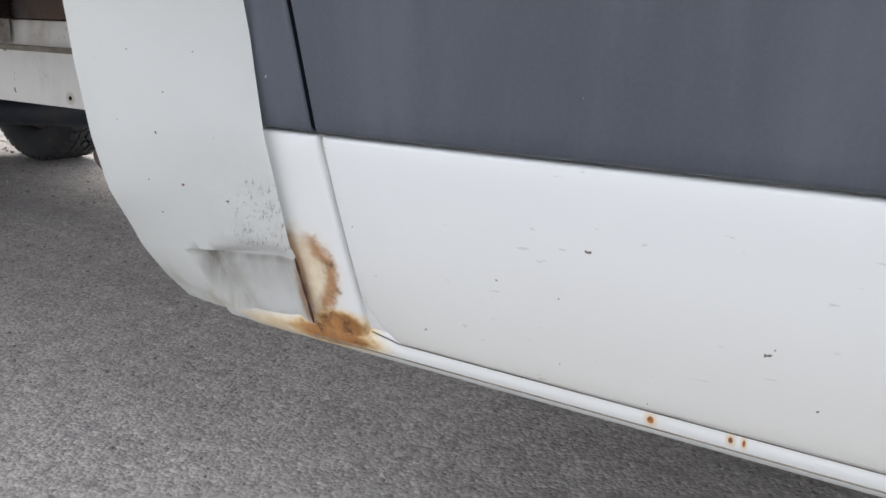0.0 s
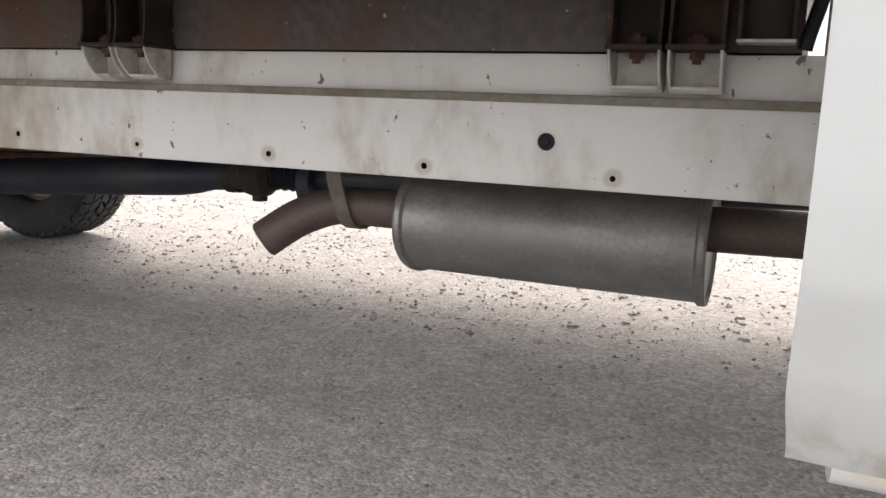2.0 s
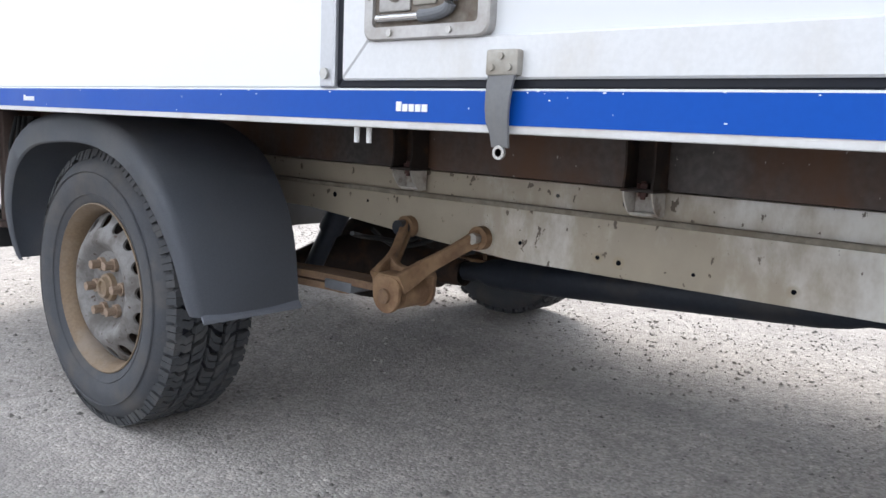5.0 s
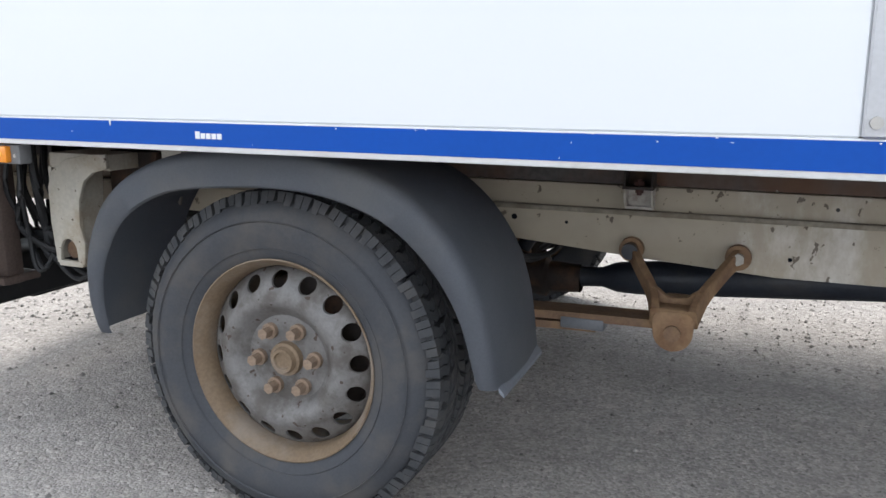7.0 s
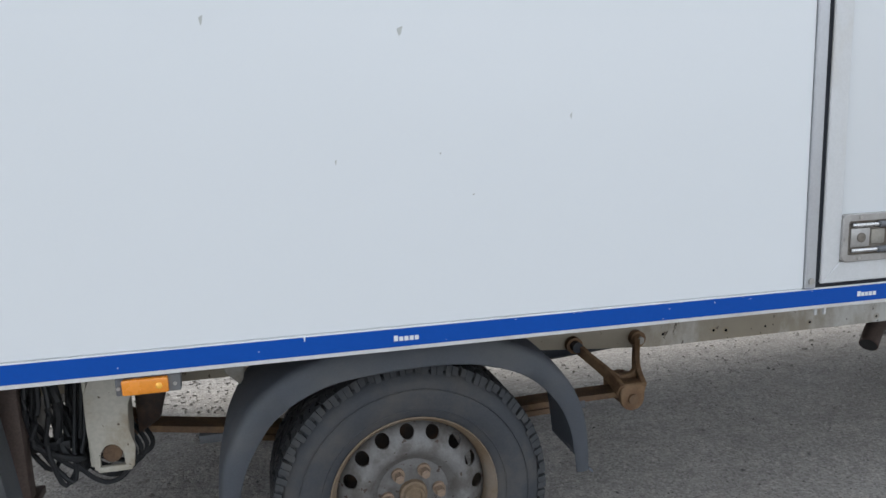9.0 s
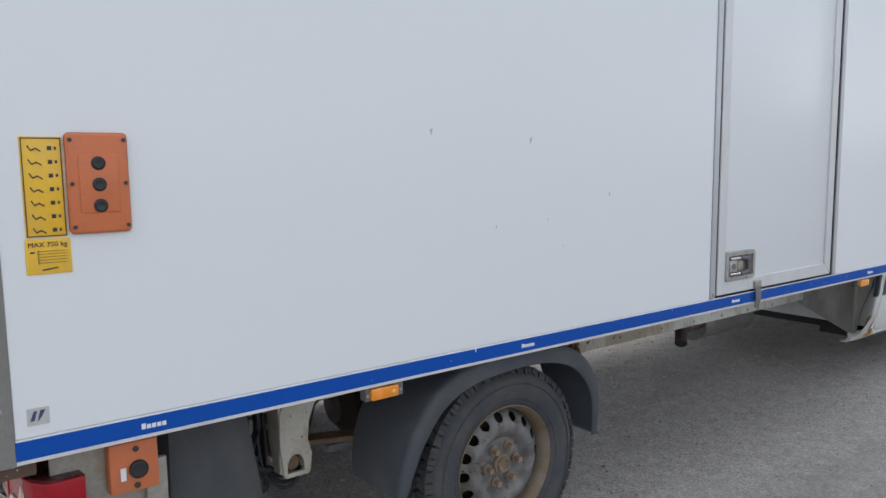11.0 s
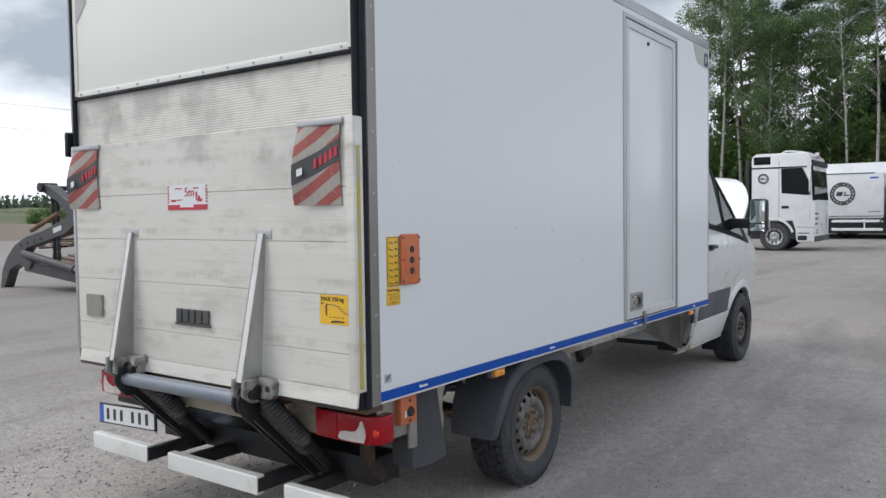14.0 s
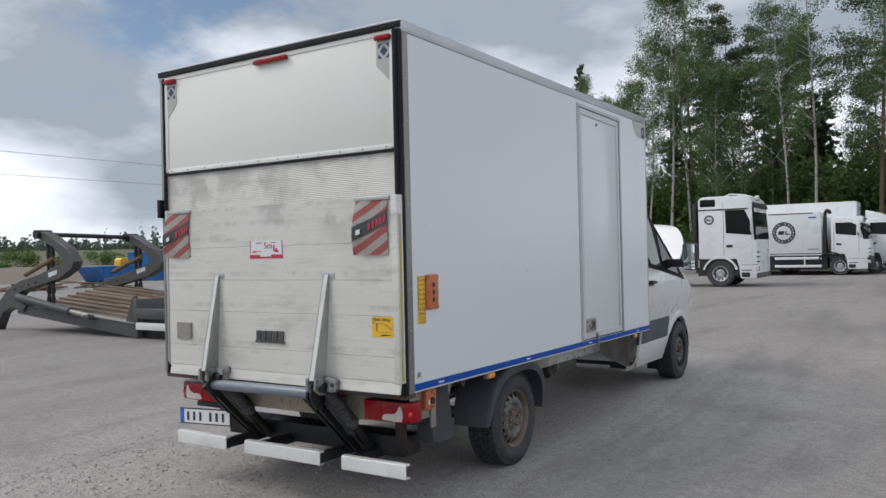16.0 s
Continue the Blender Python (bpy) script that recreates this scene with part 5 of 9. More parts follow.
def shackle(yo, s):
    """A forked casting that hangs the spring's end from two bolts on the rail. yo: the rail's face."""
    def Y(d):
        return yo + s * d
    bm = B()
    for x, e in ((0.823, 1), (0.607, -1)):
        line = smooth_line([(x, Y(0.012), 0.553), (x - e * 0.008, Y(0.030), 0.546), (x - e * 0.030, Y(0.070), 0.522), (0.717 + e * 0.052, Y(0.120), 0.494), (0.717 + e * 0.040, Y(0.160), 0.472), (0.717 + e * 0.036, Y(0.186), 0.458)], 4)
        rings = []
        for q, p in enumerate(line):
            f = q / (len(line) - 1)
            P = Vector(p)
            d = (Vector(line[min(q + 1, len(line) - 1)]) - Vector(line[max(q - 1, 0)])).normalized()
            u = (Vector((0, 0, 1)) - d * d.z).normalized()
            v = d.cross(u)
            hh, ww = 0.022 - 0.007 * math.sin(math.pi * min(1, f * 1.25)), 0.0085
            rings.append([bm.verts.new(P + u * hh * a + v * ww * b) for a, b in ((-1, -0.7), (-0.85, -1), (0.85, -1), (1, -0.7), (1, 0.7), (0.85, 1), (-0.85, 1), (-1, 0.7))])
        for a, b in zip(rings, rings[1:]):
            for k_ in range(8):
                bm.faces.new((a[k_], a[(k_ + 1) % 8], b[(k_ + 1) % 8], b[k_]))
        bm.faces.new(rings[0])
        bm.faces.new(rings[-1][::-1])
        cyl(bm, (x, Y(0.002), 0.553), (x, Y(0.022), 0.553), 0.026, seg=20)
        # flange along the arm's lower edge
        low = [(px - e * 0.010, py, pz - 0.013) for px, py, pz in line[3:]]
        tube(bm, low, 0.0065, 8)
    def cheek(d, top):
        foot_ = [(0.717 + 0.038 * math.cos(a), 0.430 + 0.038 * math.sin(a)) for a in [math.pi + math.pi * q / 12 for q in range(13)]]
        prism(bm, foot_ + [(0.757, top - 0.012), (0.748, top), (0.732, top + 0.003), (0.702, top + 0.003), (0.686, top), (0.677, top - 0.012)], "y", min(Y(d - 0.007), Y(d + 0.007)), max(Y(d - 0.007), Y(d + 0.007)), 0.004, 2)
    cheek(0.078, 0.478)
    cheek(0.186, 0.470)
    # bridge between the arms, with a scooped top
    prism(bm, [(0.664, 0.500), (0.672, 0.508), (0.684, 0.500), (0.698, 0.489), (0.717, 0.486), (0.736, 0.489), (0.750, 0.500), (0.762, 0.508), (0.770, 0.500), (0.758, 0.468), (0.676, 0.468)], "y", min(Y(0.122), Y(0.142)), max(Y(0.122), Y(0.142)), 0.004, 2)
    prism(bm, [(0.676, Y(0.075)), (0.758, Y(0.075)), (0.752, Y(0.19)), (0.682, Y(0.19))], "z", 0.464, 0.476, 0.004, 2)
    sh = tpart("spring_shackle", bm, M_CASTING, truck, "rusty tan cast spring shackle")
    for x, z, a, b, r, n in ((0.823, 0.553, 0.022, 0.040, 0.013, 6), (0.607, 0.553, 0.022, 0.046, 0.017, 16), (0.717, 0.430, 0.190, 0.200, 0.016, 16)):
        cyl(bm := B(), (x, Y(a), z), (x, Y(b), z), r, seg=n)
        if x < 0.7:
            tpart("bolt", bm, M_SHAFT, sh, "dark capped bolt")
        else:
            tpart("bolt", bm, M_STEEL if x > 0.8 else M_RUST, sh, "dusty bolt head")


def hanger(yo, s):
    """A pale cast hanger behind the wheel, with an arched cut-out at its foot."""
    y0, y1 = sorted((yo + s * 0.290, yo + s * 0.302))
    arch = [(-0.703 + 0.027 * math.cos(a), 0.488 + 0.036 * math.sin(a)) for a in [math.pi - i * math.pi / 8 for i in range(9)]]
    pts = [(-0.744, 0.462), (-0.730, 0.460)] + arch + [(-0.676, 0.460), (-0.655, 0.462), (-0.648, 0.515), (-0.660, 0.56), (-0.655, 0.62), (-0.635, 0.668), (-0.605, 0.69), (-0.560, 0.70), (-0.562, 0.735), (-0.62, 0.732), (-0.69, 0.718), (-0.735, 0.69), (-0.752, 0.65), (-0.753, 0.56)]
    bm = prism(B(), pts, "y", y0, y1, 0.003, 2)
    box(bm, -0.738, -0.660, y0 - 0.001, y1 + 0.001, 0.455, 0.470, 0.003)
    for x0, x1 in ((-0.753, -0.743), (-0.668, -0.658)):
        prism(bm, [(yo + s * 0.215, 0.70), (yo + s * 0.296, 0.70), (yo + s * 0.296, 0.47), (yo + s * 0.255, 0.468), (yo + s * 0.225, 0.56)], "x", x0, x1, 0.002)
    box(bm, -0.75, -0.56, *sorted((yo, yo + s * 0.292)), 0.695, 0.733, 0.004)
    hg = tpart("spring_hanger", bm, M_HANGER, truck, "cream-white cast spring hanger")
    cyl(bm := B(), (-0.705, yo + s * 0.06, 0.494), (-0.705, yo + s * 0.283, 0.494), 0.022, seg=16)
    tpart("hanger_bush", bm, M_RUST, hg, "rusty spring bush")
    # Added dark plate stands in for the shade behind the hanger.
    prism(bm := B(), [(-0.655, 0.735), (-0.50, 0.735), (-0.52, 0.66), (-0.575, 0.625), (-0.60, 0.535), (-0.655, 0.50)], "y", *sorted((yo + s * 0.16, yo + s * 0.20)), 0.006, 2)
    tpart("hanger_shade", bm, M_DARKRUST, hg, "added dark plate painting in shade behind the hanger")


for yo, s in ((0.590, -1), (W - 0.590, 1)):
    spring(yo + s * 0.125, s)
    shackle(yo, s)
    hanger(yo, s)

# shock absorber and small bracket before the wheel, brake hoses behind
for y in (0.70, W - 0.70):
    cyl(bm := B(), (0.12, y, 0.36), (0.28, y, 0.62), 0.026, seg=16)
    cyl(bm, (0.20, y, 0.49), (0.30, y, 0.655), 0.034, seg=16)
    tpart("shock_absorber", bm, M_SHAFT, truck, "dark shock absorber")
bm = prism(B(), [(-0.435, 0.77), (-0.375, 0.77), (-0.375, 0.70), (-0.39, 0.62), (-0.43, 0.66)], "y", 0.33, 0.338, 0.001)
cyl(bm, (-0.41, 0.325, 0.72), (-0.41, 0.345, 0.72), 0.012, seg=8)
tpart("fender_stay", bm, M_STEEL, truck, "grey steel mudguard stay")


def hoses():
    rng = random.Random(5)
    bm = B()
    for i in range(9):
        x0 = -0.88 + rng.uniform(-0.03, 0.05)
        y0 = 0.34 + rng.uniform(-0.05, 0.08)
        pts = [(x0, y0, 0.76), (x0 + rng.uniform(-.02, .03), y0 - 0.02, 0.64), (x0 + rng.uniform(-.03, .05), y0 + rng.uniform(-.03, .03), 0.54),
               (x0 + 0.03 + rng.uniform(0, .05), y0, 0.45 + rng.uniform(-.02, .04)), (x0 + 0.07, y0 + 0.05, 0.52), (x0 + 0.08, y0 + 0.10, 0.68)]
        tpart("hydraulic_hose", tube(B(), smooth_line(pts, 5), rng.choice((0.006, 0.008, 0.011)), 7), M_BLACK, truck, "black hydraulic hose")
    for i in range(4):
        x0, y0 = -0.745 + 0.012 * i, 0.325 + 0.018 * i
        pts = [(x0 - 0.11, y0 + 0.05, 0.60), (x0 - 0.05, y0, 0.48), (x0 + 0.005, y0, 0.418 + 0.009 * i), (x0 + 0.055, y0, 0.425 + 0.008 * i), (x0 + 0.085, y0 + 0.02, 0.475), (x0 + 0.050, y0 + 0.05, 0.53)]
        tpart("hydraulic_hose", tube(B(), smooth_line(pts, 6), 0.006, 7), M_BLACK, truck, "black looped hydraulic hose")
    box(bm, -0.90, -0.80, 0.33, 0.37, 0.505, 0.53, 0.006)
    tpart("hose_clamp", bm, M_BLACK, truck)
    for i in range(5):
        y0 = 0.75 + 0.12 * i
        bm = tube(B(), smooth_line([(0.33 + rng.uniform(-.05, .05), y0 - 0.1, 0.50), (0.30, y0, 0.45 + rng.uniform(-.02, .03)), (0.36, y0 + 0.12, 0.47), (0.4, y0 + 0.2, 0.55)], 5), 0.007, 7)
        tpart("brake_hose", bm, M_BLACK, truck, "black brake hose above the axle")


hoses()

# ---- wheels ----
R = 0.343             # tyre radius, 15 inch rims
G = 0.018             # level of the yard under the near wheels
HUB = G + R - 0.003


def fifteen(bm):
    """Draws the wheel's radii in to the smaller rim size."""
    for v in bm.verts:
        r = math.hypot(v.co.x, v.co.z)
        if r > 1e-6:
            k = (r * 0.94 if r <= 0.2225 else r - 0.0133) / r
            v.co.x, v.co.z = v.co.x * k, v.co.z * k
    return bm


def wheel_meshes():
    """Disc, tyre, bolts and cap round the origin, with the outer side towards -y."""
    # rim barrel and flange
    bm = lathe(B(), [(0.200, 0.17), (0.205, 0.10), (0.1995, 0.06), (0.1995, 0.045), (0.202, 0.032), (0.206, 0.016), (0.214, 0.006), (0.220, -0.004), (0.2225, -0.003), (0.2225, 0.006), (0.216, 0.014),
                      (0.208, 0.03), (0.208, 0.17), (0.200, 0.17)], seg=64)
    rim = solid("rim", fifteen(bm), M_RIM)
    # dished disc with a ring of oval holes
    def dish(r):
        prof = ((0.0, 0.020), (0.030, 0.020), (0.034, 0.030), (0.095, 0.030), (0.108, 0.018), (0.122, 0.006), (0.140, 0.004), (0.152, 0.010), (0.182, 0.032), (0.198, 0.046), (0.205, 0.050))
        for (r0, a0), (r1, a1) in zip(prof, prof[1:]):
            if r <= r1:
                return a0 + (a1 - a0) * (r - r0) / (r1 - r0)
        return prof[-1][1]
    bm = B()
    radii = [0.034, 0.05, 0.075, 0.095, 0.102, 0.108, 0.115, 0.122, 0.132, 0.142, 0.1520]
    rings = [[bm.verts.new((r * math.cos(2 * math.pi * i / 128), dish(r), r * math.sin(2 * math.pi * i / 128))) for i in range(128)] for r in radii]
    for a, b in zip(rings, rings[1:]):
        for i in range(128):
            bm.faces.new((a[i], a[(i + 1) % 128], b[(i + 1) % 128], b[i]))
    r_in, r_out, n = 0.1520, 0.1980, 16
    for h in range(n):
        a0, a1 = 2 * math.pi * h / n, 2 * math.pi * (h + 1) / n
        am, rm = (a0 + a1) / 2, 0.1735
        edge = [(a0 + (a1 - a0) * i / 8, r_in) for i in range(9)] + [(a1, r_in + (r_out - r_in) * i / 4) for i in range(1, 5)] + \
               [(a1 - (a1 - a0) * i / 8, r_out) for i in range(1, 9)] + [(a0, r_out - (r_out - r_in) * i / 4) for i in range(1, 4)]
        hole = []
        for ang, r in edge:
            t = math.atan2((r - rm), (ang - am) * rm)
            hole.append((am + 0.0190 * math.cos(t) / rm, rm + 0.0172 * math.sin(t)))
        ev = [bm.verts.new((r * math.cos(a), dish(r), r * math.sin(a))) for a, r in edge]
        hv = [bm.verts.new((r * math.cos(a), dish(r), r * math.sin(a))) for a, r in hole]
        hb = [bm.verts.new((r * math.cos(a), dish(r) + 0.006, r * math.sin(a))) for a, r in hole]
        for i in range(len(ev)):
            j = (i + 1) % len(ev)
            bm.faces.new((ev[i], ev[j], hv[j], hv[i]))
            bm.faces.new((hv[i], hv[j], hb[j], hb[i]))
    lathe(bm, [(0.1980, dish(0.1980)), (0.2000, 0.054), (0.2010, 0.070)], seg=128)
    bmesh.ops.remove_doubles(bm, verts=bm.verts, dist=0.0004)
    disc = solid("disc", fifteen(bm), M_DISC, 40)
    # brake drum behind the holes
    drum = solid("brake_drum", lathe(B(), [(0.0, 0.085), (0.150, 0.085), (0.160, 0.09), (0.160, 0.16), (0.0, 0.16)], seg=40), M_DARKRUST)
    cap = solid("hub_cap", lathe(B(), [(0.0, 0.012), (0.016, 0.012), (0.018, 0.006), (0.024, 0.006), (0.028, 0.016), (0.034, 0.018), (0.036, 0.032)], seg=32), M_RIM)
    bm = B()
    cyl(bm, (0, -0.002, 0), (0, 0.026, 0), 0.0115, seg=6)
    cyl(bm, (0, 0.020, 0), (0, 0.030, 0), 0.0165, seg=16)
    nut = solid("wheel_bolt", bm, M_NUT)
    # tyre body, then tread blocks
    bm = lathe(B(), [(0.212, 0.150), (0.214, 0.010), (0.222, 0.0), (0.236, -0.006), (0.262, -0.017), (0.290, -0.0185), (0.312, -0.012), (0.330, 0.000), (0.338, 0.014), (0.340, 0.045), (0.341, 0.1085),
                      (0.340, 0.172), (0.338, 0.203), (0.330, 0.217), (0.30, 0.2355), (0.262, 0.235), (0.222, 0.217), (0.212, 0.205), (0.212, 0.150)], seg=96)
    for r, a in ((0.298, -0.0192), (0.244, -0.0105)):
        lathe(bm, [(r - 0.002, a + 0.001), (r, a - 0.0012), (r + 0.002, a + 0.001)], seg=96)
    tyre = solid("tyre", fifteen(bm), M_TYRE, 50)
    bm = B()
    rng = random.Random(3)
    nb = 42
    def lump(cells):
        """One rubber block: an uneven polygon of (angle, place along the axle), pushed out from the carcass."""
        top = 0.357 + rng.uniform(-0.0008, 0.0004)
        lo, hi = [], []
        for ang, a in cells:
            drop = 0.006 if a < 0.018 or a > 0.199 else 0.0
            lo.append(bm.verts.new((0.336 * math.cos(ang), a, 0.336 * math.sin(ang))))
            hi.append(bm.verts.new(((top - drop) * math.cos(ang), a, (top - drop) * math.sin(ang))))
        m = len(lo)
        bm.faces.new(hi)
        for i in range(m):
            bm.faces.new((lo[i], lo[(i + 1) % m], hi[(i + 1) % m], hi[i]))
    w = 2 * math.pi / nb
    def edge(row, i, g):
        """The wavy cross groove before block i of a row, at g of the row's width."""
        wob = math.sin(i * 12.9898 + row * 78.233) * 0.10
        bend = {0: 0.10, 1: 0.55, 2: -0.50, 3: 0.55, 4: -0.12}[row]
        return (i + (0.0, 0.35, 0.8, 0.2, 0.6)[row] + wob + bend * (g - 0.5) + 0.10 * math.sin(6.3 * g + row)) * w
    lines = (0.010, 0.051, 0.087, 0.129, 0.166, 0.207)
    for row in range(5):
        a0, a1 = lines[row] + (0.0042 if row else 0), lines[row + 1] - (0.0042 if row < 4 else 0)
        for i in range(nb):
            for h in (0, 1):
                def at(e, g):
                    l, r_ = edge(row, i, g) + 0.12 * w, edge(row, i + 1, g) - 0.12 * w
                    zig = 0.05 * math.sin(g * 14)
                    cut_ = l + (r_ - l) * (0.5 + zig)
                    lo_, hi_ = (l, cut_ - 0.032 * w) if h == 0 else (cut_ + 0.032 * w, r_)
                    jog = 0.004 * math.sin(i * 5.1 + row * 2.3 + g * 3)
                    return (lo_ + (hi_ - lo_) * e, a0 + (a1 - a0) * g + (jog if 0 < g < 1 else 0.5 * jog * (1 if row not in (0, 4) else 0)))
                lump([at(0, 0), at(1, 0), at(1, 0.3), at(1, 0.65), at(1, 1), at(0, 1), at(0, 0.65), at(0, 0.3)])
    nb = 54
    for i in range(nb):
        for h, (g0, g1) in enumerate(((-0.42, -0.03), (0.01, 0.36))):
            ang, low = 2 * math.pi * i / nb, 0.329 + 0.006 * ((i * 7 + h) % 3 == 0)
            vs = [bm.verts.new((r * math.cos(ang + g * 2 * math.pi / nb), a + o, r * math.sin(ang + g * 2 * math.pi / nb)))
                  for o in (0.0, 0.016) for r, a in ((low, -0.0042), (0.3535, 0.006)) for g in (g0, g1)]
            for q in ((0, 1, 3, 2), (4, 6, 7, 5), (0, 4, 5, 1), (2, 3, 7, 6), (0, 2, 6, 4), (1, 5, 7, 3)):
                bm.faces.new([vs[k] for k in q])
    # Darker rubber under the blocks; shade in the grooves is put into its colour.
    groove = solid("tread_groove", fifteen(lathe(B(), [(0.3375, 0.012), (0.3405, 0.045), (0.3415, 0.1085), (0.3405, 0.172), (0.3375, 0.205), (0.335, 0.205), (0.335, 0.012), (0.3375, 0.012)], seg=96)), M_RUBBER)
    tread = solid("tread_block", fifteen(bm), M_TREAD, 25)
    return disc, rim, drum, cap, nut, tyre, tread, groove


WHEEL = wheel_meshes()


DARK = [me.copy() for me in (WHEEL[0], WHEEL[1], WHEEL[3])]
for me, mat_ in zip(DARK, (M_MACHINEGREY, M_DARKRUST, M_DARKRUST)):
    me.materials[0] = mat_


def wheel(parent, m, spin=0.0, label="grey steel wheel with tan rusty rim and worn tyre", dark=False):
    disc, rim, drum, cap, nut, tyre, tread, groove = WHEEL
    if dark:
        disc, rim, cap = DARK
    w = new("wheel", disc)
    w.parent = parent
    w.matrix_basis = m @ pose(0, 0, 0, 0, spin, 0)
    w["label"] = label
    for name, me in (("rim", rim), ("brake_drum", drum), ("hub_cap", cap), ("tyre", tyre), ("tread_block", tread), ("tread_groove", groove)):
        o = new(name, me)
        o.parent = w
    for i in range(6):
        o = new("wheel_bolt", nut)
        o.parent = w
        a = radians(60 * i + 12)
        o.location = (0.065 * math.cos(a), 0, 0.065 * math.sin(a))
    return w


WY = 0.132
wheel(truck, pose(0, WY, HUB), 8)
wheel(truck, pose(0, W - WY, HUB + 0.038, 0, 0, 180), 40)
wheel(truck, pose(4.325, WY + 0.02, HUB), 25, "dark dusty front wheel with worn tyre", True)
wheel(truck, pose(4.325, W - WY - 0.02, HUB, 0, 0, 180), 10, "dark dusty front wheel with worn tyre", True)

# rear mudguards
def mudguard(y0, s):
    prof = smooth_line([(-0.455, 0.370, 0), (-0.452, 0.46, 0), (-0.425, 0.565, 0), (-0.355, 0.675, 0), (-0.235, 0.748, 0), (-0.08, 0.778, 0), (0.07, 0.782, 0), (0.20, 0.760, 0), (0.315, 0.705, 0), (0.395, 0.615, 0), (0.437, 0.51, 0), (0.455, 0.372, 0)], 6)
    if s < 0:
        prof = prof[:-10]
    c = (0.0, 0.355)
    rows = []
    for x, z, _ in prof:
        d = Vector((c[0] - x, c[1] - z)).normalized()
        f = (len(rows) + 0.5) / len(prof)
        rim_in = 0.036 + 0.036 * math.sin(math.pi * f)
        e = y0 + s * (0.058 * abs(2 * f - 1) ** 3 if s > 0 else 0.0)   # the outer edge draws in towards both feet
        inner = y0 + s * 0.320
        rows.append([(x + d.x * rim_in, e + s * 0.006, z + d.y * rim_in), (x + d.x * (rim_in - 0.004), e + s * 0.001, z + d.y * (rim_in - 0.004)), (x + d.x * 0.020, e, z + d.y * 0.020),
                     (x + d.x * 0.010, e + s * 0.003, z + d.y * 0.010), (x + d.x * 0.003, e + s * 0.010, z + d.y * 0.003), (x, e + s * 0.022, z), (x - d.x * 0.004, e + s * 0.06, z - d.y * 0.004),
                     (x - d.x * 0.006, e + s * 0.16, z - d.y * 0.006), (x, inner, z)])
    bm = grid(B(), rows)
    bmesh.ops.solidify(bm, geom=bm.faces, thickness=0.004)
    mg = tpart("mudguard", bm, M_FENDER, truck, "dusty dark grey plastic mudguard", angle=50)
    # flared foot at the front edge
    if s < 0:
        return
    foot = [[(0.455 + 0.010 * f, y0 + s * yy, 0.377 - 0.010 * f) for yy in (0.064, 0.11, 0.2, 0.320)] for f in (0, 1)]
    tpart("foot_lip", grid(B(), foot, (0.0, 0, -0.008)), M_FENDER, mg)


mudguard(0.062, 1)
mudguard(W - 0.062, -1)

# ---- rear door, tail lift ----
XD = XR - 0.012       # outer face of the upper rear door
up = tpart("rear_door", box(B(), XD, XD + 0.035, 0.058, W - 0.045, 2.190, 2.862, 0.003), M_REARDOOR, truck, "cream-white upper rear door, closed")
bm = B()
for y0, y1, z0, z1 in ((0.046, 0.085, 2.190, 2.868), (W - 0.085, W - 0.046, 2.190, 2.868), (0.085, W - 0.085, 2.840, 2.868), (0.085, W - 0.085, 2.182, 2.212)):
    box(bm, XD - 0.006, XD + 0.003, y0, y1, z0, z1, 0.002)
tpart("door_edging", bm, M_REARDOOR, up, "cream-white riveted door edging")
for i in range(12):
    y = 0.12 + i * (W - 0.24) / 11
    cyl(bm := B(), (XD - 0.010, y, 2.197), (XD - 0.004, y, 2.197), 0.006, seg=8)
    tpart("rivet", bm, M_BOLT, up)
tpart("header", box(B(), XR - 0.03, XR + 0.02, 0.0, W, 2.870, 2.902, 0.004), M_RUBBER, truck, "black rubber roof header")
tpart("header_cap", box(B(), XR - 0.035, XR + 0.02, -0.004, W + 0.004, 2.902, 2.914, 0.004), M_PANEL, truck)
tpart("drip_edge", box(B(), XD - 0.012, XD + 0.02, 0.05, W - 0.045, 2.168, 2.184, 0.004), M_RUBBER, up)
for y in (0.125, W - 0.125):
    lamp = tpart("upper_tail_lamp", box(B(), XD - 0.030, XD, y - 0.055, y + 0.055, 2.812, 2.842, 0.008, 3), M_REDLENS, truck, "dark red upper tail lamp")
    s = -1 if y < 1 else 1
    badge = tpart("corner_badge", prism(B(), [(y - 0.055, 2.810), (y + 0.055, 2.810), (y + 0.055, 2.63 if s > 0 else 2.67), (y + s * 0.055, 2.56), (y - s * 0.055, 2.67)][:5] if s > 0 else
                        [(y - 0.055, 2.810), (y - 0.055, 2.56), (y + 0.055, 2.67), (y + 0.055, 2.810)], "x", XD - 0.0035, XD), M_GREYPRINT, up, "grey badge with navy print")
    bm = B()
    for e in (-1, 1):
        for f in (-1, 1):
            prism(bm, [(y + e * 0.040, 2.752 + f * 0.043), (y + e * 0.012, 2.752 + f * 0.043), (y + e * 0.040, 2.752 + f * 0.014)], "x", XD - 0.005, XD - 0.003)
    prism(bm, [(y, 2.782), (y + 0.028, 2.752), (y, 2.722), (y - 0.028, 2.752)], "x", XD - 0.005, XD - 0.003)
    tpart("print", bm, M_BLUEINK, badge)
tpart("third_brake_lamp", box(B(), XD - 0.032, XD, 0.875, 1.165, 2.818, 2.846, 0.009, 3), M_REDLENS, truck, "long red brake lamp under the roof edge")
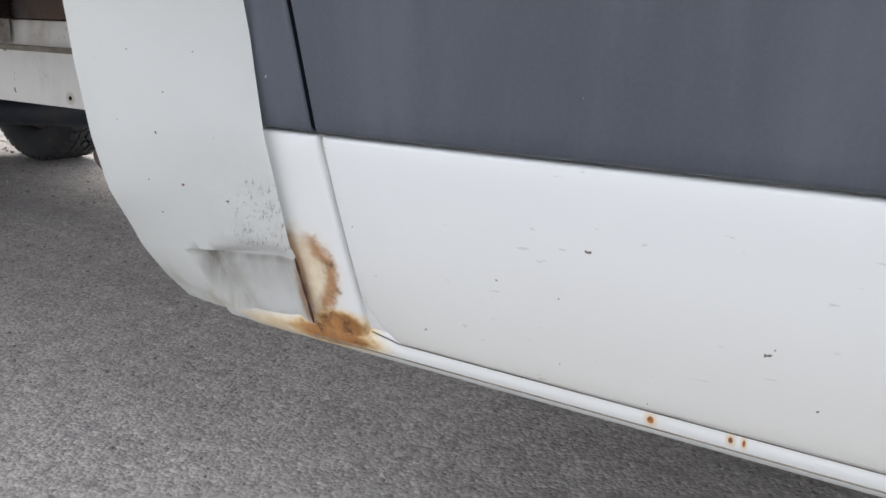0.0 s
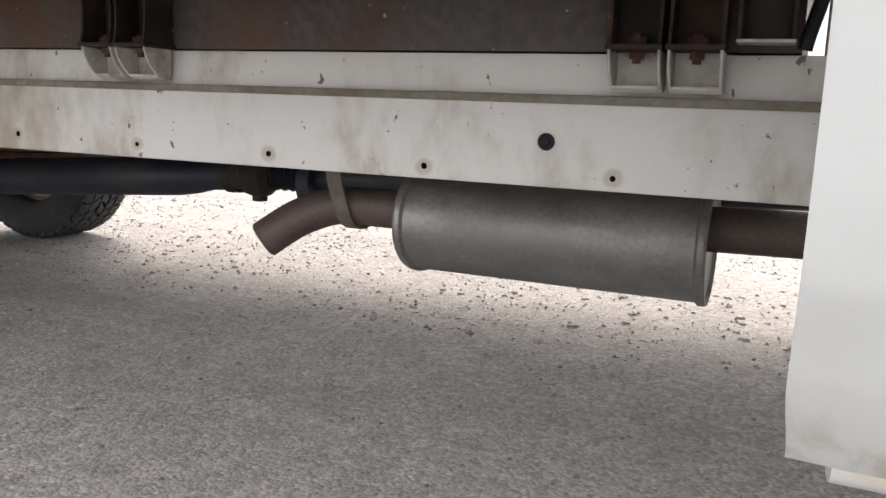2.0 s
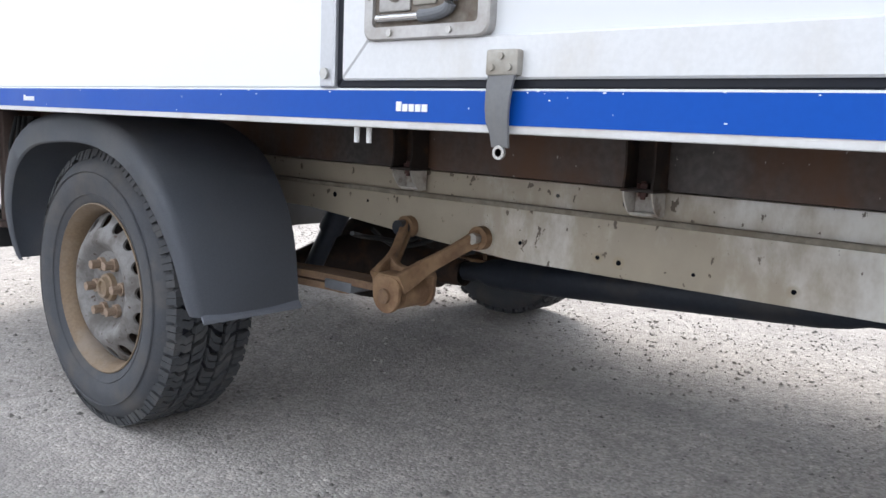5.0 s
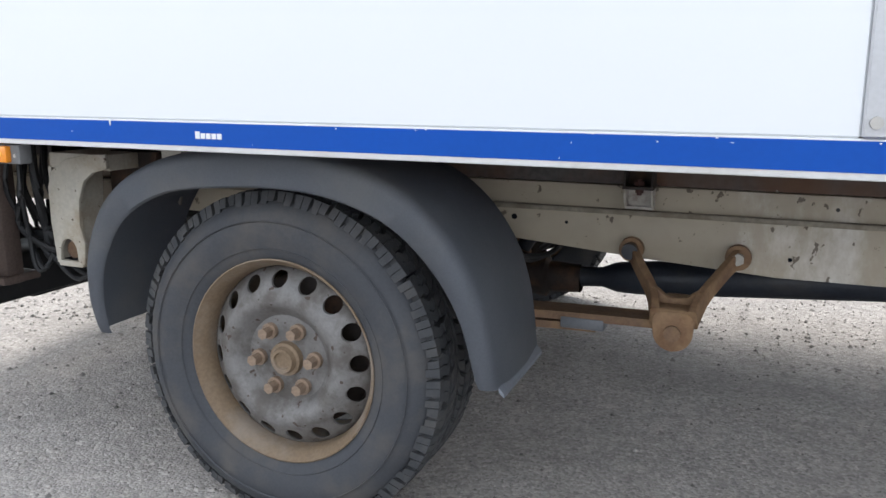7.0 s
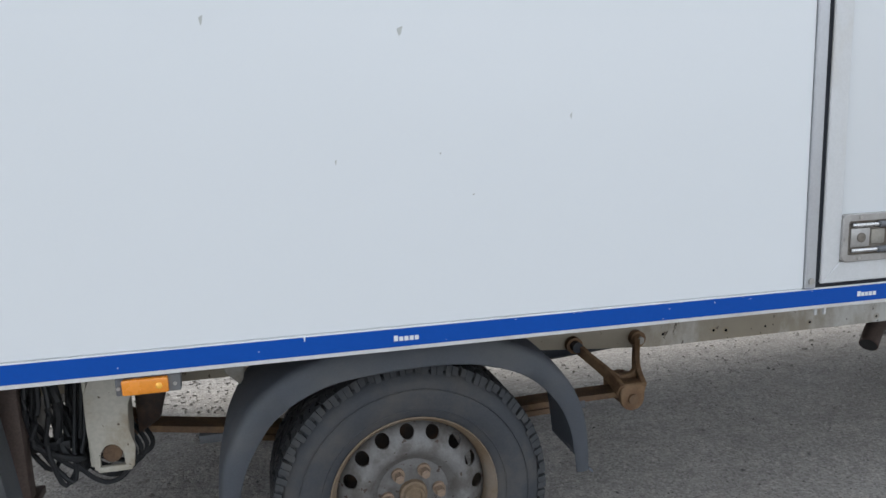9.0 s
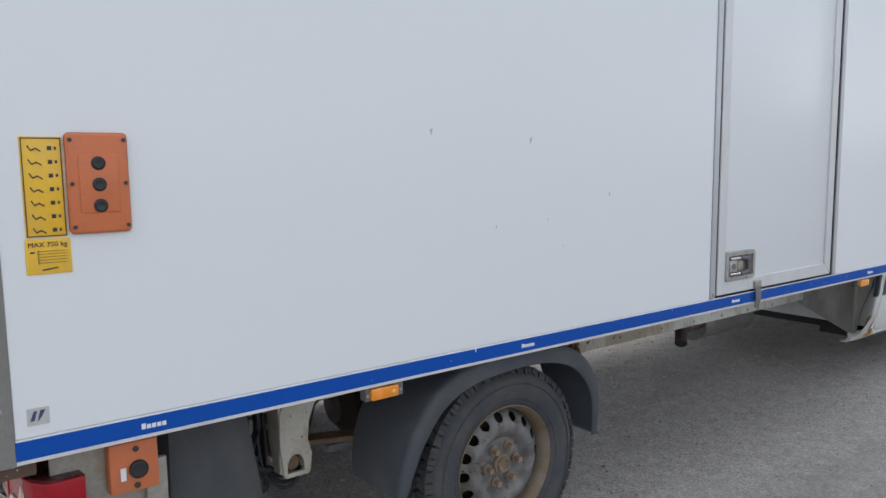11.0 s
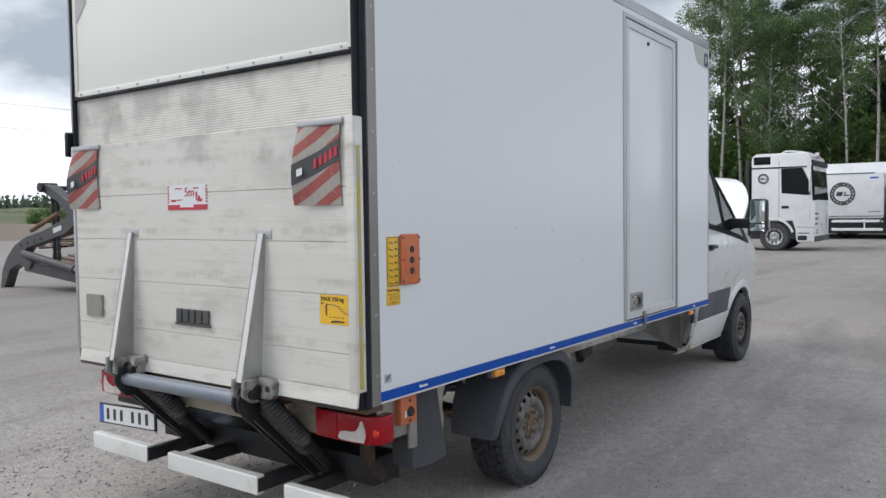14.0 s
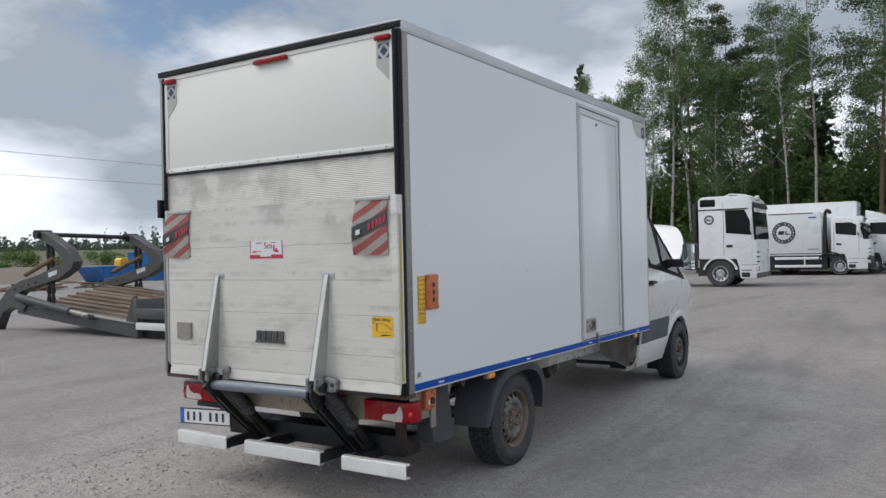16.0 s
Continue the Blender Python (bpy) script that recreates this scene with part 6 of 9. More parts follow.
# ribbed aluminium sheet between the door and the lift platform
bm = B()
rows = []
for i in range(53):
    z = 1.895 + i * 0.00556
    rows.append([(XR - 0.004 + (0.0012 if i % 2 else 0.0), 0.058, z), (XR - 0.004 + (0.0012 if i % 2 else 0.0), W - 0.05, z)])
tpart("ribbed_sheet", grid(bm, rows, (0.02, 0, 0)), M_PLANK, truck, "ribbed aluminium rear sheet", angle=10)
tpart("stop_block", box(B(), XR - 0.05, XR - 0.01, W - 0.02, W + 0.012, 1.87, 2.00, 0.006), M_RUBBER, truck)
tpart("inner_wall", box(B(), XR + 0.06, XR + 0.09, 0.05, W - 0.05, 0.80, 2.86), M_PLANK, truck)

# platform of planks
XP = -1.600
PY0, PY1 = 0.022, 1.998
lift = tpart("lift_platform", box(B(), XP + 0.004, XP + 0.042, PY0, PY1, 0.845, 1.905, 0.002), M_PLANK, truck, "scuffed aluminium tail lift platform, folded upright")
joints = [0.852, 0.993, 1.224, 1.430, 1.645, 1.907]
for z0, z1 in zip(joints, joints[1:]):
    tpart("plank", box(B(), XP - 0.001, XP + 0.006, PY0 + 0.022, PY1 - 0.018, z0 + 0.0018, z1 - 0.0018, 0.0015), M_PLANK, lift, "scuffed aluminium plank", angle=15)
tpart("platform_edge", prism(B(), [(PY0 - 0.022, 0.846), (PY0 + 0.020, 0.846), (PY0 + 0.020, 1.912), (PY0 - 0.022, 1.912)], "x", XP - 0.010, XP + 0.045, 0.004, 2), M_PLANK, lift, "bare aluminium platform edge")
tpart("platform_edge", box(B(), XP - 0.006, XP + 0.045, PY1 - 0.016, PY1 + 0.006, 0.86, 1.912, 0.004), M_ALU, lift)
tpart("edge_tape", box(B(), XP + 0.007, XP + 0.025, PY0 - 0.0245, PY0 - 0.0215, 0.86, 1.80), M_YELLOWTAPE, lift, "worn yellow marking tape")
lip = [[(XP - 0.004 - 0.010 * f, y, 0.850 - 0.062 * f) for y in (PY0 - 0.018, PY1 - 0.03)] for f in (0, 0.5, 1)]
tpart("tail_lip", grid(B(), lip, (0.012, 0, 0.002)), M_PLANK, lift, "thin aluminium tail lip")
# stiffening fins
FIN = 0.036           # width of a fin across the platform
for yt, yb_ in ((0.545, 0.592), (1.496, 1.535)):
    t = 0.006
    (z0, d0, y0), (z1, d1, y1) = (1.462, 0.012, yt), (0.842, 0.107, yb_)
    def slab(corners):
        bm = B()
        vs = [bm.verts.new(p) for p in corners]
        for q in ((0, 1, 2, 3), (4, 7, 6, 5), (0, 4, 5, 1), (2, 6, 7, 3), (1, 5, 6, 2), (0, 3, 7, 4)):
            bm.faces.new([vs[k] for k in q])
        return bm
    fin_ob = tpart("stiffener", slab([(XP - d0, y0 + t, z0), (XP - d0, y0 - FIN, z0), (XP - d1, y1 - FIN, z1), (XP - d1, y1 + t, z1),
                                      (XP - d0 + t, y0 + t, z0), (XP - d0 + t, y0 - FIN, z0), (XP - d1 + t, y1 - FIN, z1), (XP - d1 + t, y1 + t, z1)]), M_PAINTGREY, lift, "tapered pale grey stiffening fin")
    for off in (0.0, -FIN):
        tpart("fin_plate", slab([(XP, y0 + off, z0), (XP - d0, y0 + off, z0), (XP - d1, y1 + off, z1), (XP, y1 + off, z1),
                                 (XP, y0 + off + t, z0), (XP - d0, y0 + off + t, z0), (XP - d1, y1 + off + t, z1), (XP, y1 + off + t, z1)]), M_FINSIDE, fin_ob, "scuffed side of the fin, greyed for shade")
    tpart("weld_pad", box(B(), XP - 0.004, XP, yt - 0.075, yt + 0.025, 1.44, 1.478, 0.002), M_ALU, lift)
    # hinge knuckle
    bm = B()
    for y0, y1 in ((yb_ - 0.060, yb_ - 0.040), (yb_ + 0.006, yb_ + 0.024)):
        prism(bm, [(XP - 0.115, 0.855), (XP - 0.02, 0.855), (XP + 0.01, 0.80), (XP + 0.01, 0.752), (XP - 0.075, 0.752), (XP - 0.120, 0.785)], "y", y0, y1, 0.004, 2)
    hin = tpart("hinge", bm, M_HINGE, lift, "pale grey platform hinge")
    cyl(bm := B(), (XP - 0.078, yb_ - 0.080, 0.790), (XP - 0.078, yb_ + 0.030, 0.790), 0.020, seg=16)
    tpart("hinge_pin", bm, M_BLACK, hin, "dark greasy hinge pin")
    prism(bm := B(), [(yb_ - 0.150, 0.785), (yb_ - 0.138, 0.772), (yb_ - 0.036, 0.768), (yb_ - 0.036, 0.856), (yb_ - 0.080, 0.862), (yb_ - 0.138, 0.850), (yb_ - 0.150, 0.838)], "x", XP - 0.046, XP - 0.004, 0.003, 2)
    tpart("hinge_plate", bm, M_HINGE, hin, "grey steel hinge plate")
    for dy, zz, rr in ((-0.122, 0.815, 0.014), (-0.066, 0.806, 0.023)):
        cyl(bm := B(), (XP - 0.0475, yb_ + dy, zz), (XP - 0.040, yb_ + dy, zz), rr, seg=14)
        tpart("bolt", bm, M_INK, hin)

# labels, flags, hatch on the platform
def x_letters(bm, text, size, y, z, x=None):
    """Lettering that faces the rear; y is its start at the reader's left."""
    m = Matrix(((0, 0, -1, XP - 0.0035 if x is None else x), (-1, 0, 0, y), (0, 1, 0, z), (0, 0, 0, 1)))
    return letters(bm, text, size, m)


def plate(bm, y0, y1, z0, z1, d0, d1):
    return box(bm, XP - d1, XP - d0, min(y0, y1), max(y0, y1), z0, z1)


lab = tpart("load_label", plate(B(), 0.200, 0.048, 1.105, 1.222, 0.001, 0.0025), M_YELLOW, lift, "yellow load chart label reading MAX 750 kg")
bm = x_letters(B(), "MAX 750 kg", 0.024, 0.192, 1.198)
plate(bm, 0.165, 0.160, 1.138, 1.186, 0.002, 0.0035)
for i, (a, z) in enumerate(((0.158, 1.183), (0.135, 1.182), (0.112, 1.176), (0.098, 1.168), (0.084, 1.158), (0.070, 1.150))):
    plate(bm, a, a - 0.022, z, z + 0.0025, 0.002, 0.0035)
for i in range(4):
    plate(bm, 0.172, 0.166, 1.146 + i * 0.010, 1.149 + i * 0.010, 0.002, 0.0035)
    plate(bm, 0.148 - i * 0.022, 0.138 - i * 0.022, 1.133, 1.136, 0.002, 0.0035)
prism(bm, [(0.140, 1.112), (0.075, 1.116), (0.060, 1.119), (0.075, 1.121), (0.118, 1.122), (0.140, 1.117)], "x", XP - 0.0035, XP - 0.002)
plate(bm, 0.192, 0.180, 1.184, 1.190, 0.002, 0.0035)
tpart("lettering", bm, M_INK, lab)

lab = tpart("distance_label", plate(B(), 1.176, 0.886, 1.568, 1.683, 0.001, 0.0025), M_WHITE, lift, "white and red distance label reading 5m")
bm = x_letters(B(), "5m", 0.058, 1.050, 1.630)
plate(bm, 1.176, 0.886, 1.568, 1.580, 0.002, 0.0035)
plate(bm, 1.176, 1.085, 1.580, 1.592, 0.002, 0.0035)
plate(bm, 0.985, 0.886, 1.580, 1.592, 0.002, 0.0035)
for i in range(6):
    for y in (1.176, 0.898):
        prism(bm, [(y, 1.600 + i * 0.014), (y - 0.012, 1.604 + i * 0.014), (y - 0.012, 1.611 + i * 0.014), (y, 1.607 + i * 0.014)], "x", XP - 0.0035, XP - 0.002)
plate(bm, 1.120, 1.065, 1.664, 1.669, 0.002, 0.0035)
plate(bm, 0.985, 0.945, 1.664, 1.669, 0.002, 0.0035)
plate(bm, 1.150, 1.115, 1.606, 1.616, 0.002, 0.0035)
plate(bm, 1.110, 1.070, 1.612, 1.616, 0.002, 0.0035)
plate(bm, 0.968, 0.956, 1.612, 1.650, 0.002, 0.0035)
plate(bm, 0.955, 0.920, 1.606, 1.618, 0.002, 0.0035)
plate(bm, 0.950, 0.935, 1.618, 1.632, 0.002, 0.0035)
tpart("lettering", bm, M_REDINK, lab)

# maker's plate: five dark cast blocks, no letters
plate_ob = tpart("maker_plate", plate(B(), 1.135, 0.885, 1.036, 1.048, 0.001, 0.012), M_MACHINEGREY, lift, "dark grey cast maker plate, plain blocks")
for i in range(5):
    y = 1.128 - i * 0.049
    tpart("block", prism(B(), [(y, 1.050), (y - 0.038, 1.050), (y - 0.041, 1.112), (y - 0.003, 1.112)], "x", XP - 0.012, XP - 0.001, 0.002), M_MACHINEGREY, plate_ob)

hatch = tpart("hatch_plate", plate(B(), 1.892, 1.748, 1.030, 1.142, 0.001, 0.012), M_STEEL, lift, "small grey metal cover plate")
for z0, d in ((1.045, 0.02), (1.115, 0.02)):
    tpart("cover_fold", plate(B(), 1.760, 1.745, z0, z0 + 0.02, 0.001, d), M_STEEL, hatch)


def flag_material():
    k = Nodes("warning_flag_cloth")
    x, y, z = k.axes()
    f = k.math("FRACT", k.math("DIVIDE", k.math("ADD", z, k.math("MULTIPLY", y, 0.62)), 0.098))
    worn = k.noise(26, 5, 0.6)
    c = k.mix(k.step(f, 0.47, 0.50), k.mix(worn, (0.25, 0.050, 0.045), (0.38, 0.10, 0.085)), k.mix(worn, (0.27, 0.25, 0.225), (0.42, 0.39, 0.35)))
    c = k.mix(k.math("MULTIPLY", k.step(k.noise(60, 4), 0.58, 0.68), 0.5), c, (0.25, 0.22, 0.20))
    return k.done(c, 0.55)


M_FLAG = flag_material()


def flag(y_l, y_r, z0, z1, lean):
    """A hanging warning flag. y_l: the reader's left edge."""
    rows = []
    for i in range(15):
        f = i / 14
        row = []
        for j in range(9):
            g = j / 8
            y = y_l + (y_r - y_l) * g + lean * f * (1 - f) * 0.06
            d = 0.008 + 0.032 * f * (1 - g) ** 2 + 0.018 * math.sin(f * 3.1) * (1 - g) + 0.004 * math.sin(g * 7 + f * 3)
            row.append((XP - d, y, z1 - (z1 - z0) * f))
        rows.append(row)
    fl = tpart("warning_flag", grid(B(), rows, (0.002, 0, 0)), M_FLAG, lift, "faded red and white striped warning flag")
    tpart("flag_rail", box(B(), XP - 0.014, XP, y_r - 0.012, y_l + 0.008, z1 - 0.006, z1 + 0.018, 0.003), M_ALU, fl, "riveted flag rail")
    band = []
    for j in range(9):
        g = j / 8
        col = []
        for h in range(5):
            f0 = 0.62 - 0.30 * g + 0.045 * (h - 2) * 1.45
            y = y_l + (y_r - y_l) * g + lean * f0 * (1 - f0) * 0.06
            d = 0.0105 + 0.032 * f0 * (1 - g) ** 2 + 0.018 * math.sin(f0 * 3.1) * (1 - g) + 0.004 * math.sin(g * 7 + f0 * 3)
            col.append((XP - d, y, z1 - (z1 - z0) * f0))
        band.append(col)
    tpart("dark_band", grid(B(), band, (0.002, 0, 0)), M_MACHINEGREY, fl, "dark grey diagonal band")
    bm = B()
    for i in range(5):
        g = 0.42 + i * 0.115
        f0 = 0.62 - 0.30 * g
        y = y_l + (y_r - y_l) * g
        d = 0.0125 + 0.032 * f0 * (1 - g) ** 2 + 0.018 * math.sin(f0 * 3.1) * (1 - g) + 0.004 * math.sin(g * 7 + f0 * 3)
        z = z1 - (z1 - z0) * f0
        prism(bm, [(y, z - 0.020), (y - 0.017, z - 0.013), (y - 0.017, z + 0.025), (y, z + 0.018)], "x", XP - d, XP - d + 0.0012)
    tpart("red_block", bm, M_REDINK, fl, "plain red printed blocks")
    g, f0 = 0.16, 0.58
    d = 0.0125 + 0.032 * f0 * (1 - g) ** 2 + 0.018 * math.sin(f0 * 3.1) * (1 - g) + 0.004
    y, z = y_l + (y_r - y_l) * g, z1 - (z1 - z0) * f0
    tpart("white_block", prism(B(), [(y + 0.016, z - 0.020), (y - 0.016, z - 0.012), (y - 0.016, z + 0.016), (y + 0.016, z + 0.008)], "x", XP - d - 0.001, XP - d), M_WHITE, fl)


flag(0.292, 0.066, 1.575, 1.892, 0.3)
flag(1.965, 1.745, 1.585, 1.892, 0.8)

# lift arms, cross tube, bellows
for y in (0.575, 0.605, 1.475):
    lathe(bm := B(), [(0.036, y), (0.056, y), (0.060, y + 0.004), (0.060, y + 0.014), (0.056, y + 0.018), (0.036, y + 0.018)], (-1.655, 0, 0.752), "y", 28)
    tpart("tube_collar", bm, M_ARM, truck, "dark greasy collar on the lift tube")
cyl(bm := B(), (-1.665, 1.395, 0.842), (-1.600, 1.395, 0.842), 0.026, seg=8)
cyl(bm, (-1.672, 1.395, 0.842), (-1.664, 1.395, 0.842), 0.018, seg=16)
tpart("stop_knob", bm, M_HINGE, lift, "pale grey stop knob")
tpart("cross_tube", cyl(B(), (-1.655, 0.60, 0.755), (-1.655, 1.50, 0.750), 0.034, seg=24), M_TUBE, truck, "grey-blue painted lift cross tube")
for y in (0.585, 1.485):
    prism(bm := B(), [(-1.70, 0.78), (-1.665, 0.83), (-1.60, 0.82), (-1.585, 0.74), (-1.61, 0.66), (-1.66, 0.66), (-1.70, 0.71)], "y", y - 0.012, y + 0.012, 0.006, 2)
    arm = tpart("lift_arm", bm, M_ARM, truck, "dark grey lift arm with bellows")
    low_x, low_z = -1.215, 0.352
    for dy in (0.050, 0.100):
        bm = B()
        P, Q = Vector((-1.635, y + dy, 0.745)), Vector((low_x, y + dy - 0.02, low_z - 0.02))
        n = (Q - P).normalized().cross(Vector((0, 1, 0)))
        ys = 0.012
        vs = [bm.verts.new(p + n * a + Vector((0, b, 0))) for p in (P, Q) for a, b in ((-0.036, -ys), (0.036, -ys), (0.036, ys), (-0.036, ys))]
        for q in ((0, 1, 2, 3), (7, 6, 5, 4), (0, 4, 5, 1), (1, 5, 6, 2), (2, 6, 7, 3), (3, 7, 4, 0)):
            bm.faces.new([vs[k] for k in q])
        tpart("arm_bar", bm, M_ARM, arm)
    for off, r, f0, f1 in ((-0.052, 0.040, 0.06, 0.62), (0.012, 0.036, 0.12, 0.78)):
        P, Q = Vector((-1.640, y + off, 0.795)), Vector((low_x, y + off - 0.015, low_z))
        n = 32
        pts = [P.lerp(Q, f0 + (f1 - f0) * i / n) for i in range(n + 1)]
        tpart("bellows", tube(B(), pts, [r * (1.0 if i % 2 else 0.80) * (1.0 if 2 < i < n - 2 else 0.74) for i in range(n + 1)], 20), M_BELLOWS, arm, "ribbed dusty rubber bellows")
        tpart("piston", cyl(B(), P, Q, r * 0.62, seg=14), M_ARM, arm)
        tpart("piston_eye", cyl(B(), P + Vector((0, -0.022, 0)), P + Vector((0, 0.022, 0)), 0.034, seg=18), M_ARM, arm)
tpart("lift_beam", box(B(), -1.20, -1.02, 0.28, W - 0.28, 0.31, 0.44, 0.01), M_ARM, truck, "dark lift cross beam")
tpart("rear_cross_member", box(B(), -1.36, -1.30, 0.30, W - 0.30, 0.56, 0.72, 0.006), M_RAIL, truck, "dirty cream-white rear cross member")
tpart("rear_sill", box(B(), XR - 0.02, XR + 0.08, 0.02, W - 0.02, 0.745, 0.80, 0.004), M_BEAM, truck, "rust-stained rear sill")

# under-run bumpers
for y0, y1, arms in ((1.516, 2.010, (1.535,)), (0.683, 1.340, (0.710, 1.255)), (0.035, 0.510, (0.485,))):
    bm = prism(B(), [(-1.533, 0.290), (-1.490, 0.290), (-1.490, 0.298), (-1.526, 0.300), (-1.526, 0.362), (-1.490, 0.364), (-1.490, 0.374), (-1.528, 0.374), (-1.533, 0.369)], "y", y0, y1, 0.001)
    bp = tpart("bumper_bar", bm, M_PAINTGREY, truck, "pale grey under-run bumper bar")
    for a in arms:
        tpart("bumper_arm", box(B(), -1.525, -1.05, a - 0.025, a + 0.025, 0.298, 0.360, 0.004), M_ARM, bp, "dark grey square-tube bumper arm")
tpart("cross_brace", box(B(), -1.06, -1.04, 0.46, 1.56, 0.30, 0.36, 0.003), M_ARM, truck)

# tail lamps
def tail_lamp(y0, y1, s, back_by=0.0):
    """s: -1 where the rounded, clear-patched end is at the lower y."""
    def lamp_part(name, bm, material, parent, label=""):
        for v in bm.verts:
            v.co.x -= back_by
        return tpart(name, bm, material, parent, label)
    out, inn = (y0, y1) if s < 0 else (y1, y0)
    e = 1 if s < 0 else -1
    plan = [(-1.375, inn), (-1.452, inn), (-1.456, inn + (out - inn) * 0.4), (-1.450, inn + (out - inn) * 0.8), (-1.438, out + e * 0.03), (-1.418, out + e * 0.006), (-1.395, out), (-1.335, out + e * 0.002)]
    body = lamp_part("tail_lamp", prism(B(), plan, "z", 0.590, 0.708, 0.006, 2), M_REDLENS, truck, "red tail lamp with clear patch")
    patch = []
    w = out - inn
    for f, z in ((0.40, 0.608), (0.44, 0.599), (0.62, 0.597), (0.80, 0.598), (0.825, 0.625), (0.815, 0.655), (0.80, 0.676), (0.775, 0.690), (0.75, 0.684), (0.73, 0.664), (0.69, 0.646), (0.62, 0.637), (0.52, 0.638), (0.44, 0.632)):
        patch.append((inn + w * f, z))
    bm = B()
    def face_x(y):
        f = (y - inn) / w
        if f < 0.4:
            return -1.452 - 0.004 * f / 0.4
        if f < 0.8:
            return -1.456 + 0.006 * (f - 0.4) / 0.4
        return -1.450 + 0.022 * (f - 0.8) / 0.17
    fr = [bm.verts.new((face_x(y) - 0.0035, y, z)) for y, z in patch]
    bk = [bm.verts.new((face_x(y) + 0.004, y, z)) for y, z in patch]
    bm.faces.new(fr)
    bm.faces.new(bk[::-1])
    for i in range(len(fr)):
        j = (i + 1) % len(fr)
        bm.faces.new((fr[i], fr[j], bk[j], bk[i]))
    lamp_part("clear_patch", bm, M_CLEARLENS, body, "dusty clear lens patch")
    for f in (0.38,):
        lamp_part("lens_rib", box(B(), -1.4585, -1.452, min(inn + w * f, inn + w * f + 0.004), max(inn + w * f, inn + w * f + 0.004), 0.598, 0.70), M_REDLENS, body)
    top = [(x + (0.004 if x < -1.34 else 0.0), y + (inn - y) * 0.012) for x, y in plan]
    lamp_part("lens_top", prism(B(), top, "z", 0.700, 0.7105, 0.003), M_REDDARK, body, "maroon shaded top edge")
    # Gleam at the lens's outer end, painted in as a brighter red.
    y_ = out + e * 0.026
    lathe(bm := B(), [(0.017, 0.010), (0.016, 0.000), (0.011, -0.0025), (0.005, -0.0038), (0.001, -0.0040)], (face_x(y_), y_, 0.640), "x", 20)
    lamp_part("bulb_window", bm, M_REDBULB, body, "bulb window with painted bright red gleam")
    back = box(B(), -1.40, -1.335, min(inn, out) + 0.01, max(inn, out) - 0.012, 0.583, 0.703, 0.004)
    lamp_part("lamp_housing", back, M_BLACK, body, "black lamp housing")


tail_lamp(0.046, 0.392, -1)
tail_lamp(1.625, 2.030, 1, 0.042)

# number plate with plain bars
pl = tpart("number_plate", prism(B(), [(1.555, 0.425), (2.078, 0.400), (2.078, 0.512), (1.555, 0.537)], "x", -1.452, -1.440, 0.002), M_BLACK, truck, "white number plate in black holder, plain bars")
tpart("plate_face", prism(B(), [(1.566, 0.433), (2.030, 0.411), (2.030, 0.506), (1.566, 0.529)], "x", -1.455, -1.450), M_PLATEWHITE, pl)
tpart("plate_band", prism(B(), [(2.030, 0.411), (2.070, 0.409), (2.070, 0.504), (2.030, 0.506)], "x", -1.455, -1.450), M_PLATEBLUE, pl)
for i in range(6):
    y = 2.000 - i * 0.064 - (0.040 if i > 2 else 0)
    lift_ = (2.03 - y) * 0.048
    tpart("bar", prism(B(), [(y, 0.428 + lift_), (y - 0.024, 0.429 + lift_), (y - 0.024, 0.490 + lift_), (y, 0.489 + lift_)], "x", -1.4565, -1.454), M_INK, pl)
tpart("plate_lamp", box(B(), -1.45, -1.40, 1.66, 1.90, 0.54, 0.575, 0.006), M_BLACK, truck)

# switch box, bracket, corner flap
br = tpart("corner_bracket", box(B(), -1.40, -1.165, 0.085, 0.095, 0.585, 0.775, 0.003), M_STEEL, truck, "dirty grey steel corner bracket")
tpart("bracket_foot", box(B(), -1.20, -1.150, 0.070, 0.088, 0.520, 0.700, 0.004), M_STEEL, br)
sw = tpart("switch_box", box(B(), -1.285, -1.175, 0.050, 0.090, 0.640, 0.760, 0.006, 2), M_ORANGE, truck, "faded orange switch box with one button")
lathe(bm := B(), [(0.0, 0.040), (0.016, 0.039), (0.021, 0.043), (0.022, 0.052)], (-1.222, 0, 0.693), "y", 20)
tpart("button", bm, M_BLACK, sw, "round black button")
tpart("tag", box(B(), -1.262, -1.250, 0.0475, 0.051, 0.672, 0.702), M_WHITE, sw)
for x, z in ((-1.226, 0.742), (-1.226, 0.655)):
    cyl(bm := B(), (x, 0.047, z), (x, 0.052, z), 0.007, seg=10)
    tpart("screw", bm, M_INK, sw)


def corner_flap(y0, s):
    def Y(d):
        return y0 + s * d
    plan = [(-1.120, Y(0.16)), (-1.138, Y(0.09)), (-1.128, Y(0.035)), (-1.06, Y(0.018)), (-0.93, Y(0.020)), (-0.865, Y(0.045)), (-0.850, Y(0.09))]
    rows = []
    for z, g in ((0.775, 0), (0.70, 0), (0.60, 0.004), (0.50, 0.010), (0.41, 0.016)):
        rows.append([(x - g * 0.6 - (0.17 * (z - 0.41) if x > -1.0 else 0.0), y - s * g, z) for x, y in plan])
    bm = grid(B(), rows)
    bmesh.ops.solidify(bm, geom=bm.faces, thickness=0.004)
    tpart("corner_flap", bm, M_FLAP, truck, "grey-blue moulded plastic corner flap", angle=50)


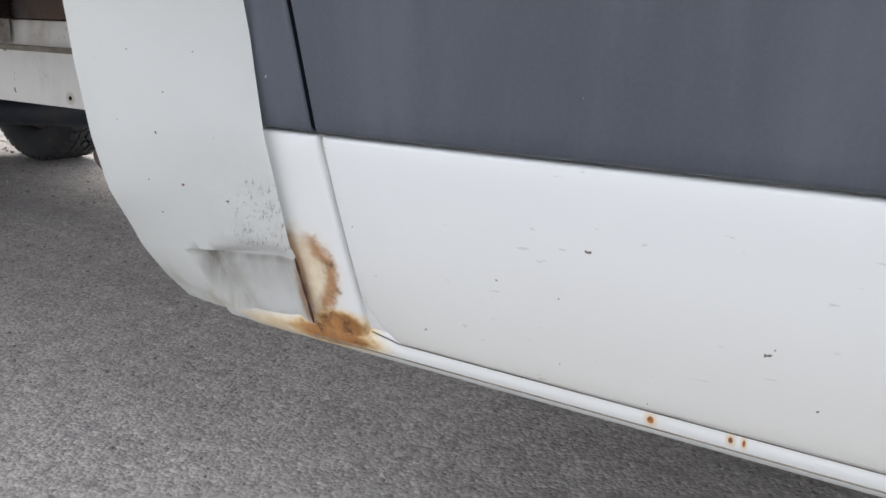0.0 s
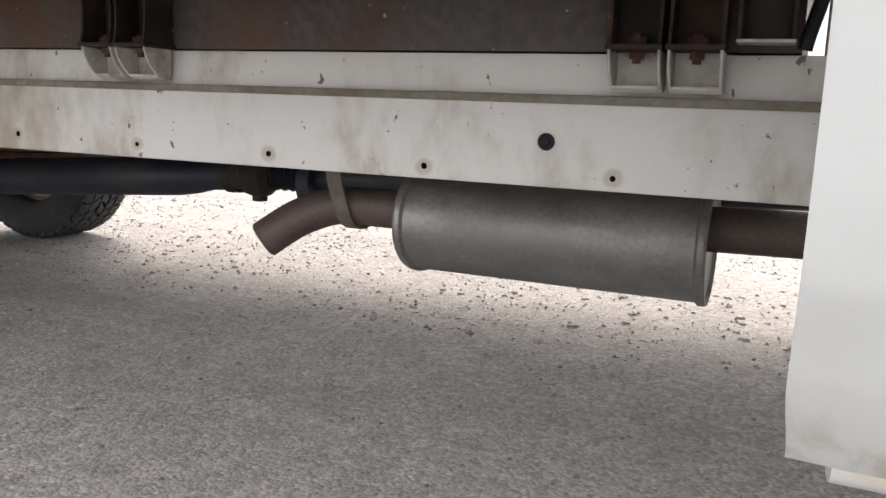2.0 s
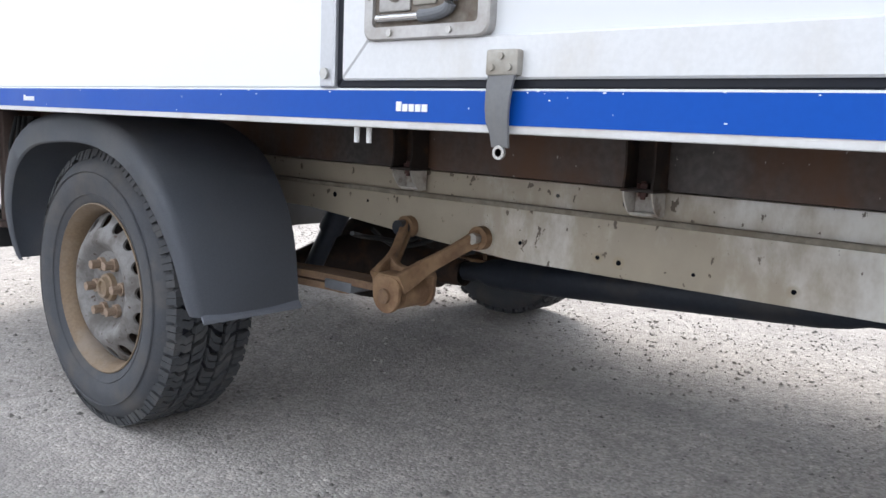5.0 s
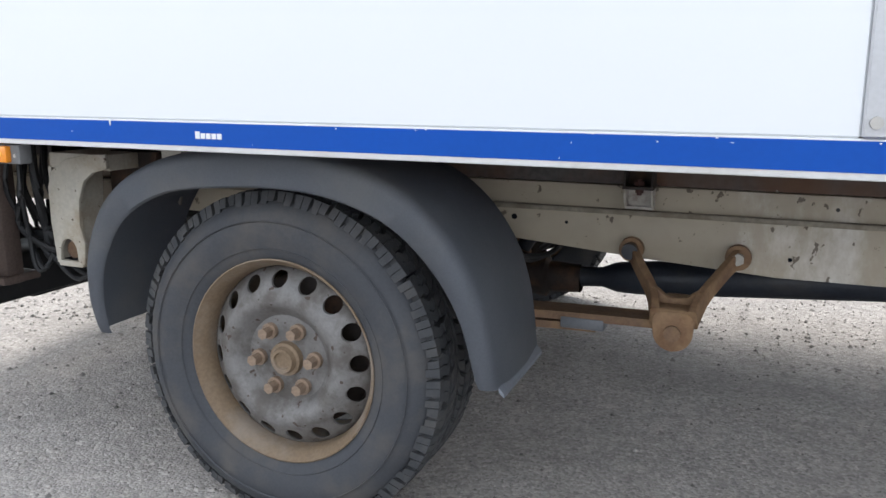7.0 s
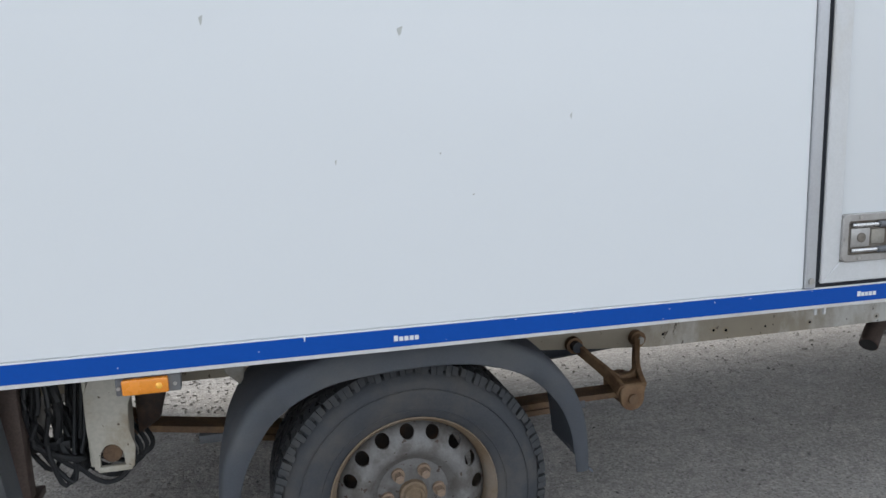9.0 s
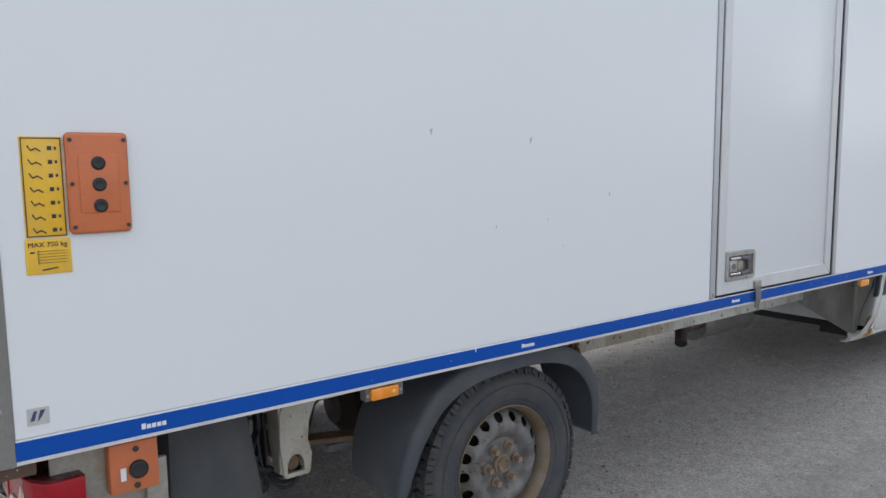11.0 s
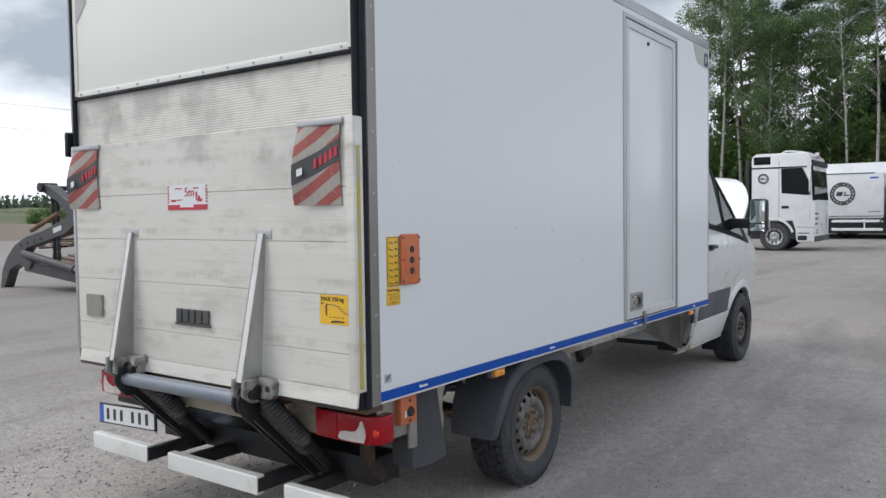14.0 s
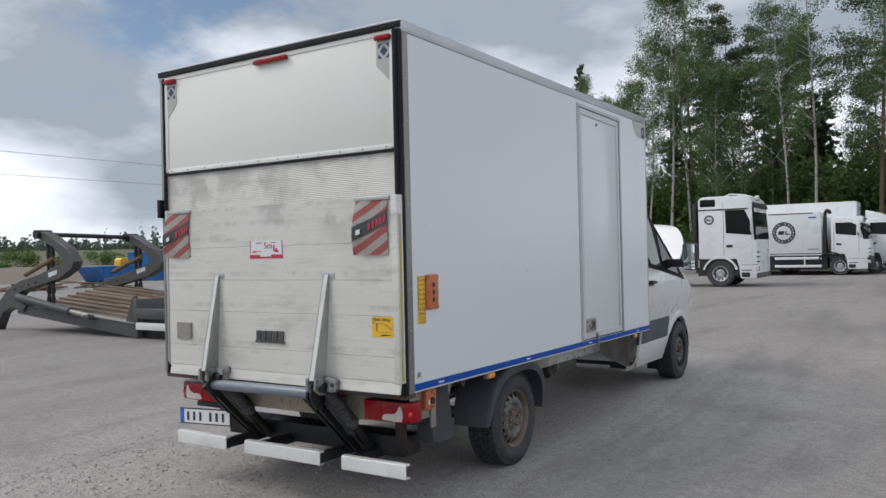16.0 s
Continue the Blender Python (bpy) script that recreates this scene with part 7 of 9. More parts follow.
corner_flap(0.085, 1)
corner_flap(W - 0.085, -1)
bm = box(B(), -0.925, -0.880, 0.255, 0.305, 0.395, 0.775, 0.006)
box(bm, -0.935, -0.870, 0.235, 0.345, 0.40, 0.42, 0.004)
tpart("flap_post", bm, M_PIPE, truck, "rusty post behind the flap")
bm = box(B(), -1.32, -1.28, 0.20, 0.26, 0.42, 0.58, 0.006)
prism(bm, [(-1.32, 0.43), (-1.20, 0.34), (-1.17, 0.35), (-1.25, 0.47)], "y", 0.21, 0.225, 0.002)
tpart("tow_bracket", bm, M_DARKRUST, truck, "dark rusty rear bracket")

# ---- cab ----
LOW = ((0.300, 0.258), (0.34, 0.246), (0.38, 0.2315), (0.45, 0.2135), (0.54, 0.192), (0.57, 0.185), (0.60, 0.180))
BAND = ((0.567, 0.186), (0.60, 0.179), (0.70, 0.166), (0.80, 0.152), (0.84, 0.147))
UPPER = ((0.30, 0.272), (0.56, 0.205), (0.70, 0.180), (0.80, 0.163), (0.90, 0.138), (1.00, 0.110), (1.10, 0.094), (1.25, 0.096), (1.36, 0.112), (1.50, 0.146), (1.75, 0.196), (2.00, 0.238), (2.20, 0.292), (2.32, 0.40))


def along(table, z):
    for (a, b), (c, d) in zip(table, table[1:]):
        if z <= c:
            return b + (d - b) * (z - a) / (c - a)
    return table[-1][1]


FRONT = ((0.30, 5.10), (0.42, 5.17), (0.56, 5.19), (0.70, 5.185), (0.80, 5.17), (0.95, 5.13), (1.10, 5.06), (1.25, 4.86), (1.36, 4.62), (1.50, 4.42), (1.75, 4.12), (2.00, 3.83), (2.20, 3.60), (2.32, 3.35))


def cab_y(x, z):
    """The place of the cab's side at a height, drawn in towards the nose."""
    y, xf = along(UPPER, z), along(FRONT, z)
    xs = min(xf - 0.55, 4.55)
    if x <= xs:
        return y
    a = math.asin(min(1.0, ((x - xs) / (xf - xs)) ** (1 / 0.85)))
    return y + (YC - y) * (1 - math.cos(a)) ** 1.6


def cab_body():
    bm = B()
    rings = []
    for z in [0.41 + 0.0625 * i for i in range(30)] + [2.28, 2.32]:
        y, xf = along(UPPER, z), along(FRONT, z)
        pts = [(2.905 + (min(xf - 0.55, 4.55) - 2.905) * i / 14, y) for i in range(15)]
        xs = pts[-1][0]
        for i in range(1, 13):
            a = math.pi / 2 * i / 12
            pts.append((xs + (xf - xs) * math.sin(a) ** 0.85, y + (YC - y) * (1 - math.cos(a)) ** 1.6))
        ring_ = [bm.verts.new((px, py, z)) for px, py in pts] + [bm.verts.new((px, W - py, z)) for px, py in pts[-2::-1]]
        rings.append(ring_)
    for a, b in zip(rings, rings[1:]):
        for i in range(len(a)):
            j = (i + 1) % len(a)
            bm.faces.new((a[i], a[j], b[j], b[i]))
    bm.faces.new(rings[0])
    bm.faces.new(rings[-1][::-1])
    cutter = B()
    cyl(cutter, (4.325, -0.3, 0.40), (4.325, 0.52, 0.40), 0.405, seg=48)
    box(cutter, 3.92, 4.73, -0.3, 0.52, 0.1, 0.40)
    bm = cut(bm, cutter)
    cutter = B()
    cyl(cutter, (4.325, W - 0.52, 0.40), (4.325, W + 0.3, 0.40), 0.405, seg=48)
    box(cutter, 3.92, 4.73, W - 0.52, W + 0.3, 0.1, 0.40)
    return cut(bm, cutter)


cab = tpart("cab_body", cab_body(), M_CAB, truck, "white van cab body")


def skin(name, x0, x1, table, z0, z1, material, parent, out=0.003, label="", thick=0.012, round_low=0.0, bow=0.0, nx=10, nz=14, lean=(0.0, 0.0)):
    """A body panel that follows the cab's side, its edges turned in."""
    def stations(a, b, n):
        """Places across the panel with the depth by which its rim is turned in."""
        L = b - a
        return [(a, 0.007), (a + 0.0008, 0.003), (a + 0.0025, 0.0008), (a + 0.005, 0.0)] + [(a + 0.005 + (L - 0.010) * i / n, 0.0) for i in range(1, n)] + \
               [(b - 0.005, 0.0), (b - 0.0025, 0.0008), (b - 0.0008, 0.003), (b, 0.007)]
    rows = []
    for z, turn in stations(z0, z1, nz):
        f = (z - z0) / (z1 - z0)
        lead = round_low * max(0.0, 1 - (z - z0) / 0.06) ** 2 if round_low else 0.0
        la, lb = lean[0] * (z - 0.588), lean[1] * (z - 0.588)
        swell = bow * math.sin(math.pi * f) if bow else 0.0
        rows.append([(xx, along(table, z) - out - swell + max(turn, t), z + 0.009 * max(0.0, xx - 2.95) * (z > 0.5)) for xx, t in stations(x0 + la + lead, x1 + lb, nx)])
    return tpart(name, grid(B(), rows, (0, thick, 0)), material, parent, label, angle=60)


LEAN = -0.136         # the door's rear edge leans back as it rises
skin("door_gap", 2.9405, 2.9645, BAND, 0.5945, 0.83, M_GAP, truck, 0.0005, "dark door gap", lean=(LEAN, LEAN))
skin("post_gap", 2.9405, 2.9775, LOW, 0.372, 0.588, M_LOWTRIM, truck, -0.006, "shaded door shut edge", lean=(LEAN, LEAN))
skin("post_cladding", 2.874, 2.9495, BAND, 0.5935, 0.825, M_CLAD, truck, 0.004, "slate grey plastic post cladding", lean=(-0.055, LEAN))
skin("door_cladding", 2.9550, 3.905, BAND, 0.594, 0.825, M_CLAD, truck, 0.006, "slate grey plastic door cladding", lean=(LEAN, 0))
skin("post_panel", 2.876, 2.9510, LOW, 0.345, 0.591, M_SILL, truck, 0.001, "white lower post eaten by rust", bow=0.002, lean=(-0.08, LEAN))
skin("lower_door", 2.9570, 3.900, LOW, 0.370, 0.591, M_LOWDOOR, truck, 0.002, "white lower door panel with small stone chips", round_low=0.035, bow=0.003, nx=16, lean=(LEAN, 0))
sill_rows = []
for z, y in ((0.384, 0.240), (0.371, 0.234), (0.361, 0.235), (0.351, 0.240), (0.343, 0.248), (0.338, 0.262), (0.336, 0.285)):
    sill_rows.append([(x, y + (0.012 if x < 2.80 else 0.0), z - (0.004 if x < 2.80 else 0.0)) for x in (2.752, 2.775, 2.81, 2.88, 2.95, 3.05, 3.3, 3.6, 3.905)])
tpart("door_sill", grid(B(), sill_rows, (0, 0.02, 0.004)), M_SILL, truck, "white sill edge with brown rust holes", angle=60)
tube(bm := B(), [(2.985, 0.2335, 0.3775), (3.02, 0.2325, 0.3715), (3.3, 0.2325, 0.3712), (3.9, 0.2325, 0.3712)], 0.0007, 6)
tpart("sill_gap", bm, M_DARKSTEEL, truck, "dark gap under the door")
tube(bm := B(), [(2.90, 0.2395, 0.3525), (3.3, 0.2395, 0.3525), (3.9, 0.2395, 0.3525)], 0.0012, 6)
tpart("sill_seam", bm, M_GRIME, truck, "fine seam along the sill")
tpart("sill_underside", box(B(), 2.90, 3.93, 0.280, 0.50, 0.336, 0.40), M_BLACK, truck)
tpart("cab_underbody", box(B(), 2.95, 3.9, 0.5, W - 0.5, 0.36, 0.42), M_BLACK, truck)

# fairing between cab and box
YLEFT = ((0.344, 0.221), (0.379, 0.190), (0.42, 0.161), (0.442, 0.150), (0.489, 0.123), (0.548, 0.106), (0.624, 0.093), (0.70, 0.084), (0.84, 0.072))
YRIGHT = ((0.346, 0.226), (0.444, 0.198), (0.562, 0.171), (0.655, 0.164), (0.69, 0.157), (0.715, 0.151), (0.84, 0.128))
XRIGHT = ((0.346, 2.912), (0.444, 2.903), (0.562, 2.895), (0.65, 2.887), (0.84, 2.880))
rows = []
nz = 40
fz = sorted([i / nz for i in range(nz + 1)] + [0.829, 0.832, 0.835])
fx = sorted([i / 26 for i in range(27)] + [0.405, 0.425, 0.445])
for f in fz:
    row = []
    for g in fx:
        z = 0.848 - f * (0.848 - (0.3685 + 0.003 * g))
        zm = z - 0.025
        left = 2.712 + 0.006 * ease(zm, 0.42, 0.34)
        x = left + (along(XRIGHT, zm) - left) * g
        y = along(YLEFT, zm) + (along(YRIGHT, zm) - 0.003 - along(YLEFT, zm)) * (g ** 1.3)
        y -= 0.010 * math.sin(math.pi * g)
        y += (0.019 - 0.015 * ease(g, 0.84, 1.0)) * ease(f + 0.03 * (g - 0.4), 0.828, 0.836) * ease(g + 0.5 * (0.89 - f), 0.405, 0.448)
        row.append((x, y, z))
    rows.append(row)
bm = grid(B(), rows)
bmesh.ops.solidify(bm, geom=bm.faces, thickness=0.004)
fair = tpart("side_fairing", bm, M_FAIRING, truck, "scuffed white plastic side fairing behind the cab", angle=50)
seam = []
for i in range(12):
    z = 0.374 + 0.0072 * i
    seam.append((along(XRIGHT, z - 0.025) + 0.0005, along(YRIGHT, z - 0.025) - 0.001, z))
tpart("rust_seam", tube(B(), seam, [0.0006 + 0.0011 * abs(math.sin(i * 2.3)) for i in range(12)], 6), M_REDRUST, fair, "dark rust along the fairing edge")
tpart("rear_panel", prism(B(), [(0.285, 0.352), (0.255, 0.50), (0.20, 0.65), (0.18, 0.86), (0.80, 0.86), (0.80, 0.60), (0.72, 0.545)], "x", 2.86, 2.885, 0.002), M_SKIRT, truck, "dull grey panel behind the cab")
tpart("rear_panel", prism(B(), [(W - 0.225, 0.36), (W - 0.10, 0.65), (W - 0.10, 0.86), (W - 0.62, 0.86), (W - 0.62, 0.50), (W - 0.55, 0.47)], "x", 2.86, 2.885, 0.002), M_MUFFLER, truck)
tpart("fairing_stay", box(B(), 2.79, 2.83, 0.250, 0.270, 0.37, 0.86, 0.006), M_STEEL, truck)
bm = B()
tube(bm, smooth_line([(2.70, 0.55, 0.80), (2.74, 0.50, 0.76), (2.76, 0.48, 0.74), (2.80, 0.47, 0.80)], 4), 0.018, 10)
tpart("air_hose", bm, M_BLACK, truck)

# side window, handle, mirror, arch lip, flap
def cab_glass(name, pts, out, material, label=""):
    """A pane that follows the cab's side, from the (x, z) corners of its outline."""
    z0, z1 = min(p[1] for p in pts), max(p[1] for p in pts)
    rows = []
    for i in range(31):
        z = z0 + 0.0005 + (z1 - z0 - 0.001) * i / 30
        xs = []
        for (xa, za), (xb, zb) in zip(pts, pts[1:] + pts[:1]):
            if (za - z) * (zb - z) < 0:
                xs.append(xa + (xb - xa) * (z - za) / (zb - za))
        lo, hi = min(xs), max(xs)
        rows.append([(lo + (hi - lo) * j / 12, (cab_y(lo + (hi - lo) * j / 12, z - 0.05) + cab_y(lo + (hi - lo) * j / 12, z + 0.05)) / 2 - out, z) for j in range(13)])
    return tpart(name, grid(B(), rows, (0, 0.02, 0)), material, truck, label, angle=60)


cab_glass("window_surround", [(2.95, 1.43), (3.50, 1.37), (3.95, 1.31), (4.34, 1.245), (4.20, 1.42), (3.97, 1.68), (3.74, 1.92), (3.58, 2.06), (2.95, 2.08)], 0.012, M_TRIMBLACK, "black window surround")
cab_glass("side_window", [(3.00, 1.47), (3.50, 1.415), (3.50, 1.62), (3.46, 1.85), (3.38, 2.00), (3.00, 2.03)], 0.019, M_CABGLASS, "dark side window glass")
cab_glass("quarter_window", [(3.60, 1.40), (4.10, 1.32), (3.94, 1.62), (3.62, 1.86)], 0.019, M_GLASS)
tpart("engine_bay", prism(B(), [(4.56, 1.385), (4.86, 1.275), (5.06, 1.125), (5.04, 1.09), (4.56, 1.20)], "y", 0.42, W - 0.42, 0.01), M_BLACK, truck, "dark open engine bay")
bonnet = []
for z, y in ((1.30, 0.27), (1.42, 0.225), (1.54, 0.195), (1.64, 0.185), (1.70, 0.187), (1.76, 0.205), (1.82, 0.235), (1.87, 0.275), (1.905, 0.34), (1.925, 0.45)):
    x = 4.46 + 0.34 * (z - 1.28) / 0.64
    bonnet.append([(x + 0.05 * math.sin(math.pi * j / 16), y + (W - 2 * y) * j / 16, z + 0.03 * math.sin(math.pi * j / 16)) for j in range(17)])
tpart("bonnet", grid(B(), bonnet, (0.025, 0, -0.012)), M_TRUCKWHITE, truck, "white bonnet, standing open", angle=50)
tpart("bonnet_stay", cyl(B(), (4.66, 0.45, 1.26), (4.72, 0.42, 1.74), 0.006, seg=8), M_BLACK, truck)
hd = tpart("door_handle", box(B(), 3.03, 3.20, 0.050, 0.075, 1.235, 1.265, 0.010, 3), M_BLACK, truck, "black door handle")
tpart("handle_recess", box(B(), 3.02, 3.19, 0.0845, 0.09, 1.215, 1.270, 0.002), M_BLACK, hd)
skin("door_line", 2.928, 2.940, UPPER, 0.83, 1.38, M_GAP, cab, 0.0025, "dark door gap", nx=2)
mir = tpart("side_mirror", box(B(), 3.73, 3.83, -0.225, -0.062, 1.365, 1.675, 0.035, 4), M_BLACK, truck, "large black door mirror on a stout arm")
tpart("mirror_glass", box(B(), 3.722, 3.732, -0.212, -0.077, 1.452, 1.662, 0.012, 3), M_MIRROR, mir, "reflecting mirror glass")
tpart("lower_glass", box(B(), 3.722, 3.732, -0.212, -0.077, 1.378, 1.444, 0.010, 3), M_MIRROR, mir)
tpart("mirror_arm", box(B(), 3.78, 3.92, -0.07, 0.14, 1.40, 1.495, 0.02, 3), M_BLACK, mir, "stout black mirror arm")
tpart("indicator", box(B(), 3.83, 3.86, -0.225, -0.15, 1.39, 1.48, 0.008), M_CLEARLENS, mir)
arch = B()
inner = [(4.325 + 0.403 * math.cos(a), 0.40 + 0.403 * math.sin(a)) for a in [math.pi * (1.0 - i / 24) for i in range(25)]]
rows = []
for (x, z) in inner:
    d = Vector((x - 4.325, z - 0.40)).normalized()
    rows.append([(x, along(UPPER, z) + 0.03, z), (x, along(UPPER, z) - 0.022, z), (x + d.x * 0.035, along(UPPER, z + d.y * 0.035) - 0.020, z + d.y * 0.035), (x + d.x * 0.075, along(UPPER, z + d.y * 0.075) - 0.001, z + d.y * 0.075)])
tpart("wheel_arch", grid(arch, rows, (0, 0.004, 0)), M_CAB, truck, "flared white front wheel arch", angle=60)
lathe(bm := B(), [(0.404, 0.16), (0.404, 0.50), (0.05, 0.50)], (4.325, 0, 0.40), "y", 48)
bmesh.ops.delete(bm, geom=[v for v in bm.verts if v.co.z < 0.36], context="VERTS")
tpart("arch_liner", bm, M_BLACK, truck, "black wheel arch liner")
tpart("front_flap", box(B(), 3.885, 3.90, 0.265, 0.42, 0.21, 0.42, 0.004), M_RUBBER, truck, "black front mudflap")
tpart("front_axle", cyl(B(), (4.325, 0.35, HUB), (4.325, W - 0.35, HUB), 0.05, seg=12), M_BLACK, truck)
tpart("bumper_end", box(B(), 4.76, 4.88, 0.215, 0.36, 0.40, 0.60, 0.03, 3), M_CLAD, truck, "slate grey front bumper end")

# ---- the yard's far side: lorries ----
def lorry_wheel(parent, x, y, r=0.50, w=0.28, s=1):
    """s: the side towards which the hub looks along x (1: towards -x)."""
    prof = [(0.0, -0.02), (0.10, -0.03), (0.12, 0.0), (0.20, 0.02), (0.26, 0.0), (0.285, -0.01), (0.29, 0.02), (0.30, -0.005), (0.36, -0.025), (0.45, -0.02), (0.485, 0.01), (0.50, 0.04), (0.50, 0.24), (0.47, 0.28), (0.0, 0.28)]
    k = r / 0.5
    bm = lathe(B(), [(a * k, x + s * b * w / 0.28) for a, b in prof if a >= 0.29], (0, y, r + 0.018), "x", 36)
    t = part("wheel", bm, M_TYRE, parent, "black lorry wheel with pale hub")
    bm = lathe(B(), [(a * k, x + s * b * w / 0.28) for a, b in prof[:8]], (0, y, r + 0.018), "x", 30)
    part("hub", bm, M_ALU, t, "pale steel hub")
    for i in range(10):
        a = 2 * math.pi * i / 10
        cyl(bm := B(), (x - s * 0.008, y + 0.225 * k * math.cos(a), r + 0.018 + 0.225 * k * math.sin(a)), (x + s * 0.03, y + 0.225 * k * math.cos(a), r + 0.018 + 0.225 * k * math.sin(a)), 0.035 * k, seg=8)
        part("hand_hole", bm, M_INK, t)
    return t


def ring_badge(parent, x, y, z, r):
    """A round grey company mark: a ring of plain bars round a dark block."""
    bm = lathe(B(), [(r, x - 0.004), (r, x - 0.010), (r * 0.64, x - 0.010), (r * 0.64, x - 0.004)], (0, y, z), "x", 40)
    bd = part("company_mark", bm, M_MACHINEGREY, parent, "round dark company mark, plain shapes")
    for i in range(18):
        if i in (4, 13):
            continue
        a = 2 * math.pi * i / 18
        c = (y + r * 0.82 * math.cos(a), z + r * 0.82 * math.sin(a))
        part("bar", box(B(), x - 0.014, x - 0.009, c[0] - r * 0.038, c[0] + r * 0.038, c[1] - r * 0.05, c[1] + r * 0.05), M_WHITE, bd)
    part("block", prism(B(), [(y + r * 0.5, z - r * 0.18), (y + r * 0.02, z - r * 0.18), (y - r * 0.05, z + r * 0.18), (y + r * 0.43, z + r * 0.18)], "x", x - 0.012, x - 0.003), M_INK, bd)
    part("block", prism(B(), [(y - r * 0.10, z - r * 0.18), (y - r * 0.55, z - r * 0.18), (y - r * 0.54, z - r * 0.08), (y - r * 0.22, z - r * 0.06), (y - r * 0.27, z + r * 0.18), (y - r * 0.17, z + r * 0.18)], "x", x - 0.012, x - 0.003), M_INK, bd)


def lorry_cab(parent, x, yf, yr, zb, zr, wide=2.45, high=True, blunt=0.0):
    """A forward-control cab whose side looks to -x and whose front looks to -y."""
    def F(d):
        """A place behind the nose; blunt: by how much the nose is shorter."""
        return yf + (d if d > 0.62 else blunt + d * (0.62 - blunt) / 0.62)
    prof = [(yr, zb + 0.75), (yr, zr - 0.12), (yr - 0.15, zr), (F(0.75), zr), (F(0.42), zr - 0.18), (F(0.30), zr - 0.45), (F(0.06), zb + 1.45), (F(0.02), zb + 0.95), (F(0), zb + 0.45), (F(0.03), zb + 0.05), (F(0.12), zb),
            (F(1.02), zb), (F(1.06), zb + 0.45), (F(1.15), zb + 0.75)]
    body = part("cab", prism(B(), prof, "x", x, x + wide, 0.05, 3), M_TRUCKWHITE, parent, "white lorry cab")
    wz0, wz1 = zb + 1.72, zr - (0.55 if high else 0.25)
    part("side_window", prism(B(), [(F(0.62), wz0 - 0.06), (F(1.52), wz0 + 0.03), (F(1.54), wz1), (F(0.82), wz1), (F(0.60), wz0 + 0.45)], "x", x - 0.012, x + 0.02, 0.01), M_GLASS, body, "dark side window")
    part("windscreen", prism(B(), [(F(0.055), zb + 1.48), (F(0.30), zr - 0.46), (F(0.36), zr - 0.42), (F(0.45), zr - 0.5), (F(0.30), zb + 1.45)], "x", x - 0.008, x + wide + 0.008, 0.01), M_GLASS, body, "dark windscreen")
    part("sun_visor", prism(B(), [(F(0.12), zr - 0.42), (F(0.30), zr - 0.28), (F(0.44), zr - 0.30), (F(0.40), zr - 0.40), (F(0.20), zr - 0.50)], "x", x - 0.03, x + wide + 0.03, 0.01), M_BLACK, body, "dark sun visor")
    mr = part("mirror", box(B(), x - 0.20, x - 0.02, F(0.42), F(0.52), wz0 + 0.05, wz0 + 0.72, 0.04, 2), M_TRUCKWHITE, body, "white mirror housing")
    part("mirror_foot", box(B(), x - 0.18, x - 0.03, F(0.50), F(0.56), wz0 - 0.05, wz0 + 0.12, 0.02), M_BLACK, mr)
    part("door_gap", box(B(), x - 0.003, x + 0.01, F(1.60), F(1.615), zb + 0.9, zr - 0.3), M_MACHINEGREY, body)
    part("door_gap", box(B(), x - 0.003, x + 0.01, F(0.50), F(0.515), zb + 0.75, wz0), M_MACHINEGREY, body)
    part("door_handle", box(B(), x - 0.02, x + 0.01, F(1.28), F(1.52), zb + 1.20, zb + 1.30, 0.02), M_BLACK, body, "black door handle")
    part("step_panel", box(B(), x - 0.006, x + 0.05, F(0.56), F(0.98), zb + 0.30, zb + 0.34, 0.005), M_MACHINEGREY, body)
    for z in (0.62, 0.80, 0.98):
        part("grille_slat", box(B(), x - 0.008, x + 0.4, F(0) - 0.012, F(0.10), zb + z, zb + z + 0.05, 0.01), M_BLACK, body, "black grille slat")
    part("headlamp", box(B(), x - 0.01, x + 0.35, F(0) - 0.01, F(0.25), zb + 0.28, zb + 0.46, 0.03, 2), M_CLEARLENS, body, "clear headlamp")
    part("bumper_split", box(B(), x - 0.004, x + 0.02, F(0.02), F(1.02), zb + 0.52, zb + 0.535), M_MACHINEGREY, body)
    lathe(bm := B(), [(0.60, x - 0.02), (0.66, x - 0.03), (0.68, x + 0.02)], (0, F(1.76), 0.52), "x", 48)
    bmesh.ops.delete(bm, geom=[v for v in bm.verts if v.co.z < 0.62], context="VERTS")
    part("wheel_arch", bm, M_TRUCKWHITE if high else M_BLACK, body, "wheel arch lip")
    part("lower_front", box(B(), x - 0.006, x + wide + 0.006, F(0) - 0.02, F(0.16), zb + 0.02, zb + (0.22 if high else 0.62), 0.03, 2), M_MACHINEGREY if high else M_BLACK, body, "dark lower bumper")
    part("entry_step", box(B(), x - 0.008, x + 0.03, F(0.66), F(0.98), zb + 0.06, zb + 0.24, 0.02), M_BLACK, body, "black entry step")
    part("arch_inner", box(B(), x + 0.06, x + wide - 0.06, F(1.06), yr + 0.05, zb + 0.1, zb + 0.78), M_BLACK, body, "black wheel well")
    return body


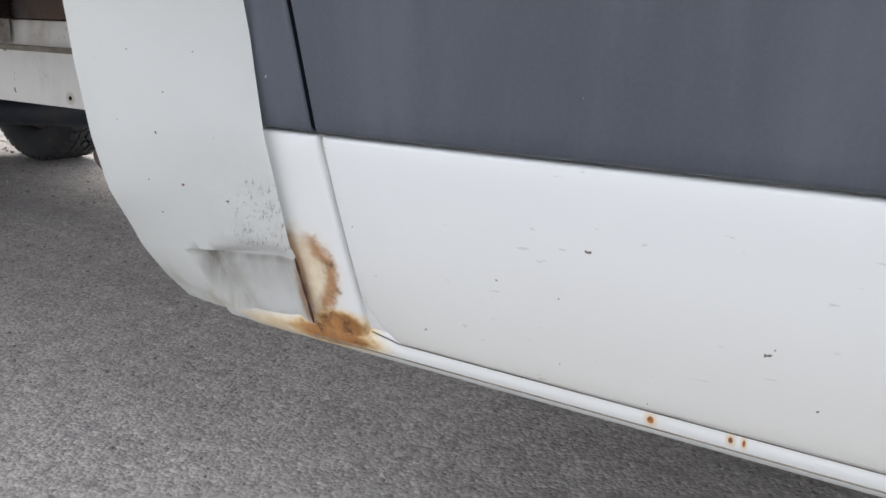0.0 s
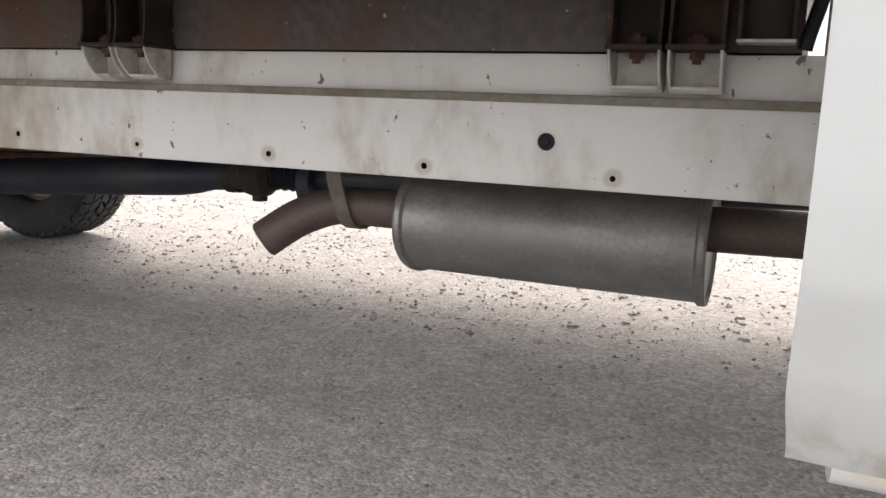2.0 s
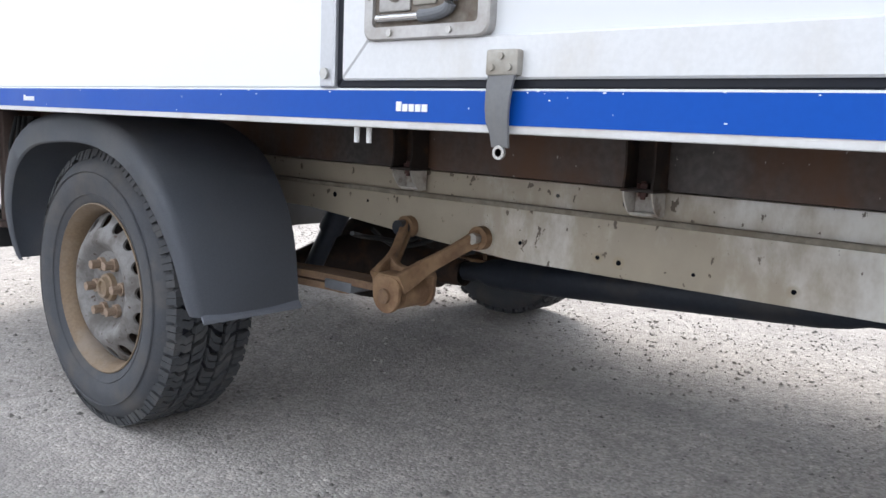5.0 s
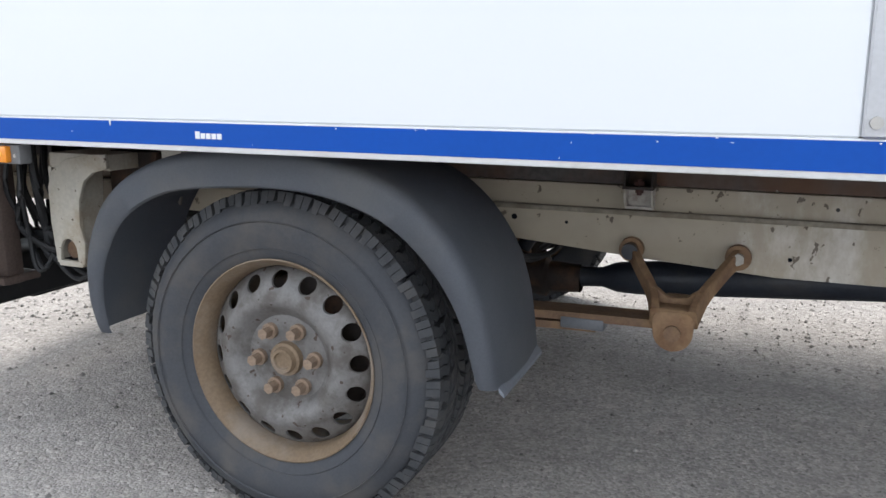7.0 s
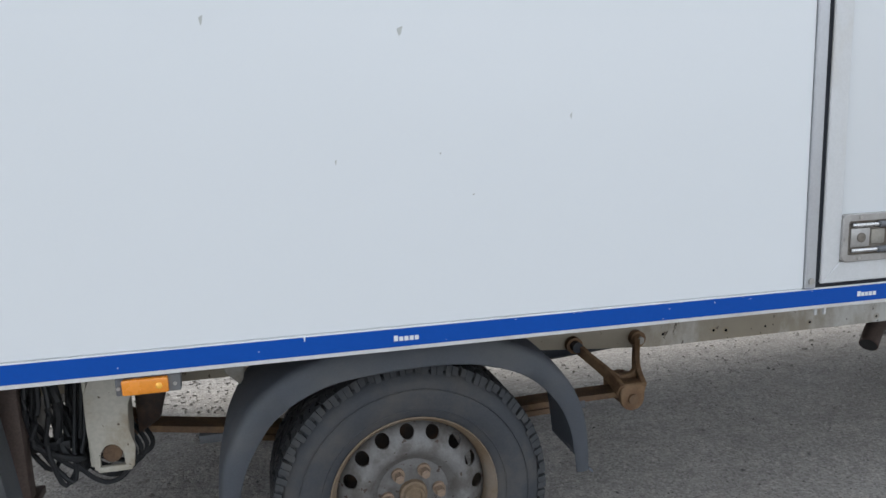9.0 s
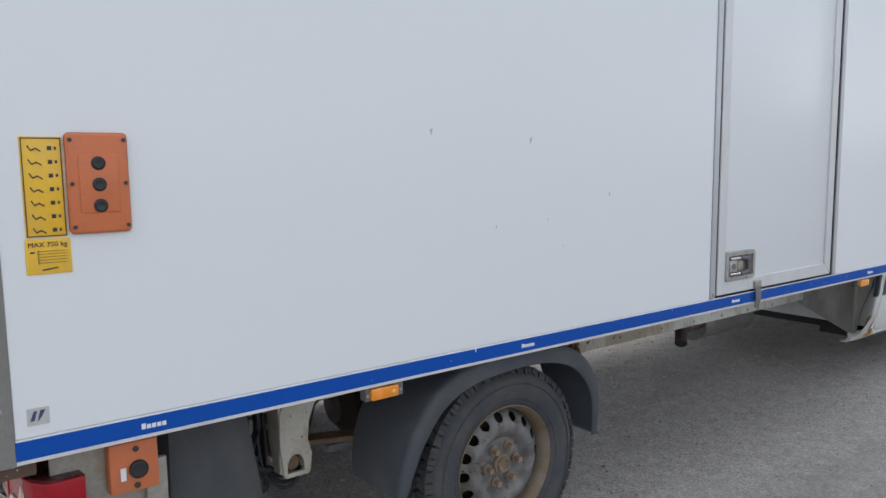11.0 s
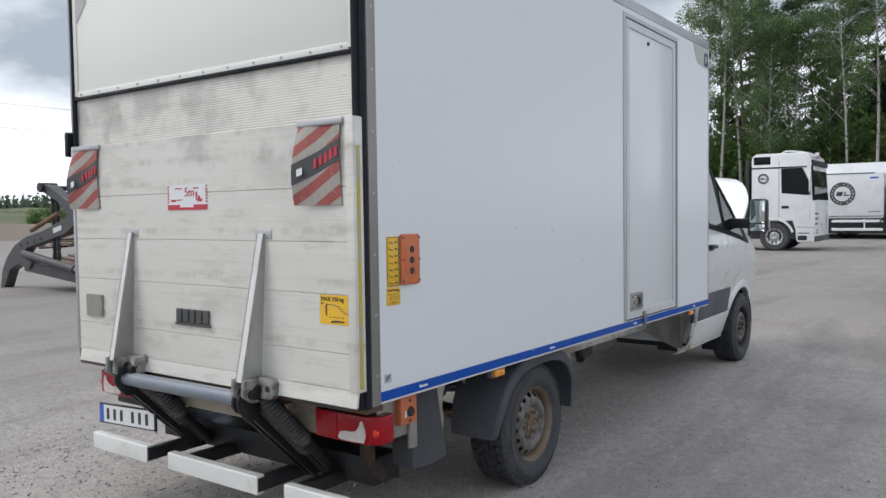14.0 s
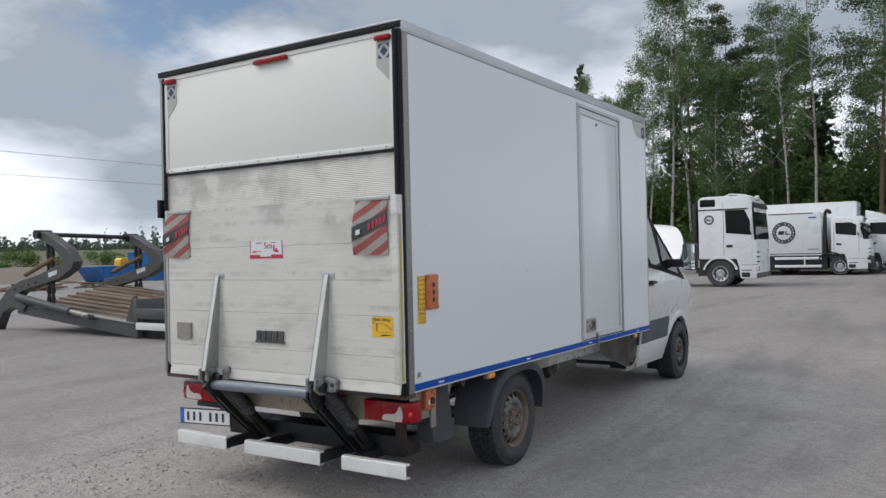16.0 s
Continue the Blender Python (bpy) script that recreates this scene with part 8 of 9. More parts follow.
def hook_lorry():
    t = thing("tractor_lorry", "white lorry with tall cab parked before the woods", "lorry", "parked lorries")
    x = 26.1
    cab_ = lorry_cab(t, x, 3.06, 5.62, 0.34, 3.52, blunt=0.38)
    part("roof_corner", box(B(), x - 0.01, x + 0.1, 4.95, 5.55, 3.12, 3.42, 0.03), M_GLASS, cab_, "black roof corner panel")
    part("roof_band", box(B(), x - 0.01, x + 0.02, 3.75, 5.6, 2.98, 3.03), M_BLACK, cab_)
    part("lamp_bar", tube(B(), smooth_line([(x + 0.1, 4.6, 3.50), (x + 0.1, 4.4, 3.58), (x + 0.1, 3.8, 3.50), (x + 0.1, 3.45, 3.36)], 4), 0.03, 8), M_TRUCKWHITE, cab_, "white roof lamp bar")
    cyl(bm := B(), (x + 0.2, 3.50, 3.38), (x + 0.2, 3.38, 3.38), 0.11, seg=16)
    part("roof_lamp", bm, M_CLEARLENS, cab_, "round roof lamp")
    ring_badge(cab_, x, 5.20, 2.62, 0.19)
    part("stack_frame", box(B(), x + 0.1, x + 2.3, 5.72, 5.86, 0.9, 3.30, 0.03), M_BLACK, t, "black rear cab frame")
    part("chassis", box(B(), x + 0.7, x + 1.7, 4.2, 11.2, 0.75, 1.0), M_BLACK, t, "black lorry chassis")
    for y, xs in ((4.83, (x + 0.05, 1)), (4.83, (x + 2.38, -1)), (8.6, (x + 0.05, 1)), (8.6, (x + 2.38, -1)), (9.95, (x + 0.05, 1)), (9.95, (x + 2.38, -1))):
        lorry_wheel(t, xs[0], y, 0.52, 0.30, xs[1])
    part("fuel_tank", box(B(), x + 0.1, x + 0.7, 5.75, 7.2, 0.55, 1.05, 0.05, 2), M_ALU, t)


def waste_lorry(x, dy, body=True):
    t = thing("waste_lorry" if body else "delivery_lorry", "white lorry with round dark company mark" if body else "white lorry with a roof wind deflector", "lorry", "parked lorries")
    c = lorry_cab(t, x, 0.56 + dy, 2.30 + dy, 0.32, 2.88, high=False)
    for y, xs in ((1.92, (x + 0.05, 1)), (1.92, (x + 2.38, -1)), (6.1, (x + 0.05, 1)), (6.1, (x + 2.38, -1))):
        lorry_wheel(t, xs[0], y + dy, 0.47, 0.28, xs[1])
    part("chassis", box(B(), x + 0.7, x + 1.7, 1.4 + dy, 8.2 + dy, 0.70, 0.95), M_BLACK, t, "black lorry chassis")
    # Black slab added under the body in place of shade.
    part("skirt_shade", box(B(), x + 0.15, x + 0.3, 2.5 + dy, 5.5 + dy, 0.30, 1.0), M_BLACK, t)
    if body:
        b = part("hopper_body", prism(B(), [(2.72 + dy, 1.02), (8.3 + dy, 1.02), (8.3 + dy, 3.05), (5.3 + dy, 3.24), (2.85 + dy, 3.22), (2.72 + dy, 3.05)], "x", x, x + 2.45, 0.04, 2), M_TRUCKWHITE, t, "white ribbed hopper body")
        part("body_seam", box(B(), x - 0.01, x + 0.01, 2.74 + dy, 8.2 + dy, 1.10, 1.14), M_MACHINEGREY, b)
        part("dirty_edge", box(B(), x - 0.012, x + 0.02, 3.1 + dy, 5.2 + dy, 3.14, 3.19), M_MACHINEGREY, b)
        part("handrail", box(B(), x - 0.03, x, 2.85 + dy, 3.35 + dy, 1.32, 1.37), M_STEEL, b)
        part("blue_mark", box(B(), x - 0.01, x, 2.95 + dy, 3.30 + dy, 2.90, 2.98), M_CONTAINERBLUE, b, "small blue printed block")
        ring_badge(b, x, 4.48 + dy, 2.20, 0.56)
        pts = smooth_line([(x + 0.1, 2.62 + dy, 1.0), (x + 0.1, 2.58 + dy, 2.2), (x + 0.1, 2.55 + dy, 3.1), (x + 0.1, 2.42 + dy, 3.26), (x + 0.1, 2.30 + dy, 3.1)], 4)
        part("loader_arm", tube(B(), pts, 0.09, 8), M_BLACK, t, "black loader arm")
        for z in (0.42, 0.82):
            part("guard_rail", box(B(), x - 0.01, x + 0.03, 2.75 + dy, 4.95 + dy, z, z + 0.13, 0.01), M_TRUCKWHITE, t, "white side guard rail")
        part("guard_post", box(B(), x, x + 0.05, 3.5 + dy, 3.56 + dy, 0.42, 1.0), M_TRUCKWHITE, t)
    else:
        part("roof_deflector", prism(B(), [(2.3 + dy, 2.86), (2.3 + dy, 3.30), (1.6 + dy, 3.12), (1.1 + dy, 2.86)], "x", x + 0.1, x + 2.3, 0.05, 2), M_TRUCKWHITE, c, "white roof wind deflector")
        part("box_body", box(B(), x, x + 2.45, 2.45 + dy, 8.5 + dy, 0.95, 3.0, 0.02), M_TRUCKWHITE, t, "white box body")


hook_lorry()
waste_lorry(38.2, 0.0)
waste_lorry(40.6, -1.35, body=False)
tr = thing("box_trailer", "plain white box trailer behind the lorries", "trailer", "parked lorries")
part("box_body", box(B(), 43.0, 45.4, 1.55, 9.0, 1.0, 3.90, 0.03), M_TRUCKWHITE, tr, "plain white box")
part("trailer_frame", box(B(), 43.4, 45.0, 1.7, 8.9, 0.70, 1.0), M_BLACK, tr, "black trailer frame")
for y in (6.6, 7.9):
    lorry_wheel(tr, 43.05, y, 0.5, 0.28, 1)
    lorry_wheel(tr, 45.35, y, 0.5, 0.28, -1)
part("landing_leg", box(B(), 43.5, 43.6, 2.4, 2.5, 0.018, 0.75), M_STEEL, tr)
part("landing_leg", box(B(), 44.8, 44.9, 2.4, 2.5, 0.018, 0.75), M_STEEL, tr)

# ---- skip loader frame on the ground ----
def skip_loader():
    t = thing("skip_loader_frame", "grey skip loader frame with two bent arms", "machine")
    for x, k in ((4.72, 1.0), (6.95, 0.97)):
        up_ = 0.0 if x < 6 else 0.36
        beam = [(11.10, 0.03 + up_), (11.10, 0.30 + up_), (15.4, 0.64 + up_), (15.4, 0.42 + up_)]
        bm_ = part("side_beam", prism(B(), beam, "x", x - 0.06, x + 0.10, 0.01), M_MACHINEGREY, t, "long grey side beam")
        part("beam_cap", prism(B(), [(11.10, 0.305 + up_), (11.10, 0.32 + up_), (14.6, 0.60 + up_), (14.6, 0.585 + up_)], "x", x - 0.09, x + 0.12), M_STEEL, bm_)
        leg = [(16.40, 0.02), (16.22, 0.02), (15.95, 0.42), (15.55, 0.56), (15.10, 0.46), (14.95, 0.62), (15.35, 0.78), (15.15, 0.92), (13.62, 1.22), (13.16, 1.42), (13.06, 1.58), (13.30, 1.86), (14.15, 2.24), (14.42, 2.27), (14.50, 2.14),
               (14.32, 2.07), (13.87, 1.91), (13.50, 1.64), (13.60, 1.53), (14.5, 1.29), (15.2, 1.17), (15.70, 0.98), (16.05, 0.72), (16.30, 0.40)]
        arm_ = part("bent_arm", prism(B(), [(y, z * k) for y, z in leg], "x", x - 0.11, x + 0.11, 0.012), M_MACHINEGREY, t, "bent grey steel arm")
        cyl(bm := B(), (x - 0.18, 14.40, 2.20 * k), (x + 0.18, 14.40, 2.20 * k), 0.10, seg=16)
        part("arm_boss", bm, M_BLACK, arm_)
        cyl(bm := B(), (x - 0.13, 15.25, 0.80), (x - 0.13, 13.2, 0.52), 0.085, seg=14)
        ram = part("hydraulic_ram", bm, M_MACHINEGREY, t, "grey hydraulic ram")
        cyl(bm := B(), (x - 0.13, 13.2, 0.52), (x - 0.13, 12.55, 0.43), 0.05, seg=12)
        part("ram_rod", bm, M_STEEL, ram)
        box(bm := B(), x - 0.20, x - 0.06, 12.45, 12.65, 0.36, 0.46, 0.01)
        part("ram_foot", bm, M_MACHINEGREY, ram)
        cyl(bm := B(), (x - 0.02, 15.1, 1.30), (x - 0.02, 13.95, 1.66), 0.05, seg=10)
        part("upper_ram", bm, M_RUST, arm_)
        for i in range(4):
            cyl(bm := B(), (x - 0.125, 15.4 - i * 0.28, 0.98 + i * 0.05), (x - 0.105, 15.4 - i * 0.28, 0.98 + i * 0.05), 0.03, seg=8)
            part("arm_hole", bm, M_INK, arm_)
        for i in range(5):
            y = 14.02 - i * 0.085
            part("white_block", box(B(), x - 0.121, x - 0.108, y - 0.062, y, 1.30 + i * 0.019 - 0.05, 1.30 + i * 0.019 + 0.05), M_WHITE, arm_) if i < 4 else None
        for dy in (0.0, 0.16):
            pts = [(x, 14.20 - dy, 2.05 - 0.1 * i) for i in range(16)]
            part("chain", tube(B(), pts, [0.055 if i % 2 else 0.034 for i in range(16)], 8), M_BLACK, arm_, "hanging black chain")
    cyl(bm := B(), (4.72, 14.40, 2.20), (6.95, 14.40, 2.14), 0.05, seg=12)
    part("cross_bar", bm, M_BLACK, t, "dark cross bar between the arms")
    for i in range(9):
        x0 = 4.86 + i * 0.225
        part("deck_board", prism(B(), [(11.15, 0.26 + 0.045 * i), (11.15, 0.30 + 0.045 * i + 0.004 * (i % 3)), (15.2, 0.60 + 0.045 * i + 0.004 * (i % 3)), (15.2, 0.56 + 0.045 * i)], "x", x0, x0 + 0.222), M_WOODDECK, t, "weathered brown deck board")
    part("end_frame", box(B(), 4.62, 7.05, 10.98, 11.10, 0.02, 0.80, 0.02), M_MACHINEGREY, t, "grey end frame")
    part("end_rail", box(B(), 4.60, 4.72, 9.2, 11.0, 0.42, 0.62, 0.02), M_MACHINEGREY, t)
    part("end_rail", box(B(), 4.60, 4.70, 9.4, 11.0, 0.20, 0.34, 0.01), M_PAINTGREY, t, "pale grey rail")
    part("end_post", prism(B(), [(11.1, 0.32), (11.1, 0.86), (11.2, 0.86), (11.45, 0.36)], "x", 4.70, 4.73), M_MACHINEGREY, t)
    part("end_block", box(B(), 4.75, 6.9, 9.2, 11.0, 0.02, 0.40, 0.02), M_BLACK, t)


skip_loader()


def container(x0, x1, y0, y1, h, slope=0.25):
    c = thing("skip_container", "blue steel skip container standing on the yard", "container", "blue skips")
    bm = prism(B(), [(x0 + slope, 0.018), (x1 - slope, 0.018), (x1, h), (x0, h)], "y", y0, y1, 0.02)
    part("hull", bm, M_CONTAINERBLUE, c, "blue painted steel hull")
    part("rim", box(B(), x0 - 0.05, x1 + 0.05, y0 - 0.05, y1 + 0.05, h, h + 0.09, 0.02), M_CONTAINERBLUE, c)
    for i in range(4):
        x = x0 + (x1 - x0) * (i + 1) / 5
        part("rib", box(B(), x - 0.05, x + 0.05, y0 - 0.06, y0, 0.1, h), M_CONTAINERBLUE, c)


container(27.4, 30.4, 47.0, 49.4, 1.08, 0.8)
container(31.2, 37.4, 46.4, 48.8, 2.05, 0.3)
ex = thing("yellow_machine", "yellow machine body among the skips", "machine")
part("hood", prism(B(), [(31.4, 0.9), (32.1, 0.9), (32.1, 1.75), (31.6, 1.75), (31.4, 1.6)], "y", 50.0, 50.8, 0.06, 2), M_YELLOW, ex, "yellow hood")
part("undercarriage", box(B(), 30.8, 32.8, 49.8, 51.4, 0.018, 0.9, 0.1), M_BLACK, ex, "black undercarriage")
pile = thing("scrap_pile", "low heap of rusty brown scrap boards", "scrap")
rng = random.Random(11)
for i in range(26):
    x, y, a = rng.uniform(17, 23), rng.uniform(38, 42), rng.uniform(-0.5, 0.5)
    bm = box(B(), -rng.uniform(0.5, 1.1), rng.uniform(0.5, 1.1), -0.1, 0.1, 0, 0.06, 0.005)
    bmesh.ops.transform(bm, matrix=Matrix.Translation((x, y, 0.02 + rng.random() * 0.35)) @ Euler((rng.uniform(-.2, .2), rng.uniform(-.15, .15), a)).to_matrix().to_4x4(), verts=bm.verts)
    part("board", bm, rng.choice((M_RUST, M_WOODDECK, M_DARKRUST)), pile)

# ---- banks, meadow, far woods ----
def ridge(name, x0, x1, y0, y1, h, material, label, category, seed, rough=0.35, n=60, m=10):
    bm = B()
    rows = []
    for j in range(m + 1):
        g = j / m
        row = []
        for i in range(n + 1):
            f = i / n
            x, y = x0 + (x1 - x0) * f, y0 + (y1 - y0) * g
            bump_ = noise.noise((x * 0.05 + seed, y * 0.08, 0)) + 0.5 * noise.noise((x * 0.3 + seed, y * 0.3, 1.0))
            z = h * math.sin(math.pi * min(1, g * 1.3) * 0.5) ** 1.3 * (1 + rough * bump_) if j < m else 0
            z *= ease(f, 0, 0.06) * (1 - ease(f, 0.94, 1))
            row.append((x, y, 0.0 if j == 0 else z))
        rows.append(row)
    ob = new(name, solid(name, grid(bm, rows), material, 60))
    return tagged(ob, label, category, kind="structure")


ridge("soil_bank", -30, 62, 54, 72, 1.0, M_SOIL, "low brown bank of gravel and soil", "bank", 1.0, 0.25)
ridge("meadow", -90, 140, 68, 150, 3.3, M_GRASS, "green overgrown meadow behind the yard", "meadow", 4.0, 0.3)
ridge("wood_floor", 47, 130, -45, 60, 0.5, M_GRASS, "grassy floor of the woods", "ground", 7.0, 0.5)


def leaf_cloud(centres, radii, count, size, seed, flat_=0.8, droop=0.0):
    """Vertices and faces of many small leaf blades round some centres."""
    r = np.random.RandomState(seed)
    centres, radii = np.array(centres), np.array(radii)
    pick = r.choice(len(centres), count, p=radii ** 2 / np.sum(radii ** 2))
    d = r.normal(size=(count, 3))
    d /= np.linalg.norm(d, axis=1)[:, None]
    d *= (r.random_sample((count, 1)) ** 0.45) * radii[pick][:, None]
    d[:, 2] *= flat_
    d[:, 2] -= droop * r.random_sample(count) * radii[pick]
    p = centres[pick] + d
    a, b = r.normal(size=(count, 3)), r.normal(size=(count, 3))
    a /= np.linalg.norm(a, axis=1)[:, None]
    b -= a * np.sum(a * b, axis=1)[:, None]
    b /= np.linalg.norm(b, axis=1)[:, None]
    s = size * (0.6 + 0.8 * r.random_sample((count, 1)))
    v = np.stack([p - a * s, p + b * s * 0.55, p + a * s, p - b * s * 0.55], axis=1).reshape(-1, 3)
    return v, np.arange(count * 4).reshape(-1, 4)


def leaf_mesh(name, v, f, material):
    me = bpy.data.meshes.new(name)
    me.from_pydata(v.tolist(), [], f.tolist())
    me.materials.append(material)
    return me


def tree(kind, seed, h):
    """One tree at the origin: trunk with limbs, and a crown of small leaves."""
    r = random.Random(seed)
    label, bark, leaf = {"birch": ("tall slender birch with pale trunk and loose crown", M_BIRCHBARK, M_BIRCHLEAF), "pine": ("tall pine with bare brown trunk", M_PINEBARK, M_PINELEAF),
                         "spruce": ("dark green pointed spruce in the wood", M_PINEBARK, M_SPRUCELEAF), "bush": ("green leafy bush at the edge of the woods", M_PINEBARK, M_BUSHLEAF)}[kind]
    t = thing(kind + "_tree" if kind != "bush" else "bush", label, "tree" if kind != "bush" else "bush", "trees of the wood")
    bm = B()
    lean = (r.uniform(-0.03, 0.03), r.uniform(-0.03, 0.03))
    r0 = {"birch": 0.105, "pine": 0.15, "spruce": 0.15, "bush": 0.05}[kind] * (h / 20 if kind != "bush" else 1)
    def axis(f):
        return Vector((lean[0] * h * f + 0.25 * math.sin(f * 5 + seed), lean[1] * h * f + 0.25 * math.cos(f * 4 + seed * 2) - 0.25 * math.cos(seed * 2), f * h))
    tube(bm, [axis(i / 10) for i in range(11)], [max(0.02, r0 * (1 - 0.9 * i / 10)) for i in range(11)], 8)
    centres, radii = [], []
    if kind == "birch":
        for i in range(38):
            f = r.uniform(0.36, 0.98)
            a, L = r.uniform(0, 6.28), (1.12 - f) * h * r.uniform(0.10, 0.25) + 0.4
            p = axis(f)
            q = p + Vector((math.cos(a) * L, math.sin(a) * L, L * r.uniform(0.3, 0.9)))
            tube(bm, [p, p.lerp(q, 0.5) + Vector((0, 0, 0.15 * L)), q], [0.032, 0.02, 0.008], 4)
            for k in (0.45, 0.75, 1.05):
                centres.append(p.lerp(q, k) + Vector((r.uniform(-.3, .3), r.uniform(-.3, .3), r.uniform(-0.5, 0.1))))
                radii.append(r.uniform(0.34, 0.82))
        v, f_ = leaf_cloud([tuple(c) for c in centres], radii, 13500, 0.066, seed, 0.95, 1.3)
    elif kind == "pine":
        for i in range(22):
            f = r.uniform(0.50, 1.0)
            a, L = r.uniform(0, 6.28), (1.15 - f) * h * r.uniform(0.14, 0.26) + 0.4
            p = axis(f)
            q = p + Vector((math.cos(a) * L, math.sin(a) * L, L * r.uniform(-0.05, 0.35)))
            tube(bm, [p, p.lerp(q, 0.5), q], [0.06, 0.04, 0.015], 5)
            centres += [q, p.lerp(q, 0.6)]
            radii += [r.uniform(0.6, 1.2), r.uniform(0.4, 0.8)]
        for i in range(8):
            f = r.uniform(0.25, 0.5)
            a, L = r.uniform(0, 6.28), r.uniform(0.6, 1.6)
            p = axis(f)
            tube(bm, [p, p + Vector((math.cos(a) * L, math.sin(a) * L, -0.2 * L))], [0.03, 0.008], 4)
        v, f_ = leaf_cloud([tuple(c) for c in centres], radii, 9000, 0.09, seed, 0.6)
    elif kind == "spruce":
        for i in range(70):
            f = 0.08 + 0.92 * (i / 70)
            a, L = r.uniform(0, 6.28), (1.02 - f) * h * 0.20 * r.uniform(0.6, 1.1) + 0.12
            p = axis(f)
            for k in (0.35, 0.7, 1.0):
                centres.append(p + Vector((math.cos(a) * L * k, math.sin(a) * L * k, -0.25 * L * k)))
                radii.append(0.22 + 0.16 * L)
        v, f_ = leaf_cloud([tuple(c) for c in centres], radii, 7500, 0.15, seed, 0.6)
    else:
        for i in range(14):
            a, L = r.uniform(0, 6.28), r.uniform(0.2, 0.5) * h
            centres.append(Vector((math.cos(a) * L, math.sin(a) * L, r.uniform(0.15, 0.85) * h)))
            radii.append(r.uniform(0.25, 0.45) * h * 0.8)
            tube(bm, [(0, 0, 0), centres[-1] * 0.5, centres[-1]], [0.04, 0.03, 0.01], 5)
        v, f_ = leaf_cloud([tuple(c) for c in centres], radii, 2900, 0.10, seed)
    part("trunk", bm, bark, t)
    o = new("crown", leaf_mesh("crown", v, f_, leaf))
    o.parent = t
    return t


def plant():
    rng = random.Random(21)
    kinds = {"birch": [tree("birch", s, h) for s, h in ((1, 23), (2, 21), (3, 25), (4, 17))], "pine": [tree("pine", s, h) for s, h in ((11, 24), (12, 22), (13, 20))],
             "spruce": [tree("spruce", s, h) for s, h in ((21, 19), (22, 14), (23, 10))], "bush": [tree("bush", s, h) for s, h in ((31, 3.2), (32, 2.4), (33, 4.2))]}
    used = set()
    def put(kind, i, x, y, size=None):
        src = kinds[kind][i]
        m = pose(x, y, 0.1 if x > 48 and y < 40 else 0.0, 0, 0, rng.uniform(0, 360)) @ Matrix.Scale(size or rng.uniform(0.82, 1.05), 4)
        if (kind, i) not in used:
            used.add((kind, i))
            src.matrix_basis = m
        else:
            copy_thing(src, m)
    # the front row of the wood
    for k, i, x, y, size in (("birch", 3, 60, 22.6, 0.82), ("birch", 3, 58, 20.6, 0.90), ("birch", 3, 51, 16.6, 1.0), ("birch", 1, 50, 15.4, 0.80), ("birch", 2, 49.5, 13.7, 0.92), ("birch", 0, 50.5, 12.7, 0.95),
                             ("birch", 1, 52, 11.6, 0.86), ("birch", 3, 49.5, 10.2, 0.98), ("birch", 3, 51, 8.9, 1.0), ("birch", 1, 53, 7.4, 0.84), ("birch", 0, 50, 6.1, 0.84), ("birch", 2, 50, 4.6, 0.96),
                             ("birch", 3, 54, 1.7, 0.95), ("birch", 1, 50, -0.4, 1.04), ("birch", 2, 54, -3.0, 1.04), ("birch", 0, 51, -8.0, 1.04), ("birch", 1, 50, -5.0, 1.04)):
        put(k, i, x, y, size)
    for k, i, x, y, size in (("pine", 0, 56, 13.6, 0.96), ("pine", 1, 58, 12.6, 0.93), ("pine", 2, 58.5, 11.2, 0.95), ("pine", 2, 57, 9.4, 0.92), ("pine", 1, 59, 8.3, 0.95), ("pine", 0, 61, 16.5, 0.8),
                             ("pine", 2, 59, 6.4, 0.98), ("pine", 0, 51, 0.9, 0.98), ("pine", 1, 62, -1.8, 1.0), ("pine", 0, 60, -4.8, 1.0), ("pine", 2, 57, -6.5, 1.0), ("pine", 0, 63, 14.8, 0.82)):
        put(k, i, x, y, size)
    def way(x, y):
        """The bearing of a place in the wood from the yard's rear side, in degrees."""
        return math.degrees(math.atan2(y + 2.58, x + 5.15))
    for q in range(58):
        x, y = rng.uniform(55, 80), rng.uniform(-14, 21)
        low = 4.2 < way(x, y) < 6.4 or 11.2 < way(x, y) < 13.2 or way(x, y) > 17.0
        put("spruce", 2 if low else rng.choice((0, 1, 2)), x, y)
    for q in range(16):
        x, y = rng.uniform(64, 84), rng.uniform(-14, 17)
        if not (4.2 < way(x, y) < 6.4 or 11.2 < way(x, y) < 13.2):
            put("pine", rng.choice((0, 1, 2)), x, y, rng.uniform(0.8, 0.98))
    for q in range(30):
        put("bush", rng.choice((0, 1, 2)), rng.uniform(48.5, 56), rng.uniform(-10, 21))
    for q in range(26):
        put("bush", 2, rng.uniform(53, 60), -1 + 24 * (q + rng.random()) / 26, rng.uniform(1.5, 2.3))
    put("spruce", 0, 68, 28.1, 1.12)
    put("birch", 1, 69, 28.0, 1.12)
    put("birch", 3, 68, 25.1, 1.18)
    put("birch", 3, 69, 23.8, 1.18)
    put("spruce", 1, 66, 22.5)
    put("spruce", 2, 64, 24.5)
    # bushes and young trees on the meadow
    for q in range(52):
        y = rng.uniform(72, 110)
        put("bush", rng.choice((0, 1)), rng.uniform(20, 85) * y / 80, y)


plant()


